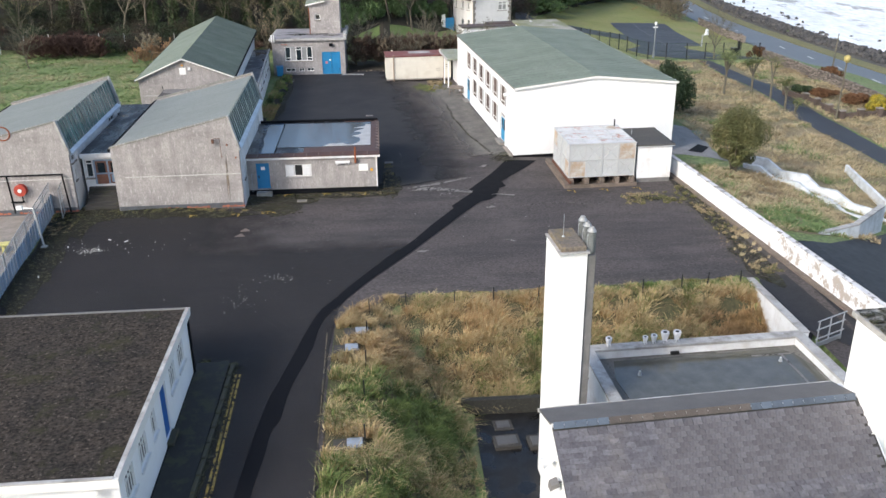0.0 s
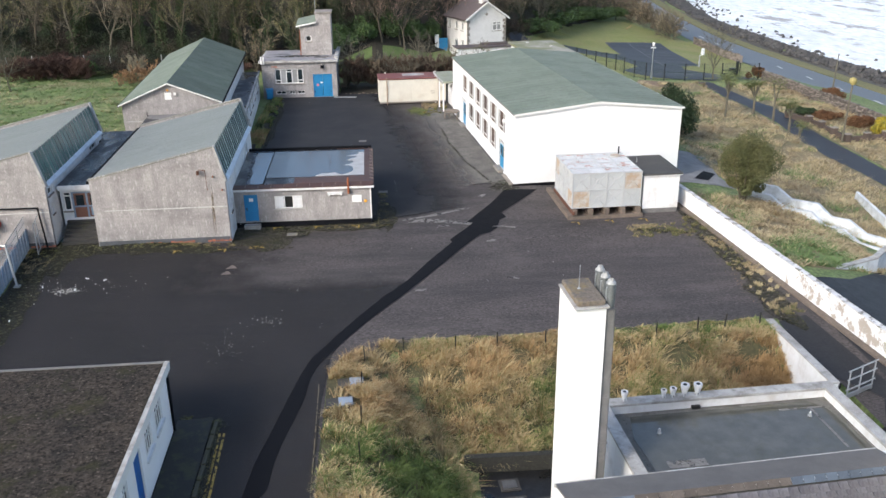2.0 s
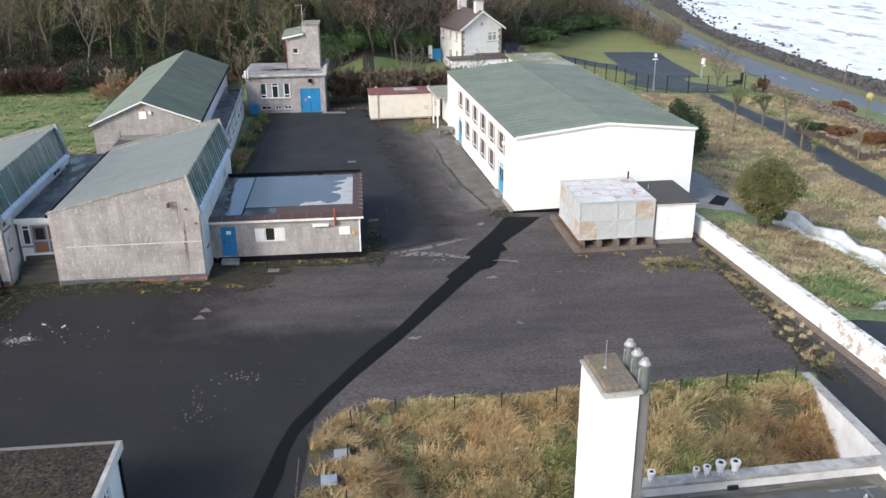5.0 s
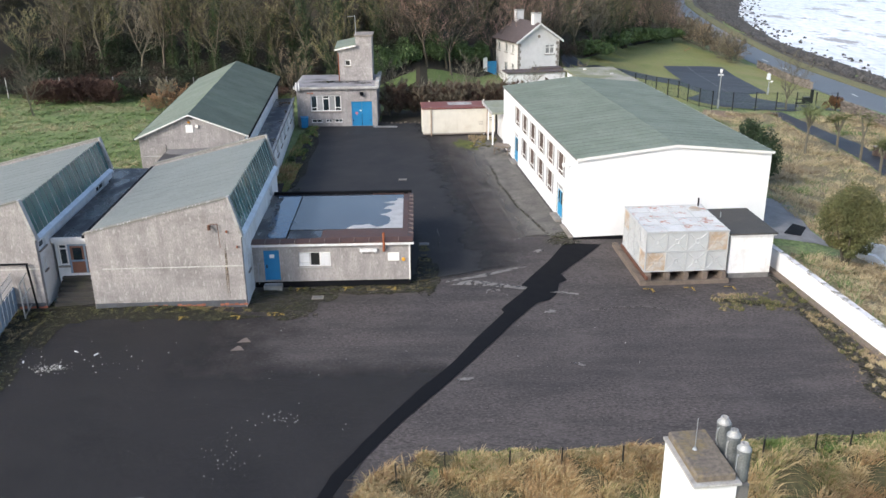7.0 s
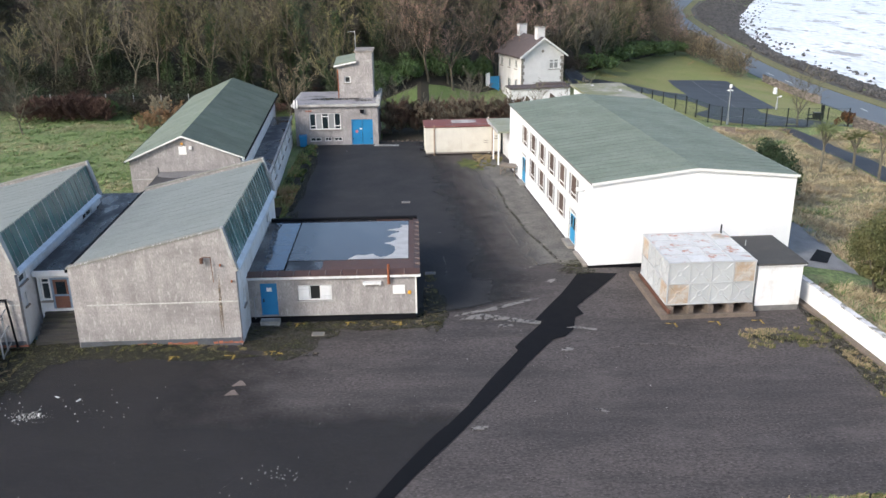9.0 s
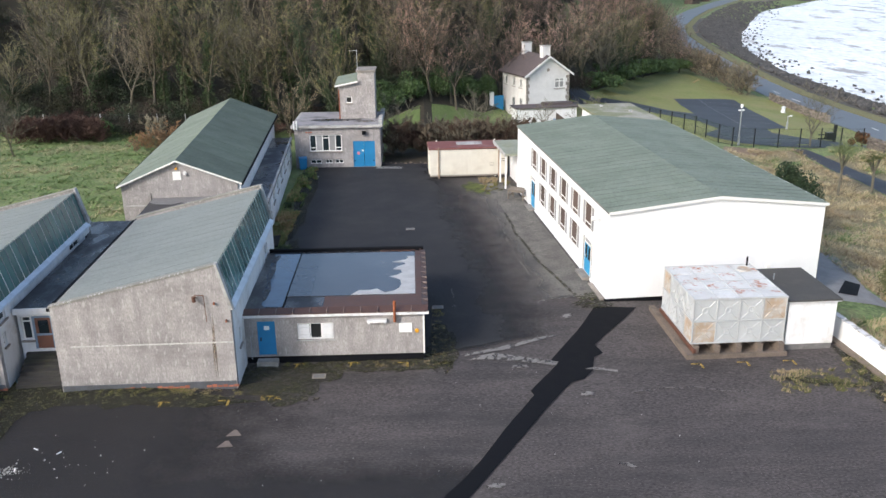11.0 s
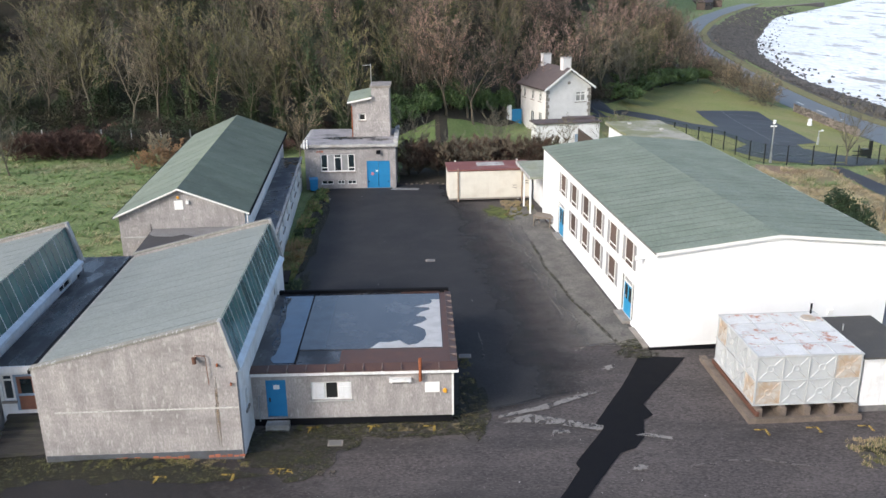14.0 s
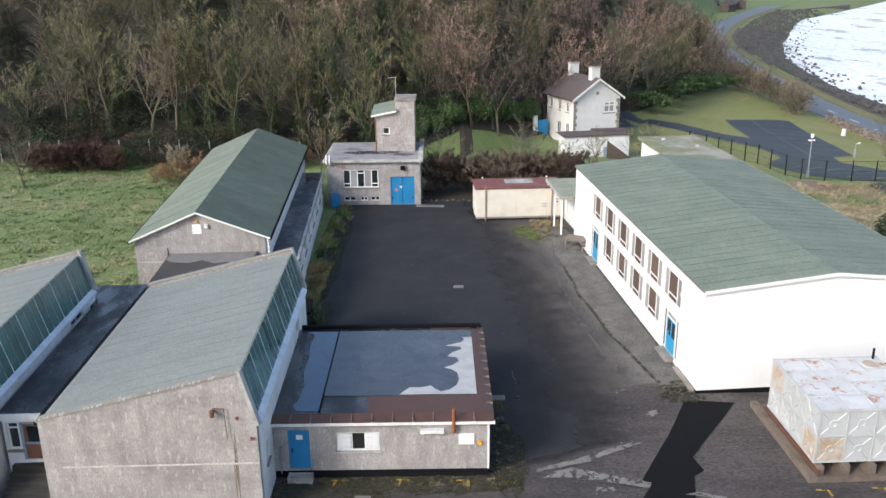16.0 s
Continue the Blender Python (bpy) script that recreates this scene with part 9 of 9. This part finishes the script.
def blades(name, n, area, inside, height, width, lean, mats, weights, label, seed, bias=None, rim=None, tuft=0.0):
    """Blades of grass on the land, each bent once; tuft: how far apart tussocks stand from whose middles the blades hang (0: loose)."""
    g = np.random.default_rng(seed)
    x0, y0, x1, y1 = area
    if tuft:
        m = int((x1 - x0) * (y1 - y0) / tuft**2)
        mid = np.stack([g.uniform(x0, x1, m), g.uniform(y0, y1, m)], 1)
        pick = g.integers(0, m, n)
        out = g.normal(0, 0.3 * tuft, (n, 2))
        xy = mid[pick] + out
        own, shade = g.uniform(0.55, 1.35, m)[pick], g.normal(0, 0.14, m)[pick]
    else:
        xy = np.stack([g.uniform(x0, x1, n), g.uniform(y0, y1, n)], 1)
        out, own, shade = g.normal(0, 0.1, (n, 2)), np.ones(n), np.zeros(n)
    keep = np.array([inside(a, b) for a, b in xy])
    xy, out, own, shade = xy[keep], out[keep], own[keep], shade[keep]
    clump = np.array([noise.noise(Vector((a * 0.33, b * 0.33, 3.0))) for a, b in xy])
    tint = np.array([noise.noise(Vector((a * 0.22, b * 0.22, 9.0))) for a, b in xy])
    n = len(xy)
    z = np.array([land(a, b) for a, b in xy])
    h = height * own * g.uniform(0.55, 1.25, n) * (1 + 0.5 * clump)
    if rim:
        h *= np.array([rim(p, q) for p, q in xy])
    a = g.uniform(0, math.tau, n)
    sway = lean[0] + 2.0 * np.array([noise.noise(Vector((p * 0.5, q * 0.5, 0.0))) for p, q in xy]) + g.normal(0, 0.55, n)
    d = np.stack([np.cos(sway), np.sin(sway)], 1) * (lean[1] * h * g.uniform(0.3, 1.2, n))[:, None] + out * (1.5 if tuft else 0.5) * (h / height)[:, None]
    w = np.stack([np.cos(a), np.sin(a)], 1) * (width * g.uniform(0.6, 1.4, n))[:, None]
    bend, top = d * 0.38, h * g.uniform(0.6, 0.95, n)
    foot_l, foot_r = np.column_stack([xy - w, z]), np.column_stack([xy + w, z])
    knee_l, knee_r = np.column_stack([xy + bend - w * 0.7, z + h * 0.68]), np.column_stack([xy + bend + w * 0.7, z + h * 0.68])
    tip = np.column_stack([xy + d, z + top])
    v = np.stack([foot_l, foot_r, knee_r, knee_l, tip], 1).reshape(-1, 3)
    k = 5 * np.arange(n)[:, None]
    f = np.concatenate([k + (0, 1, 2), k + (0, 2, 3), k + (3, 2, 4)], 1).reshape(-1, 3)
    cuts = np.cumsum(weights) / sum(weights)
    m = np.searchsorted(cuts, np.clip(0.5 + tint * 0.8 + shade + (np.array([bias(p, q) for p, q in xy]) if bias else 0) + g.normal(0, 0.12, n), 0, 0.999))
    return heap(name, [v], [f], [np.repeat(m, 3)], mats, label, "grass")


bank = lambda x, y: x > 5.85 + 2.6 * max(0.0, (y + 18.6) / 3.3) ** 2 and not (x > 11.35 + 0.05 * (-21.3 - y) and y < -21.3) and y < -15.35 + 0.06 * max(0.0, x - 15) + 0.06 * math.sin(x * 1.7) and x < 26.1 and not any(abs(x - a) < 0.95 and abs(y - b) < 0.45 for a, b in ((6.8, -19.0), (6.4, -20.5), (6.75, -27.4)))
hollow = lambda x, y: -0.42 * math.exp(-((x - 10.0 - 0.25 * (y + 22)) / 2.0) ** 2 - ((y + 22.5) / 4.5) ** 2) - 0.2 * math.exp(-((y + 15.3) / 0.8) ** 2) - (0.25 * math.exp(-((y + 23.5) / 2.0) ** 2) if x < 7.4 else 0) + 0.15 * math.exp(-((y + 17.5) / 1.3) ** 2)
MOSSBLADE = material("yellow_moss_tips", (0.19, 0.17, 0.05), 0.9, grain=0.2, scale=0.6)
BANKGREEN = material("damp_green_blades", (0.085, 0.135, 0.03), 0.85, grain=0.2, second=(0.13, 0.17, 0.045), scale=0.6)
blades("bank_grass", 270000, (5.8, -34, 26.2, -14.4), bank, 0.46, 0.015, (-0.5, 0.75), [BANKGREEN, BLADE, STRAW, REDSTRAW], [0.2, 0.16, 0.36, 0.28], "long tussocky straw and green grass on the bank", 1, hollow, lambda x, y: 0.45 + 0.55 * smooth(-15.2, -16.4, y), tuft=0.5)
# Thatch is coloured dark so the gaps between tussocks look shadowed.
lay("bank_thatch", [(5.85, -34), (5.85, -18.4), (6.3, -17.2), (7.1, -16.4), (8.4, -15.6), (10.8, -15.45), (18, -15.15), (25.9, -14.8), (25.9, -21.8), (16.2, -21.6), (11.4, -21.5), (12.2, -34)], material("thatch_darkened_as_shade", (0.085, 0.07, 0.035), 0.95, second=(0.05, 0.055, 0.022), scale=0.6, grain=0.4, fine=6, bump=0.8), 0.04, step=1.0, label="matted dead grass, darkened as shade between the tussocks", category="thatch")
slope = lambda x, y: (33.2 < x < 47.6 and y > 0.9 * (x - 36) * -1.1 + 3 and not (x > 47.4 and y > 6)) or (50.6 < x < 57.6 and y > 8)
blades("slope_grass", 90000, (30, -2, 58, 52), slope, 0.34, 0.022, (0.3, 0.9), [MEADOWGREEN, SLOPESTRAW, SLOPEBROWN], [0.1, 0.56, 0.34], "long dry grass on the seaward slope", 2, tuft=0.8)
bed = lambda x, y: 28.6 < x < 38.2 and y < 3.6 and y > -8.2 + (x - 32.5) * 0.3 and y < 6.5 - 1.1 * (x - 34)
blades("bed_grass", 22000, (28.5, -9, 39, 4), bed, 0.3, 0.026, (0.8, 0.8), [MEADOWGREEN, SLOPESTRAW, SLOPEBROWN], [0.34, 0.36, 0.3], "dry grass filling the garden bed", 3, tuft=0.6)
field = lambda x, y: x < -13.2 and y < 56
side_weeds = lambda x, y: -2.9 < x < -0.9 + 0.5 * noise.noise(Vector((0, y * 0.5, 0))) - (0.6 if y > 17 else 0) and noise.noise(Vector((x * 0.8, y * 0.6, 4.0))) > -0.15
blades("wall_weeds", 26000, (-3.0, 9.5, -0.2, 40), side_weeds, 0.42, 0.035, (0.5, 0.8), [IVY, BLADE, REDSTRAW], [0.4, 0.25, 0.35], "rank weeds and brambles along the block", 6)
for area, n_w, hh in (((-8.6, -3.2, -0.3, -2.5), 9000, 0.12), ((0.9, -0.55, 8.7, -0.02), 8000, 0.1), ((26.9, -14.5, 28.4, -0.5), 16000, 0.22), ((23.0, -3.9, 27.4, -1.8), 6000, 0.16), ((-12.2, -6.0, -10.2, -1.6), 5000, 0.16), ((8.0, 0.0, 8.7, 6.5), 3500, 0.12), ((12.4, 30.0, 14.8, 34.5), 7000, 0.24), ((0.3, -21.5, 1.8, -20.9), 2500, 0.1), ((1.5, -34, 1.95, -21.2), 7000, 0.09), ((0.25, -32, 0.6, -21.5), 2500, 0.07)):
    rough = lambda x, y: noise.noise(Vector((x * 2.6, y * 2.6, 2.0))) + 0.5 * noise.noise(Vector((x * 0.6, y * 0.6, 2.0))) > 0.12
    blades("weed_strip", n_w, area, rough, hh, 0.016, (0.5, 0.8), [OLIVEBLADE, MOSSBLADE, SLOPEBROWN] if area[0] < 20 else [OLIVEBLADE, SLOPEBROWN, SLOPESTRAW], [0.4, 0.3, 0.3], "yellowed weeds and moss along the wall foot", 40 + n_w)
blades("meadow_grass", 45000, (-50, 14, -13, 56), field, 0.2, 0.035, (0.3, 0.8), [MEADOWGREEN, MEADOWSTRAW], [0.66, 0.34], "short tussocky meadow grass", 4, tuft=0.7)
weeds = lambda x, y: (abs(y + 2.85) < 0.32 and -8.5 < x < -0.5) or (abs(y + 0.3) < 0.3 and 1.0 < x < 8.6) or (26.4 < x < 28.0 and -14 < y < -0.5) or (-2.9 < x < -1.2 and 17 < y < 40) or (-1.6 < x < -0.4 and 9.8 < y < 17) or (11.2 < x < 14 and 28 < y < 32) or (23 < x < 27 and -3.6 < y < -2.4) or (7.9 < x < 8.6 and 0 < y < 3) or (-11.9 < x < -10.4 and -5 < y < -1.6) or (0.4 < x < 1.7 and -22 < y < -21.3)
blades("yard_weeds", 60000, (-12, -22, 28, 40), weeds, 0.1, 0.014, (0, 0.8), [OLIVEBLADE, MOSSBLADE, REDSTRAW], [0.45, 0.35, 0.2], "weeds and dead grass along the walls", 5)


# ---- let the levels down and bring the plan to size ----
def let_down(ob, done):
    """Lower what is drawn in the plan's own coordinates; a thing with a place of its own moves as a whole."""
    at = ob.matrix_basis.translation
    if at.length > 1e-6:
        ob.matrix_basis = Matrix.Translation((0, 0, -FALL * max(-60, min(90, at.y)))) @ ob.matrix_basis
        return
    if ob.type == "MESH" and ob.data.name not in done:
        done.add(ob.data.name)
        co = np.empty(len(ob.data.vertices) * 3, dtype=np.float32)
        ob.data.vertices.foreach_get("co", co)
        co[2::3] -= FALL * np.clip(co[1::3], -60, 90)
        ob.data.vertices.foreach_set("co", co)
        ob.data.update()
    for child in ob.children:
        let_down(child, done)


lowered = set()
for ob in [o for o in scene.objects if o.parent is None and o.type in ("MESH", "EMPTY", "FONT")]:
    let_down(ob, lowered)
    ob.matrix_basis = Matrix.Scale(SIZE, 4) @ ob.matrix_basis
